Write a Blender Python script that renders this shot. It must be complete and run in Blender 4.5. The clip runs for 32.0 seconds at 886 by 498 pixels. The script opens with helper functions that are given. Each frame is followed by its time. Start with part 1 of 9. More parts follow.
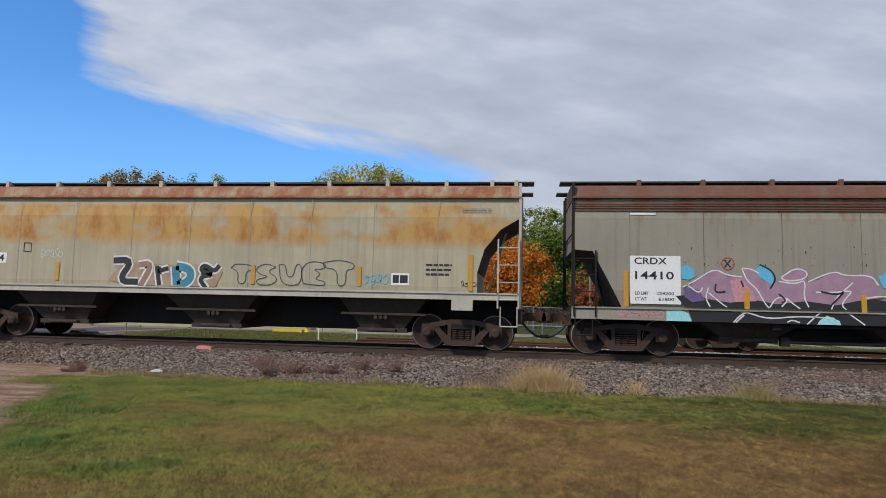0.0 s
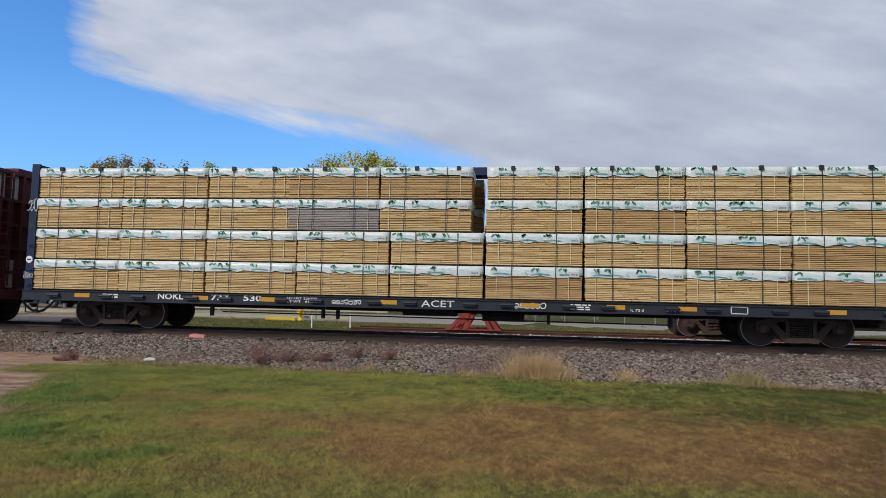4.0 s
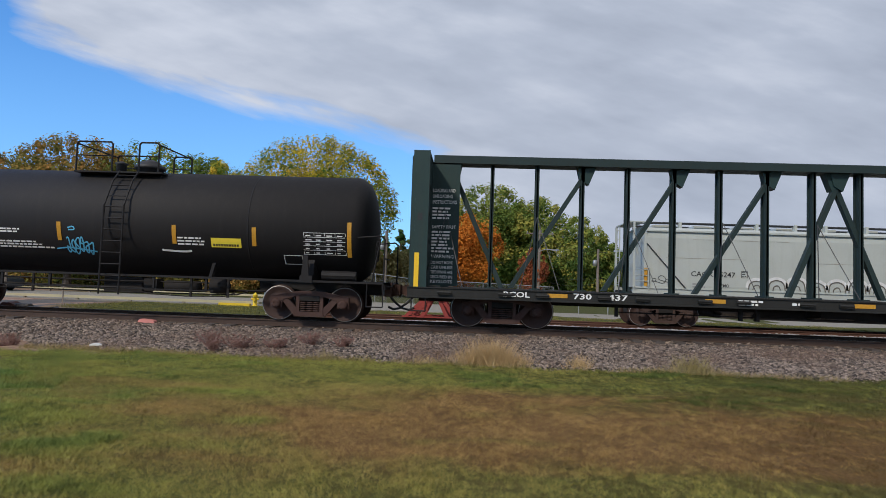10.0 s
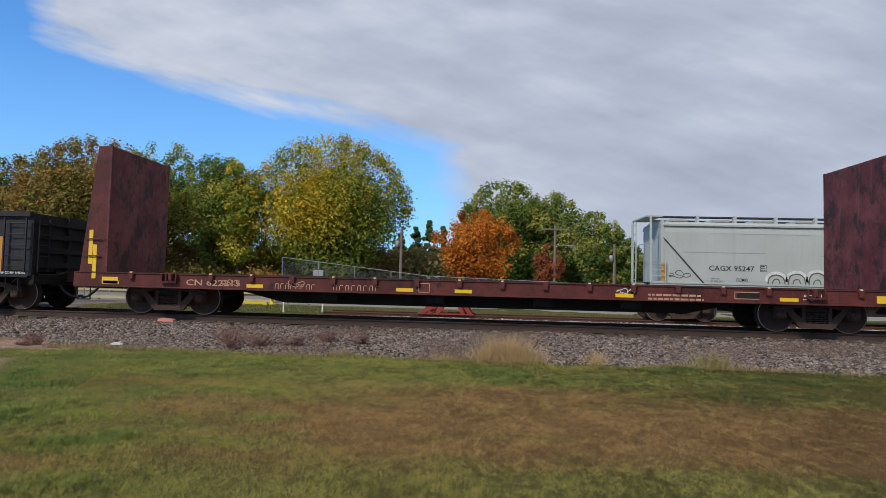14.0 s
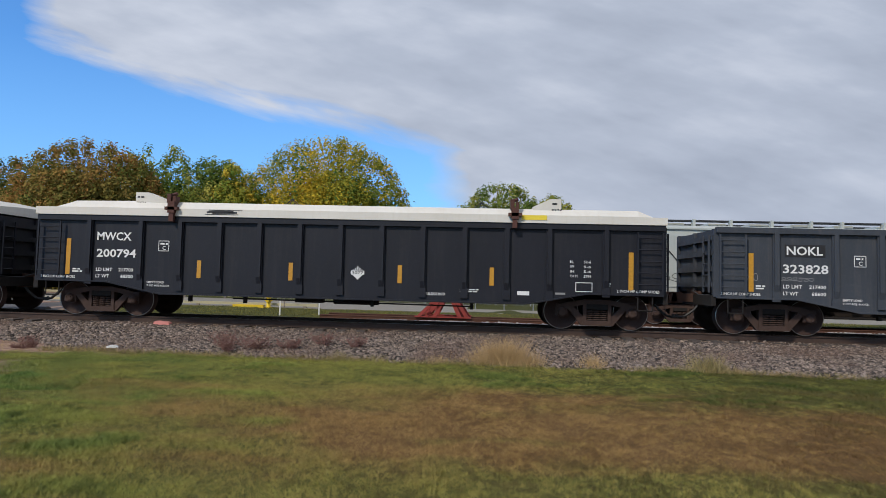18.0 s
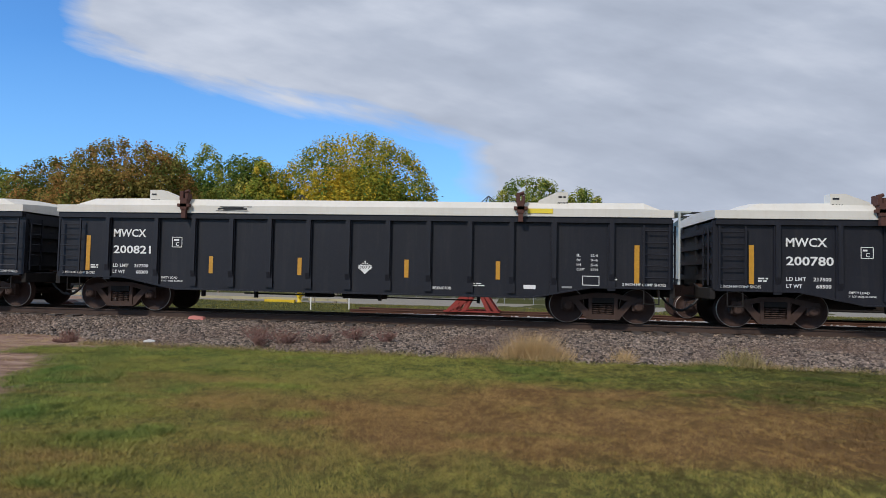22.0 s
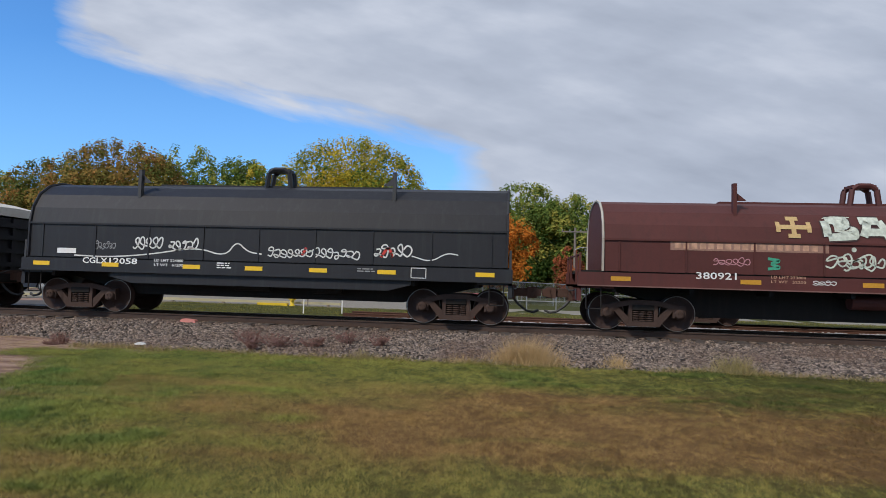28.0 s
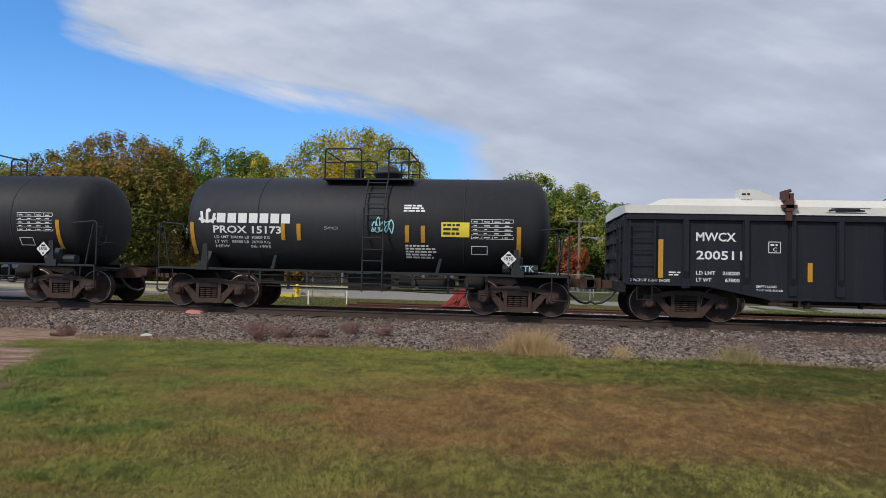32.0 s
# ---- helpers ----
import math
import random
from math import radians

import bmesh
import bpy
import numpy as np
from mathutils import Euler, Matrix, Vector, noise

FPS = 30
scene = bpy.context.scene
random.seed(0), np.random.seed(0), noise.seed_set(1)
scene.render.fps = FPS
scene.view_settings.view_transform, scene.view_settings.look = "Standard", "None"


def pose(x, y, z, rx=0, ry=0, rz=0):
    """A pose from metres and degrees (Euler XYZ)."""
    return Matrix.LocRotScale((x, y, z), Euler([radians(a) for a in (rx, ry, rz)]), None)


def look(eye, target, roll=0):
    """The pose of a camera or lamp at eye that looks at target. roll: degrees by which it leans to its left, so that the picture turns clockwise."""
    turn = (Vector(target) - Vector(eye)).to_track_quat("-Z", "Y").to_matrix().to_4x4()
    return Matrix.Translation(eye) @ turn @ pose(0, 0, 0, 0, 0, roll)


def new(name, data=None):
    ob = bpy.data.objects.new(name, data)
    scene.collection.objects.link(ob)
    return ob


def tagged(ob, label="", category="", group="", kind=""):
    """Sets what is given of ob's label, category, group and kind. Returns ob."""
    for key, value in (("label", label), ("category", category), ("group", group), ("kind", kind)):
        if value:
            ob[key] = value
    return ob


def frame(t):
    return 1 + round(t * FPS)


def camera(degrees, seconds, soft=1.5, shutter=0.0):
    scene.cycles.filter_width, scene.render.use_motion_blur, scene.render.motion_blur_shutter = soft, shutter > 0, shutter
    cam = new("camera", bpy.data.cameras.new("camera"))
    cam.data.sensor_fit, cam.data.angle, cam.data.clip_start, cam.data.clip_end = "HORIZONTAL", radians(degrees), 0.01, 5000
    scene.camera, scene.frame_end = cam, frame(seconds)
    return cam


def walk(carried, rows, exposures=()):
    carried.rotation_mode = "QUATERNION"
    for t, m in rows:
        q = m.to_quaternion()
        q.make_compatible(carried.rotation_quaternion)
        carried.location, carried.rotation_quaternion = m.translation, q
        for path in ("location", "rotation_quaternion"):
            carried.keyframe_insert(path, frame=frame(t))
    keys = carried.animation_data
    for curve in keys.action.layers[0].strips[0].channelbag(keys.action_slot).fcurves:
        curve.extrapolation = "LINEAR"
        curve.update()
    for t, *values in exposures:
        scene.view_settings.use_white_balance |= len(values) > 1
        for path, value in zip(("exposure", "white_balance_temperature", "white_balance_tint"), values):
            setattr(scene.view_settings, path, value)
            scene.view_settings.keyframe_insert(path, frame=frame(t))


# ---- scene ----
# ---- camera: hand-held on the lawn, turning a little ----
EYE = (0.0, 0.0, 1.15)
cam = camera(71.0, 32.0, 0.8)
TURNS = [
    (0, 7.18, 5.18, -1.31), (0.5, 6.61, 5.28, -1.63), (1, 5.63, 5.05, -2.13), (1.5, 4.93, 4.93, -2.29), (2, 4.95, 4.80, -2.09),
    (2.5, 5.16, 4.49, -1.82), (3, 5.28, 4.24, -1.76), (3.5, 6.19, 4.19, -1.23), (4, 6.56, 4.09, -1.21), (4.5, 6.99, 3.94, -1.21),
    (6.5, 7.62, 3.44, -1.71), (7, 7.00, 3.39, -2.17), (7.5, 5.73, 3.33, -2.64), (8, 4.41, 3.14, -2.60), (8.5, 3.48, 3.10, -2.45),
    (9, 2.75, 3.22, -2.39), (9.5, 2.14, 3.23, -2.30), (10, 2.64, 3.05, -1.94), (10.5, 2.93, 2.82, -1.83), (11, 3.17, 2.93, -1.86),
    (11.5, 3.29, 2.96, -1.92), (12, 3.08, 3.28, -1.94), (12.5, 3.24, 3.30, -1.82), (13, 3.59, 3.15, -1.56), (13.5, 4.25, 2.76, -1.29),
    (14, 4.07, 2.72, -1.40), (14.5, 3.86, 2.61, -1.55), (16.5, 3.70, 3.18, -1.78), (17, 3.40, 3.12, -1.78), (17.5, 3.36, 3.03, -1.65),
    (18, 3.78, 3.01, -1.47), (18.5, 3.97, 2.87, -1.50), (19, 3.32, 2.65, -1.94), (19.5, 4.33, 2.62, -1.75), (20, 4.54, 2.37, -1.79),
    (20.5, 4.96, 2.17, -1.63), (21, 5.32, 2.04, -1.35), (21.5, 5.90, 2.42, -1.32), (22, 6.43, 2.45, -1.21), (22.5, 7.01, 2.62, -1.03),
    (23, 7.37, 2.52, -0.98), (23.5, 7.59, 2.45, -0.95), (24, 7.40, 2.57, -1.06), (24.5, 7.69, 2.58, -0.94), (25, 7.44, 2.53, -1.11),
    (25.5, 7.20, 2.52, -1.32), (26, 7.46, 2.71, -1.23), (26.5, 7.39, 2.57, -1.29), (28.5, 5.41, 2.98, -1.59), (29, 5.15, 3.01, -1.48),
    (29.5, 4.58, 2.90, -1.64), (30, 4.84, 2.91, -1.63), (30.5, 5.07, 2.76, -1.63), (31, 5.42, 2.39, -1.56), (31.5, 5.74, 2.25, -1.50),
    (32, 6.22, 1.98, -1.38),
]
walk(cam, [(t, pose(*EYE, 90 + p, r, y)) for t, y, p, r in TURNS])

# ---- world, sun ----
SPEED = 12.97      # metres a second, steady
TRACK = 17.3       # the main track's middle line
EDGE = (-0.834, -0.926, -0.526, 0.170)      # the cloud edge over the horizon, a cubic
SUN_EL, SUN_AZ = 40.0, 215.0   # degrees; azimuth clockwise from +y
world = bpy.data.worlds.new("world")
scene.world = world
world.use_nodes = True


def nodes_of(tree):
    tree.nodes.clear()

    def n(kind, operation=None, blend_type=None, data_type=None, sky_type=None):
        node = tree.nodes.new(kind)
        if operation:
            node.operation = operation
        if data_type:
            node.data_type = data_type
        if blend_type:
            node.blend_type = blend_type
        if sky_type:
            node.sky_type = sky_type
        return node

    def link(a, b):
        tree.links.new(a, b)
    return n, link


def ramp(node, stops):
    el = node.color_ramp.elements
    while len(el) < len(stops):
        el.new(0.5)
    for e, (p, c) in zip(el, stops):
        e.position, e.color = p, (*c, 1) if len(c) == 3 else c


def build_world():
    n, link = nodes_of(world.node_tree)
    out, bg = n("ShaderNodeOutputWorld"), n("ShaderNodeBackground")
    sky = n("ShaderNodeTexSky", sky_type="NISHITA")
    sky.sun_disc, sky.sun_elevation, sky.sun_rotation = False, radians(SUN_EL), radians(SUN_AZ)
    sky.air_density, sky.dust_density, sky.ozone_density = 1.0, 0.3, 2.5
    coord, sep = n("ShaderNodeTexCoord"), n("ShaderNodeSeparateXYZ")
    link(coord.outputs["Generated"], sep.inputs[0])

    def m(op, a, b=None, clamp=False):
        node = n("ShaderNodeMath", operation=op)
        node.use_clamp = clamp
        for i, v in enumerate((a, b)):
            if v is None:
                continue
            if isinstance(v, (int, float)):
                node.inputs[i].default_value = v
            else:
                link(v, node.inputs[i])
        return node.outputs[0]
    ay = m("MAXIMUM", m("ABSOLUTE", sep.outputs[1]), 0.05)
    u, w = m("DIVIDE", sep.outputs[0], ay), m("DIVIDE", sep.outputs[2], ay)
    # a high cloud sheet whose edge falls from upper left to the horizon
    vec = n("ShaderNodeCombineXYZ")
    link(m("MULTIPLY", m("ADD", u, m("MULTIPLY", w, 1.2)), 1.5), vec.inputs[0])
    link(m("MULTIPLY", m("SUBTRACT", w, m("MULTIPLY", u, -0.25)), 9.0), vec.inputs[1])
    wisps = n("ShaderNodeTexNoise")
    wisps.inputs["Scale"].default_value, wisps.inputs["Detail"].default_value = 2.2, 8
    wisps.inputs["Roughness"].default_value = 0.62
    link(vec.outputs[0], wisps.inputs["Vector"])
    fp = n("ShaderNodeCombineXYZ")
    link(m("MULTIPLY", m("ADD", u, m("MULTIPLY", w, 0.6)), 5.0), fp.inputs[0])
    link(m("MULTIPLY", m("ADD", w, m("MULTIPLY", u, 0.3)), 13.0), fp.inputs[1])
    flecks = n("ShaderNodeTexNoise")
    flecks.inputs["Scale"].default_value, flecks.inputs["Detail"].default_value = 1.6, 6
    link(fp.outputs[0], flecks.inputs["Vector"])
    wp = n("ShaderNodeCombineXYZ")
    link(m("MULTIPLY", u, 1.6), wp.inputs[0])
    link(m("MULTIPLY", w, 4.5), wp.inputs[1])
    puffs = n("ShaderNodeTexNoise")
    puffs.inputs["Scale"].default_value, puffs.inputs["Detail"].default_value = 2.0, 7
    link(wp.outputs[0], puffs.inputs["Vector"])
    uc = m("MAXIMUM", m("MINIMUM", u, 0.1), -1.0)
    edge = m("ADD", m("MULTIPLY", m("ADD", m("MULTIPLY", m("ADD", m("MULTIPLY", uc, EDGE[0]), EDGE[1]), uc), EDGE[2]), uc), EDGE[3])
    over = m("SUBTRACT", w, edge)
    soft = m("ADD", m("MULTIPLY", m("SUBTRACT", wisps.outputs[0], 0.5), 2.2), m("MULTIPLY", m("SUBTRACT", flecks.outputs[0], 0.5), 1.6))
    mask = m("ADD", m("ADD", m("MULTIPLY", over, 24.0), soft), 0.35)
    corner = m("ADD", m("ADD", m("MULTIPLY", m("ADD", u, 0.80), 16.0), m("MULTIPLY", m("SUBTRACT", w, 0.42), 2.0)), m("MULTIPLY", soft, 0.7))
    mask = m("MINIMUM", mask, corner)
    right = m("ADD", m("MULTIPLY", m("ADD", u, 0.10), 13.0), m("MULTIPLY", m("SUBTRACT", puffs.outputs[0], 0.5), 3.2))
    mask = m("MAXIMUM", mask, right)
    mask = m("MINIMUM", m("MAXIMUM", mask, 0.0), 1.0)
    shade = n("ShaderNodeValToRGB")
    ramp(shade, [(0.34, (0.37, 0.42, 0.525)), (0.50, (0.46, 0.515, 0.63)), (0.66, (0.60, 0.65, 0.76))])
    side = m("MAXIMUM", m("MINIMUM", u, 0.6), -0.8)
    tone = m("SUBTRACT", m("ADD", m("ADD", m("MULTIPLY", puffs.outputs[0], 0.66), m("MULTIPLY", wisps.outputs[0], 0.14)), m("MULTIPLY", flecks.outputs[0], 0.22)), m("MULTIPLY", side, 0.085))
    link(tone, shade.inputs[0])
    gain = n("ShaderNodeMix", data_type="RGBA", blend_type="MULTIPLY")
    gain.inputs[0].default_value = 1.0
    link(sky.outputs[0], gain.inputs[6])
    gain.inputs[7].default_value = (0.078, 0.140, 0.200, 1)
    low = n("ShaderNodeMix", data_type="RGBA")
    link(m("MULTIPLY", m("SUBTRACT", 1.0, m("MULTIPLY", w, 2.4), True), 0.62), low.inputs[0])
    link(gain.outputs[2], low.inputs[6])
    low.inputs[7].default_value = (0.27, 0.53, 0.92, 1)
    mix = n("ShaderNodeMix", data_type="RGBA")
    link(mask, mix.inputs[0])
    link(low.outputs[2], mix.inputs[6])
    link(shade.outputs[0], mix.inputs[7])
    link(mix.outputs[2], bg.inputs["Color"])
    bg.inputs["Strength"].default_value = 1.0
    link(bg.outputs[0], out.inputs[0])


build_world()
sun = new("sun", bpy.data.lights.new("sun", "SUN"))
sun.data.energy, sun.data.angle, sun.data.color = 2.75, radians(5), (1.0, 0.90, 0.77)
sun.matrix_world = look((0, 0, 40), (-math.sin(radians(SUN_AZ)) * 10, -math.cos(radians(SUN_AZ)) * 10, 40 - 10 * math.tan(radians(SUN_EL))))
scene.view_settings.exposure = 0.0

# ---- materials ----
def material(name):
    m = bpy.data.materials.new(name)
    m.use_nodes = True
    n, link = nodes_of(m.node_tree)
    out, bsdf = n("ShaderNodeOutputMaterial"), n("ShaderNodeBsdfPrincipled")
    link(bsdf.outputs[0], out.inputs[0])
    return m, n, link, bsdf


def noise_tex(n, link, coord, scale, detail=5, rough=0.6, stretch=None):
    tex = n("ShaderNodeTexNoise")
    tex.inputs["Scale"].default_value, tex.inputs["Detail"].default_value, tex.inputs["Roughness"].default_value = scale, detail, rough
    if stretch:
        mp = n("ShaderNodeMapping")
        mp.inputs["Scale"].default_value = stretch
        link(coord, mp.inputs[0])
        coord = mp.outputs[0]
    link(coord, tex.inputs["Vector"])
    return tex.outputs[0]


def blend(n, link, fac, a, b, kind="MIX"):
    mix = n("ShaderNodeMix", data_type="RGBA", blend_type=kind)
    for i, v in ((0, fac), (6, a), (7, b)):
        if isinstance(v, (int, float)):
            mix.inputs[i].default_value = v
        elif isinstance(v, tuple):
            mix.inputs[i].default_value = (*v, 1)
        else:
            link(v, mix.inputs[i])
    return mix.outputs[2]


def levels(n, link, v, lo, hi):
    r = n("ShaderNodeMapRange")
    r.inputs[1].default_value, r.inputs[2].default_value = lo, hi
    link(v, r.inputs[0])
    return r.outputs[0]


def bump(n, link, bsdf, height, strength, distance=0.01):
    b = n("ShaderNodeBump")
    b.inputs["Strength"].default_value, b.inputs["Distance"].default_value = strength, distance
    link(height, b.inputs["Height"])
    link(b.outputs[0], bsdf.inputs["Normal"])


def paint(name, col, stain=(0.16, 0.12, 0.09), amount=0.35, streak=0.5, rough=0.55, metal=0.0, grain=0.08):
    """Weathered paint: broad fading, vertical streaks of dirt or rust, fine speckle."""
    m, n, link, bsdf = material(name)
    co = n("ShaderNodeTexCoord").outputs["Object"]
    broad = noise_tex(n, link, co, 0.8, 4)
    runs = noise_tex(n, link, co, 1.0, 6, 0.7, (5.0, 5.0, 0.35))
    fine = noise_tex(n, link, co, 26.0, 6, 0.7)
    c = blend(n, link, levels(n, link, broad, 0.3, 0.75), tuple(v * (1 - grain * 2) for v in col), tuple(min(1, v * (1 + grain)) for v in col))
    f = n("ShaderNodeMath", operation="MULTIPLY")
    link(levels(n, link, runs, 0.5, 0.78), f.inputs[0])
    f.inputs[1].default_value = streak
    c = blend(n, link, f.outputs[0], c, stain)
    g = n("ShaderNodeMath", operation="MULTIPLY")
    link(levels(n, link, fine, 0.52, 0.8), g.inputs[0])
    g.inputs[1].default_value = amount
    c = blend(n, link, g.outputs[0], c, stain)
    grime = noise_tex(n, link, co, 3.2, 9, 0.72)
    k = n("ShaderNodeMath", operation="MULTIPLY")
    link(levels(n, link, grime, 0.50, 0.72), k.inputs[0])
    k.inputs[1].default_value = min(0.75, amount * 1.3)
    c = blend(n, link, k.outputs[0], c, tuple(v * 0.55 for v in col))
    scuff = noise_tex(n, link, co, 7.0, 8, 0.8, (1.0, 1.0, 2.5))
    k = n("ShaderNodeMath", operation="MULTIPLY")
    link(levels(n, link, scuff, 0.64, 0.70), k.inputs[0])
    k.inputs[1].default_value = amount * 0.9
    c = blend(n, link, k.outputs[0], c, stain)
    link(c, bsdf.inputs["Base Color"])
    bsdf.inputs["Metallic"].default_value = metal
    bsdf.inputs["Specular IOR Level"].default_value = 0.3
    r = n("ShaderNodeMapRange")
    link(fine, r.inputs[0])
    r.inputs[3].default_value, r.inputs[4].default_value = rough - 0.12, min(1.0, rough + 0.2)
    link(r.outputs[0], bsdf.inputs["Roughness"])
    bump(n, link, bsdf, grime, 0.10, 0.03)
    return m


def rusty(name, col, rust, lo, hi, band_z=None, rough=0.7):
    """Faded paint eaten by rust in large drips; band_z: a height above which rust gathers."""
    m, n, link, bsdf = material(name)
    co = n("ShaderNodeTexCoord").outputs["Object"]
    drip = noise_tex(n, link, co, 1.0, 8, 0.68, (2.6, 2.6, 0.7))
    broad = noise_tex(n, link, co, 0.55, 3)
    fine = noise_tex(n, link, co, 30, 6, 0.7)
    runs = noise_tex(n, link, co, 1.0, 5, 0.7, (9.0, 9.0, 0.25))
    add = n("ShaderNodeMath", operation="ADD")
    link(drip, add.inputs[0])
    if band_z is not None:
        sep = n("ShaderNodeSeparateXYZ")
        link(co, sep.inputs[0])
        h = levels(n, link, sep.outputs[2], band_z - 0.25, band_z + 0.55)
        hm = n("ShaderNodeMath", operation="MULTIPLY")
        link(h, hm.inputs[0])
        hm.inputs[1].default_value = 0.22
        link(hm.outputs[0], add.inputs[1])
    else:
        add.inputs[1].default_value = 0.1
    c = blend(n, link, levels(n, link, broad, 0.3, 0.7), tuple(v * 0.85 for v in col), col)
    c = blend(n, link, levels(n, link, runs, 0.5, 0.9), c, tuple(v * 0.55 for v in col))
    c = blend(n, link, levels(n, link, add.outputs[0], lo, hi), c, rust)
    dark = n("ShaderNodeMath", operation="MULTIPLY")
    link(levels(n, link, fine, 0.5, 0.75), dark.inputs[0])
    dark.inputs[1].default_value = 0.35
    c = blend(n, link, dark.outputs[0], c, tuple(v * 0.45 for v in rust))
    link(c, bsdf.inputs["Base Color"])
    bsdf.inputs["Roughness"].default_value = rough
    bump(n, link, bsdf, fine, 0.15, 0.004)
    return m


def plain(name, col, rough=0.6, metal=0.0, var=0.12, scale=18.0):
    m, n, link, bsdf = material(name)
    co = n("ShaderNodeTexCoord").outputs["Object"]
    f = noise_tex(n, link, co, scale, 4)
    link(blend(n, link, levels(n, link, f, 0.3, 0.7), tuple(v * (1 - var) for v in col), tuple(min(1, v * (1 + var)) for v in col)), bsdf.inputs["Base Color"])
    bsdf.inputs["Roughness"].default_value, bsdf.inputs["Metallic"].default_value = rough, metal
    return m


def patchy(name, col, ochre, rust, z0, z1):
    """Cream paint worn through to ochre and rust in broad patches within a band of height, with runs below."""
    m, n, link, bsdf = material(name)
    co = n("ShaderNodeTexCoord").outputs["Object"]
    sep = n("ShaderNodeSeparateXYZ")
    link(co, sep.inputs[0])
    spots = noise_tex(n, link, co, 1.0, 4, 0.55, (0.62, 0.62, 0.75))
    core = noise_tex(n, link, co, 1.0, 7, 0.7, (1.9, 1.9, 0.9))
    runs = noise_tex(n, link, co, 1.0, 6, 0.7, (8.0, 8.0, 0.22))
    fine = noise_tex(n, link, co, 28, 6, 0.75)
    broad = noise_tex(n, link, co, 0.7, 4)

    def mul(a, b):
        k = n("ShaderNodeMath", operation="MULTIPLY")
        for i, v in enumerate((a, b)):
            if isinstance(v, (int, float)):
                k.inputs[i].default_value = v
            else:
                link(v, k.inputs[i])
        return k.outputs[0]
    band = mul(levels(n, link, sep.outputs[2], z0 - .10, z0 + .18), levels(n, link, sep.outputs[2], z1 + .12, z1 - .02))
    c = blend(n, link, levels(n, link, broad, .3, .7), tuple(v * .82 for v in col), col)
    c = blend(n, link, mul(levels(n, link, runs, .45, .75), .55), c, tuple(v * .55 for v in col))
    f = mul(mul(levels(n, link, spots, .37, .50), band), .9)
    c = blend(n, link, f, c, ochre)
    c = blend(n, link, mul(mul(levels(n, link, core, .46, .64), f), .9), c, rust)
    c = blend(n, link, mul(levels(n, link, core, .66, .74), .35), c, rust)
    c = blend(n, link, mul(levels(n, link, fine, .54, .76), .4), c, tuple(v * .45 for v in col))
    link(c, bsdf.inputs["Base Color"])
    bsdf.inputs["Roughness"].default_value = 0.7
    bsdf.inputs["Specular IOR Level"].default_value = 0.3
    bump(n, link, bsdf, fine, 0.15, 0.004)
    return m


def peeling(name, base, bare, faded, low, high, runs_amount):
    """Old paint flaking off steel: dark bare patches, faded islands, pale runs."""
    m, n, link, bsdf = material(name)
    co = n("ShaderNodeTexCoord").outputs["Object"]
    flakes = noise_tex(n, link, co, 2.1, 11, 0.78, (1.0, 1.0, 0.7))
    isles = noise_tex(n, link, co, 1.1, 9, 0.72)
    runs = noise_tex(n, link, co, 1.0, 6, 0.75, (6.0, 6.0, 0.2))
    fine = noise_tex(n, link, co, 40, 5, 0.7)
    c = blend(n, link, levels(n, link, isles, .42, .62), base, faded)
    c = blend(n, link, levels(n, link, flakes, low, high), c, bare)
    k = n("ShaderNodeMath", operation="MULTIPLY")
    link(levels(n, link, runs, .60, .72), k.inputs[0])
    k.inputs[1].default_value = runs_amount
    c = blend(n, link, k.outputs[0], c, tuple(min(1, v * 1.6 + .05) for v in faded))
    k = n("ShaderNodeMath", operation="MULTIPLY")
    link(levels(n, link, runs, .42, .30), k.inputs[0])
    k.inputs[1].default_value = .5
    c = blend(n, link, k.outputs[0], c, bare)
    c = blend(n, link, levels(n, link, fine, .62, .85), c, bare)
    link(c, bsdf.inputs["Base Color"])
    bsdf.inputs["Roughness"].default_value = .65
    bsdf.inputs["Specular IOR Level"].default_value = .3
    bump(n, link, bsdf, flakes, .3, .01)
    return m


M = {}
M["flat_face"] = peeling("flat_face", (0.105, 0.022, 0.022), (0.035, 0.016, 0.014), (0.175, 0.048, 0.046), .50, .58, .45)
M["tank_fitting"] = paint("tank_fitting", (0.30, 0.26, 0.21), (0.10, 0.07, 0.05), 0.5, 0.5, 0.7)
M["truss_dark"] = paint("truss_dark", (0.019, 0.035, 0.034), (0.03, 0.025, 0.02), 0.3, 0.3, 0.6)
M["tag_paper"] = plain("tag_paper", (0.50, 0.54, 0.53), 0.6)
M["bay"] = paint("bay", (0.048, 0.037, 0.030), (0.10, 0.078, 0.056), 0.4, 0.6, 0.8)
M["tan_spray"] = plain("tan_spray", (0.36, 0.25, 0.17), 0.8, var=0.2, scale=5)
M["blue_deep"] = plain("blue_deep", (0.045, 0.21, 0.29), 0.75, var=0.15, scale=5)
M["blue_ink"] = plain("blue_ink", (0.06, 0.08, 0.09), 0.7)
M["violet_spray"] = plain("violet_spray", (0.13, 0.09, 0.20), 0.75, var=0.15, scale=4)
M["gon_black"] = paint("gon_black", (0.0135, 0.0145, 0.021), (0.06, 0.057, 0.052), 0.3, 0.25, 0.5)
M["gon_grey"] = paint("gon_grey", (0.050, 0.058, 0.072), (0.16, 0.14, 0.12), 0.3, 0.3, 0.55)
M["gon_old"] = paint("gon_old", (0.022, 0.022, 0.025), (0.07, 0.06, 0.05), 0.4, 0.35, 0.6)
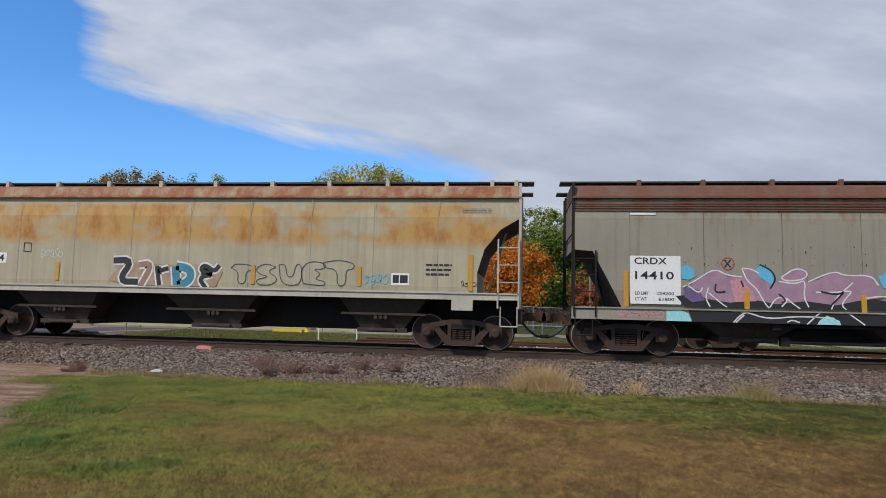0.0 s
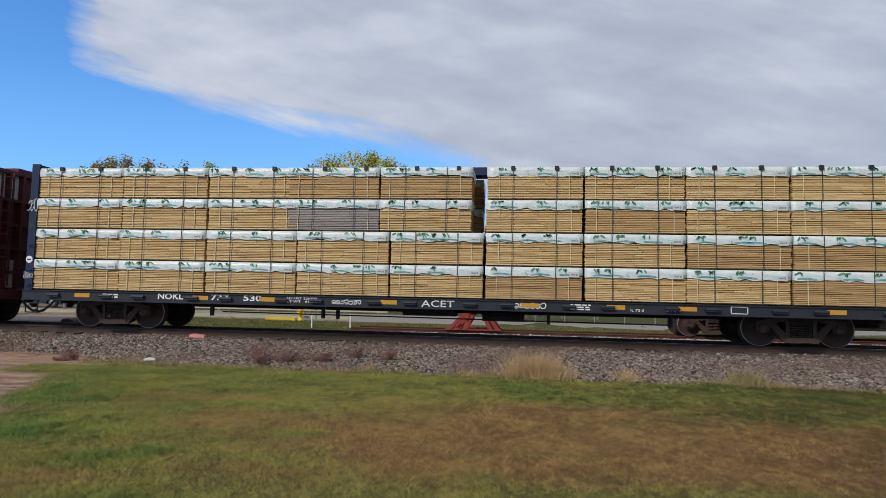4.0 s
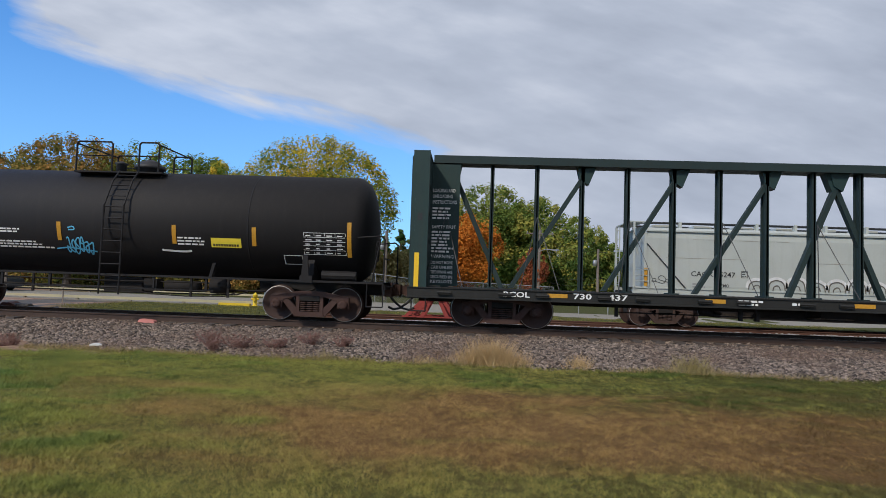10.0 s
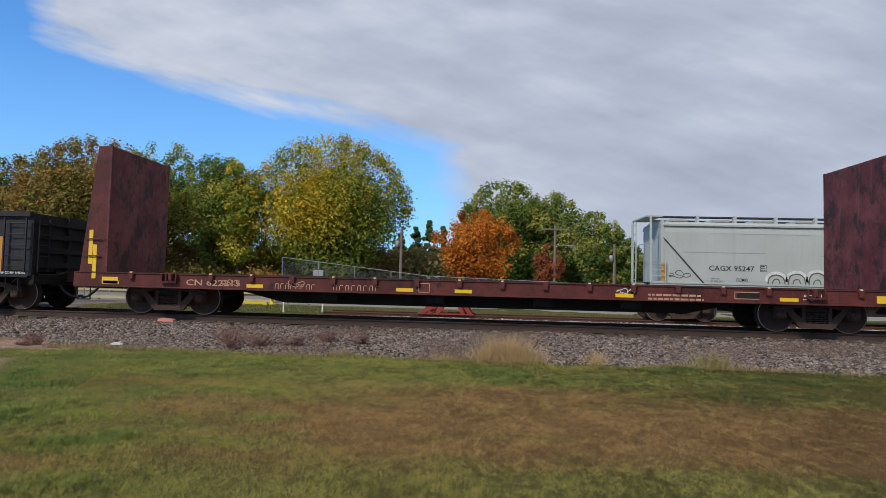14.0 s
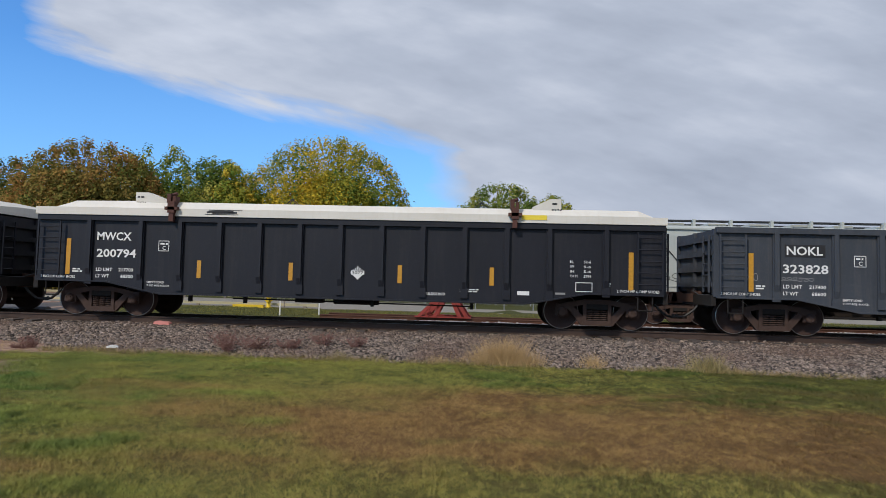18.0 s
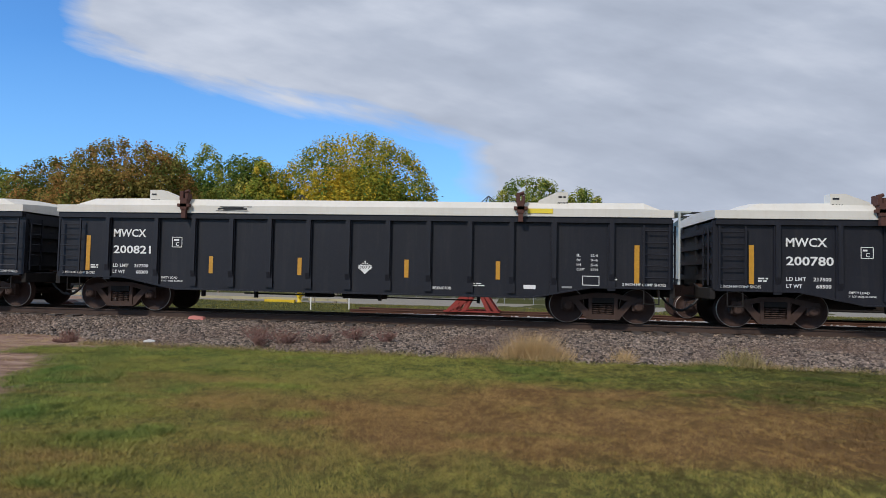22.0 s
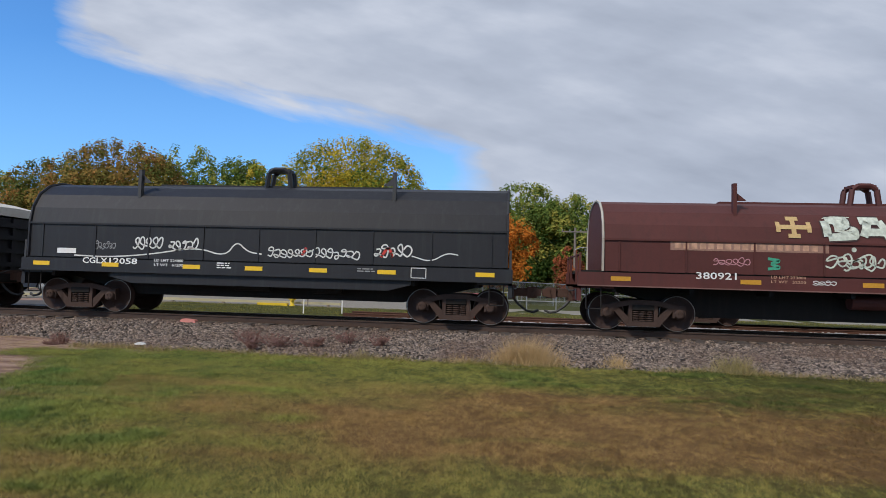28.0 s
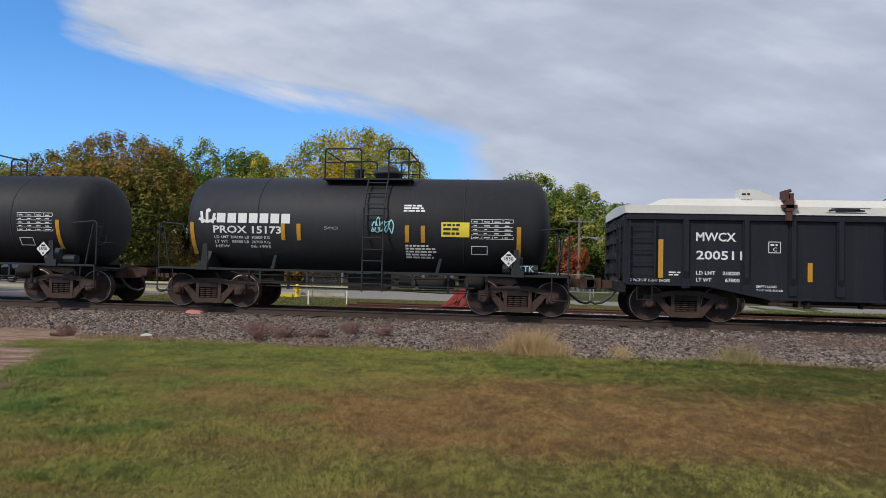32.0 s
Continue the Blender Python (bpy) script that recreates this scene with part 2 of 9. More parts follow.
M["cover"] = paint("cover", (0.70, 0.67, 0.60), (0.50, 0.42, 0.30), 0.12, 0.25, 0.5, grain=0.04)
M["bracket"] = paint("bracket", (0.10, 0.045, 0.035), (0.03, 0.02, 0.02), 0.5, 0.4, 0.8)
M["hop_rust"] = patchy("hop_rust", (0.455, 0.405, 0.285), (0.47, 0.27, 0.075), (0.33, 0.115, 0.022), 2.66, 3.70)
M["hop_rust_roof"] = rusty("hop_rust_roof", (0.42, 0.33, 0.20), (0.27, 0.085, 0.030), 0.44, 0.66)
M["hop_brown"] = rusty("hop_brown", (0.30, 0.275, 0.215), (0.22, 0.095, 0.045), 0.62, 0.84, 3.35)
M["hop_brown_roof"] = rusty("hop_brown_roof", (0.19, 0.12, 0.085), (0.16, 0.058, 0.030), 0.40, 0.66)
M["hop_white"] = paint("hop_white", (0.475, 0.445, 0.365), (0.30, 0.26, 0.20), 0.12, 0.30, 0.5, grain=0.05)
M["hop_sill"] = paint("hop_sill", (0.50, 0.46, 0.39), (0.22, 0.16, 0.11), 0.4, 0.5, 0.55)
M["hop_pale"] = paint("hop_pale", (0.44, 0.465, 0.43), (0.30, 0.30, 0.27), 0.15, 0.3, 0.5, grain=0.04)
M["under"] = paint("under", (0.016, 0.014, 0.013), (0.05, 0.038, 0.03), 0.5, 0.3, 0.8)
M["bogie"] = paint("bogie", (0.060, 0.037, 0.030), (0.125, 0.076, 0.056), 0.5, 0.3, 0.8)
M["bogie_red"] = paint("bogie_red", (0.064, 0.034, 0.028), (0.125, 0.088, 0.07), 0.5, 0.3, 0.8)
M["wheel"] = paint("wheel", (0.050, 0.029, 0.024), (0.075, 0.046, 0.036), 0.5, 0.2, 0.75)
M["rim"] = plain("rim", (0.30, 0.28, 0.26), 0.4, 0.7)
M["beam_red"] = paint("beam_red", (0.090, 0.018, 0.020), (0.03, 0.018, 0.016), 0.35, 0.4, 0.55)
M["beam_blue"] = paint("beam_blue", (0.011, 0.022, 0.060), (0.03, 0.03, 0.035), 0.3, 0.4, 0.5)
M["beam_black"] = paint("beam_black", (0.022, 0.026, 0.035), (0.05, 0.045, 0.04), 0.35, 0.3, 0.55)
M["sill_grime"] = paint("sill_grime", (0.021, 0.021, 0.019), (0.05, 0.045, 0.04), 0.4, 0.35, 0.65)
M["beam_green"] = paint("beam_green", (0.019, 0.043, 0.040), (0.04, 0.035, 0.03), 0.35, 0.35, 0.5)
M["flat_red"] = peeling("flat_red", (0.074, 0.018, 0.015), (0.028, 0.014, 0.012), (0.125, 0.030, 0.025), .54, .62, .22)
M["tank_black"] = paint("tank_black", (0.0125, 0.011, 0.011), (0.04, 0.036, 0.03), 0.2, 0.22, 0.66)
M["tank_grey"] = paint("tank_grey", (0.023, 0.023, 0.025), (0.07, 0.062, 0.055), 0.2, 0.22, 0.58)
M["tank_white"] = paint("tank_white", (0.66, 0.62, 0.53), (0.42, 0.33, 0.22), 0.10, 0.22, 0.4, grain=0.03)
M["tank_pale"] = paint("tank_pale", (0.55, 0.52, 0.46), (0.38, 0.30, 0.21), 0.14, 0.35, 0.45, grain=0.04)
M["tank_red"] = paint("tank_red", (0.215, 0.038, 0.029), (0.10, 0.034, 0.028), 0.2, 0.5, 0.5)
M["rail_red"] = paint("rail_red", (0.105, 0.024, 0.022), (0.06, 0.03, 0.025), 0.3, 0.3, 0.55)
M["coil_red"] = paint("coil_red", (0.098, 0.030, 0.026), (0.045, 0.024, 0.021), 0.4, 0.5, 0.6)
M["coil_black"] = paint("coil_black", (0.020, 0.020, 0.024), (0.06, 0.07, 0.065), 0.25, 0.3, 0.5)
M["coupler"] = paint("coupler", (0.085, 0.045, 0.033), (0.03, 0.025, 0.02), 0.5, 0.3, 0.8)
M["hose"] = plain("hose", (0.015, 0.015, 0.016), 0.6)
M["steel_dark"] = plain("steel_dark", (0.030, 0.030, 0.032), 0.6)
M["white"] = plain("white", (0.74, 0.74, 0.72), 0.6, var=0.05)
M["ink"] = plain("ink", (0.018, 0.018, 0.02), 0.6, var=0.05)
M["yellow"] = plain("yellow", (0.80, 0.50, 0.02), 0.35, var=0.06)
M["amber"] = plain("amber", (0.52, 0.26, 0.025), 0.4, var=0.12)
M["lemon"] = plain("lemon", (0.80, 0.62, 0.05), 0.45, var=0.05)
M["faint"] = plain("faint", (0.46, 0.27, 0.18), 0.7, var=0.3, scale=6)
M["pale_seam"] = plain("pale_seam", (0.28, 0.26, 0.215), 0.7)
M["grey_seam"] = plain("grey_seam", (0.11, 0.10, 0.085), 0.7)
M["grey_ink"] = plain("grey_ink", (0.25, 0.25, 0.25), 0.6)
M["teal"] = plain("teal", (0.10, 0.35, 0.36), 0.6)
M["leaf_print"] = plain("leaf_print", (0.06, 0.24, 0.10), 0.6, var=0.3)
M["leaf_light"] = plain("leaf_light", (0.22, 0.42, 0.10), 0.6, var=0.3)
M["wave_ink"] = plain("wave_ink", (0.03, 0.15, 0.14), 0.6, var=0.3)
M["print_ink"] = plain("print_ink", (0.20, 0.24, 0.225), 0.6)
M["red"] = plain("red", (0.50, 0.04, 0.03), 0.6)
M["blue_spray"] = plain("blue_spray", (0.10, 0.42, 0.62), 0.7)
M["aqua_spray"] = plain("aqua_spray", (0.30, 0.62, 0.66), 0.7)
M["pink_spray"] = plain("pink_spray", (0.33, 0.20, 0.27), 0.75, var=0.15, scale=4)
M["rose_spray"] = plain("rose_spray", (0.50, 0.24, 0.27), 0.75, var=0.2)
M["green_spray"] = plain("green_spray", (0.05, 0.32, 0.20), 0.7)
M["white_spray"] = plain("white_spray", (0.62, 0.62, 0.60), 0.8, var=0.15, scale=7)
M["mint_spray"] = plain("mint_spray", (0.50, 0.54, 0.46), 0.8, var=0.3, scale=9)
M["brown_dark"] = plain("brown_dark", (0.045, 0.022, 0.02), 0.75)
# paler than coil_red: sunlight along the lower flange, put into its colour
M["flange_sunlit"] = paint("flange_sunlit", (0.20, 0.105, 0.09), (0.09, 0.05, 0.04), 0.4, 0.3, 0.6)
M["ochre_spray"] = plain("ochre_spray", (0.52, 0.36, 0.16), 0.8)
M["brown_spray"] = plain("brown_spray", (0.30, 0.17, 0.13), 0.8)


def wrap_material(name, base, leaves):
    m, n, link, bsdf = material(name)
    co = n("ShaderNodeTexCoord").outputs["Object"]
    a = noise_tex(n, link, co, 4.0, 3, 0.5, (1.0, 1.0, 2.0))
    fold = noise_tex(n, link, co, 3.0, 5, 0.6, (1.0, 1.0, 5.0))
    c = blend(n, link, levels(n, link, fold, 0.35, 0.65), tuple(v * 0.8 for v in base), base)
    if leaves:
        spots = noise_tex(n, link, co, 5.5, 4, 0.75)
        c = blend(n, link, levels(n, link, a, 0.56, 0.66), c, (0.42, 0.58, 0.55))
        c = blend(n, link, levels(n, link, spots, 0.63, 0.66), c, (0.12, 0.32, 0.22))
    link(c, bsdf.inputs["Base Color"])
    bsdf.inputs["Roughness"].default_value = 0.35
    bump(n, link, bsdf, fold, 0.5, 0.03)
    return m


M["wrap_leaf"] = wrap_material("wrap_leaf", (0.66, 0.70, 0.68), True)
M["wrap_white"] = wrap_material("wrap_white", (0.62, 0.64, 0.61), False)
M["string"] = plain("string", (0.62, 0.54, 0.33), 0.7)
M["tie_strap"] = plain("tie_strap", (0.05, 0.045, 0.035), 0.6)


def boards_material(name, a, b, dark):
    m, n, link, bsdf = material(name)
    co = n("ShaderNodeTexCoord").outputs["Object"]
    rnd = n("ShaderNodeNewGeometry").outputs["Random Per Island"]
    grain = noise_tex(n, link, co, 1.0, 6, 0.65, (2.5, 40.0, 40.0))
    c = blend(n, link, rnd, a, b)
    c = blend(n, link, levels(n, link, grain, 0.35, 0.75), c, tuple(v * 0.75 for v in a))
    knots = noise_tex(n, link, co, 1.0, 3, 0.6, (3.0, 30.0, 30.0))
    c = blend(n, link, levels(n, link, knots, 0.68, 0.74), c, dark)
    link(c, bsdf.inputs["Base Color"])
    bsdf.inputs["Roughness"].default_value = 0.75
    bump(n, link, bsdf, grain, 0.2, 0.004)
    return m


M["boards"] = boards_material("boards", (0.54, 0.33, 0.125), (0.80, 0.60, 0.30), (0.085, 0.04, 0.018))
M["boards_tan"] = boards_material("boards_tan", (0.44, 0.26, 0.105), (0.62, 0.41, 0.18), (0.13, 0.07, 0.04))
M["boards_grey"] = boards_material("boards_grey", (0.30, 0.26, 0.24), (0.40, 0.35, 0.31), (0.10, 0.08, 0.07))
M["board_end"] = boards_material("board_end", (0.10, 0.05, 0.025), (0.34, 0.19, 0.09), (0.05, 0.03, 0.02))

# ---- mesh helpers ----
def box(bm, x0, x1, y0, y1, z0, z1):
    v = [bm.verts.new((x, y, z)) for x in (x0, x1) for y in (y0, y1) for z in (z0, z1)]
    for f in ((0, 1, 3, 2), (4, 6, 7, 5), (0, 4, 5, 1), (2, 3, 7, 6), (0, 2, 6, 4), (1, 5, 7, 3)):
        bm.faces.new([v[i] for i in f])


def prism(bm, outline, y0, y1):
    """A plate: an outline of (x, z), clockwise or not, between two depths."""
    a = [bm.verts.new((x, y0, z)) for x, z in outline]
    b = [bm.verts.new((x, y1, z)) for x, z in outline]
    bm.faces.new(a)
    bm.faces.new(b[::-1])
    k = len(a)
    for i in range(k):
        bm.faces.new((a[i], b[i], b[(i + 1) % k], a[(i + 1) % k]))


def prism_x(bm, outline, x0, x1):
    """The same along x: an outline of (y, z)."""
    a = [bm.verts.new((x0, y, z)) for y, z in outline]
    b = [bm.verts.new((x1, y, z)) for y, z in outline]
    bm.faces.new(a)
    bm.faces.new(b[::-1])
    k = len(a)
    for i in range(k):
        bm.faces.new((a[i], b[i], b[(i + 1) % k], a[(i + 1) % k]))


def rod(bm, p, q, r, n=6, r2=None):
    p, q = Vector(p), Vector(q)
    d = (q - p).normalized()
    s = d.cross(Vector((0, 0, 1)) if abs(d.z) < 0.9 else Vector((1, 0, 0))).normalized()
    t = d.cross(s)
    rings = []
    for c, rr in ((p, r), (q, r if r2 is None else r2)):
        rings.append([bm.verts.new(c + (s * math.cos(2 * math.pi * i / n) + t * math.sin(2 * math.pi * i / n)) * rr) for i in range(n)])
    for i in range(n):
        bm.faces.new((rings[0][i], rings[0][(i + 1) % n], rings[1][(i + 1) % n], rings[1][i]))
    bm.faces.new(rings[0][::-1])
    bm.faces.new(rings[1])


def tube(bm, pts, r, n=6):
    for a, b in zip(pts, pts[1:]):
        rod(bm, a, b, r, n)


def lathe(bm, profile, axis, centre, n=24, index=None):
    """Turns (along, radius) pairs round an axis 'x' or 'y' or 'z'. index(i) gives the material of ring i."""
    rings = []
    cx, cy, cz = centre
    for a, r in profile:
        ring = []
        for i in range(n):
            c, s = math.cos(2 * math.pi * i / n) * r, math.sin(2 * math.pi * i / n) * r
            if axis == "x":
                ring.append(bm.verts.new((cx + a, cy + c, cz + s)))
            elif axis == "y":
                ring.append(bm.verts.new((cx + s, cy + a, cz + c)))
            else:
                ring.append(bm.verts.new((cx + c, cy + s, cz + a)))
        rings.append(ring)
    for k in range(len(rings) - 1):
        for i in range(n):
            f = bm.faces.new((rings[k][i], rings[k][(i + 1) % n], rings[k + 1][(i + 1) % n], rings[k + 1][i]))
            f.smooth = True
            if index:
                f.material_index = index(k)
    bm.faces.new(rings[0][::-1])
    bm.faces.new(rings[-1])


def to_mesh(name, bm, *mats):
    bmesh.ops.recalc_face_normals(bm, faces=bm.faces)
    me = bpy.data.meshes.new(name)
    bm.to_mesh(me)
    bm.free()
    for m in mats:
        me.materials.append(m)
    return me


def part(name, bm, mat, parent, label=""):
    """Links a bmesh, or a ready mesh, as one part under a thing or under a part."""
    me = bm if isinstance(bm, bpy.types.Mesh) else to_mesh(name, bm, *(mat if isinstance(mat, (list, tuple)) else [mat]))
    ob = new(name, me)
    ob.parent = parent
    if label:
        tagged(ob, label)
    return ob


def boxes(*rows):
    bm = bmesh.new()
    for r in rows:
        box(bm, *r)
    return bm


def thing(name, label, category, group=""):
    return tagged(new(name), label, category, group)


TEXTS = {}


def text_mesh(words, bold):
    key = (words, bold)
    if key not in TEXTS:
        cu = bpy.data.curves.new("lettering", "FONT")
        cu.body, cu.offset, cu.resolution_u = words, bold, 2
        ob = bpy.data.objects.new("lettering", cu)
        scene.collection.objects.link(ob)
        deps = bpy.context.evaluated_depsgraph_get()
        me = bpy.data.meshes.new_from_object(ob.evaluated_get(deps))
        co = np.empty(len(me.vertices) * 3)
        me.vertices.foreach_get("co", co)
        tris = [tuple(p.vertices) for p in me.polygons]
        TEXTS[key] = (co.reshape(-1, 3)[:, :2].copy(), tris)
        bpy.data.objects.remove(ob)
        bpy.data.curves.remove(cu)
        bpy.data.meshes.remove(me)
    return TEXTS[key]


def flat(y):
    return lambda x, z: y


def round_side(zc, r, yc=0.0, proud=0.006):
    return lambda x, z: yc - math.sqrt(max(0.01, (r + proud) ** 2 - (z - zc) ** 2))


def surface_mesh(name, co2, faces, mat, where, near=True):
    """Points of (x, z) laid on a side whose depth is where(x, z)."""
    me = bpy.data.meshes.new(name)
    pts = [(x, where(x, z), z) for x, z in co2]
    me.from_pydata(pts, [], [f[::-1] for f in faces] if not near else faces)
    me.materials.append(mat)
    return me


def lettering(parent, words, x0, z0, w, h, where, mat, bold=0.03, name="lettering"):
    """Words that fill a rectangle from its lower left corner, facing -y."""
    co, faces = text_mesh(words, bold * .45)
    lo, hi = co.min(0), co.max(0)
    sc = np.array([w, h]) / np.maximum(hi - lo, 1e-6)
    pts = [(x0 + (p[0] - lo[0]) * sc[0], z0 + (p[1] - lo[1]) * sc[1]) for p in co]
    return part(name, surface_mesh(name, pts, faces, mat, where), mat, parent)


def patch(parent, name, x0, x1, z0, z1, where, mat, label="", steps=6):
    """A flat or bent sticker or plate on a side, 4 mm thick."""
    pts, faces = [], []
    for i in range(steps + 1):
        z = z0 + (z1 - z0) * i / steps
        pts += [(x0, z), (x1, z)]
    for i in range(steps):
        faces.append((2 * i, 2 * i + 1, 2 * i + 3, 2 * i + 2))
    me = bpy.data.meshes.new(name)
    front = [(x, where(x, z) - 0.003, z) for x, z in pts]
    back = [(x, where(x, z) + 0.002, z) for x, z in pts]
    k = len(front)
    rim = []
    for i in range(steps):
        rim += [(2 * i, 2 * i + 2, 2 * i + 2 + k, 2 * i + k), (2 * i + 1, 2 * i + 1 + k, 2 * i + 3 + k, 2 * i + 3)]
    rim += [(0, k, 1 + k, 1), (k - 2, k - 1, 2 * k - 1, 2 * k - 2)]
    me.from_pydata(front + back, [], faces + rim)
    me.materials.append(mat)
    return part(name, me, mat, parent, label)


def quads(parent, name, rects, where, mat, label=""):
    """Several small flat rectangles (x0, x1, z0, z1) as one mesh: ruled lines, frames, unreadable lines of writing."""
    pts, faces = [], []
    for x0, x1, z0, z1 in rects:
        i = len(pts)
        pts += [(x0, z0), (x1, z0), (x1, z1), (x0, z1)]
        faces.append((i, i + 1, i + 2, i + 3))
    ob = part(name, surface_mesh(name, pts, faces, mat, where), mat, parent, label)
    return tagged(ob, label, kind="stuff") if name in ("print", "fine_print", "paint_speck", "green_band") else ob


def small_print(parent, x0, z1, w, rows, where, mat, line=0.045, gap=0.07, name="small_print"):
    rects = []
    for r in range(rows):
        x, z = x0, z1 - r * gap
        end = x0 + w * random.uniform(0.7, 1.0)
        while x < end - 0.03:
            ww = min(random.uniform(0.06, 0.2), end - x)
            rects.append((x, x + ww, z - line, z))
            x += ww + 0.03
    return quads(parent, name, rects, where, mat)


def frame_lines(parent, x0, x1, z0, z1, where, mat, t=0.018, name="stencil_frame"):
    return quads(parent, name, [(x0, x1, z0, z0 + t), (x0, x1, z1 - t, z1), (x0, x0 + t, z0, z1), (x1 - t, x1, z0, z1)], where, mat)


def data_table(parent, x0, x1, z0, z1, where, mat, rows=5, cols=4):
    rects, t = [], 0.012
    for i in range(rows + 1):
        z = z0 + (z1 - z0) * i / rows
        rects.append((x0, x1, z, z + t))
    for i in range(cols + 1):
        x = x0 + (x1 - x0) * i / cols
        rects.append((x, x + t, z0, z1))
    for i in range(rows):
        for j in range(cols):
            x, z = x0 + (x1 - x0) * (j + 0.2) / cols, z0 + (z1 - z0) * (i + 0.3) / rows
            rects.append((x, x + (x1 - x0) / cols * random.uniform(0.3, 0.6), z, z + (z1 - z0) / rows * 0.24))
    return quads(parent, "data_panel", rects, where, mat)


def stroke(pts_out, faces_out, line, width):
    """A flat ribbon along (x, z) points, rounded through its corners."""
    pts = [Vector(p) for p in line]
    for _ in range(2):
        if len(pts) > 2:
            new_pts = [pts[0]]
            for a, b in zip(pts, pts[1:]):
                new_pts += [a.lerp(b, 0.25), a.lerp(b, 0.75)]
            pts = new_pts + [pts[-1]]
    base = len(pts_out)
    for i, p in enumerate(pts):
        d = (pts[min(i + 1, len(pts) - 1)] - pts[max(i - 1, 0)])
        d = d.normalized() if d.length > 1e-6 else Vector((1, 0))
        nrm = Vector((-d.y, d.x)) * width / 2
        pts_out += [tuple(p - nrm), tuple(p + nrm)]
    for i in range(len(pts) - 1):
        k = base + 2 * i
        faces_out.append((k, k + 2, k + 3, k + 1))


def scrawl(parent, lines, width, where, mat, label="", proud=0.0, name="graffiti"):
    if name == "graffiti" and len(lines) > 1:
        for line in lines:
            scrawl(parent, [line], width, where, mat, label, proud, name)
        return None
    pts, faces = [], []
    for i, line in enumerate(lines):
        stroke(pts, faces, line, width)
    w2 = lambda x, z: where(x, z) - proud
    return part(name, surface_mesh(name, pts, faces, mat, w2), mat, parent, label)


def fat_line(parent, line, width, where, mat, label, proud=0.0):
    """One broad stroke that follows a curved side."""
    pts = [Vector(line[0])]
    for p, q in zip(line, line[1:]):
        p, q = Vector(p), Vector(q)
        k = max(1, int((q - p).length / .07))
        pts += [p.lerp(q, (i + 1) / k) for i in range(k)]
    return scrawl(parent, [pts], width, where, mat, label, proud)


def loops(x0, z0, w, h, count, seed, wild=0.5):
    """One pull of looping handwriting in a box: a line for scrawl()."""
    rng = random.Random(seed)
    out, step = [], w / count
    for i in range(count):
        cx, low, high = x0 + (i + .5) * step, rng.uniform(0, .12) * h * (1 + wild), h * rng.uniform(.62, 1.0)
        turn, fat = rng.choice((1, 1, -1)), rng.uniform(.34, .62) * step
        lean = rng.uniform(-.05, .22) * h
        k = rng.choice((5, 6, 7))
        for j in range(k):
            a = turn * (-2.4 + 5.4 * j / (k - 1)) + rng.uniform(-.25, .25) * wild
            up = .5 + .5 * math.sin(a)
            out.append((cx + fat * math.cos(a) * rng.uniform(.8, 1.15) + lean * (up - .5), z0 + low + (high - low) * up))
    return [out]


def blob(parent, outline, where, mat, label="", proud=0.0, name="graffiti"):
    pts = [tuple(p) for p in outline]
    w2 = lambda x, z: where(x, z) - proud
    return part(name, surface_mesh(name, pts, [tuple(range(len(pts)))], mat, w2), mat, parent, label)



def shapes(parent, name, polys, where, mat, label=""):
    """Flat printed shapes of one kind on one surface."""
    pts, faces = [], []
    for poly in polys:
        faces.append(tuple(range(len(pts), len(pts) + len(poly))))
        pts += [tuple(p) for p in poly]
    if pts:
        tagged(part(name, surface_mesh(name, pts, faces, mat, where), mat, parent), label, kind="stuff")

# ---- the train: shared running gear ----
CARS = []      # (thing, place along the train at 0 s)
WHEELS = []    # (wheelset, local x, place along the train at 0 s)
GEAR = {}


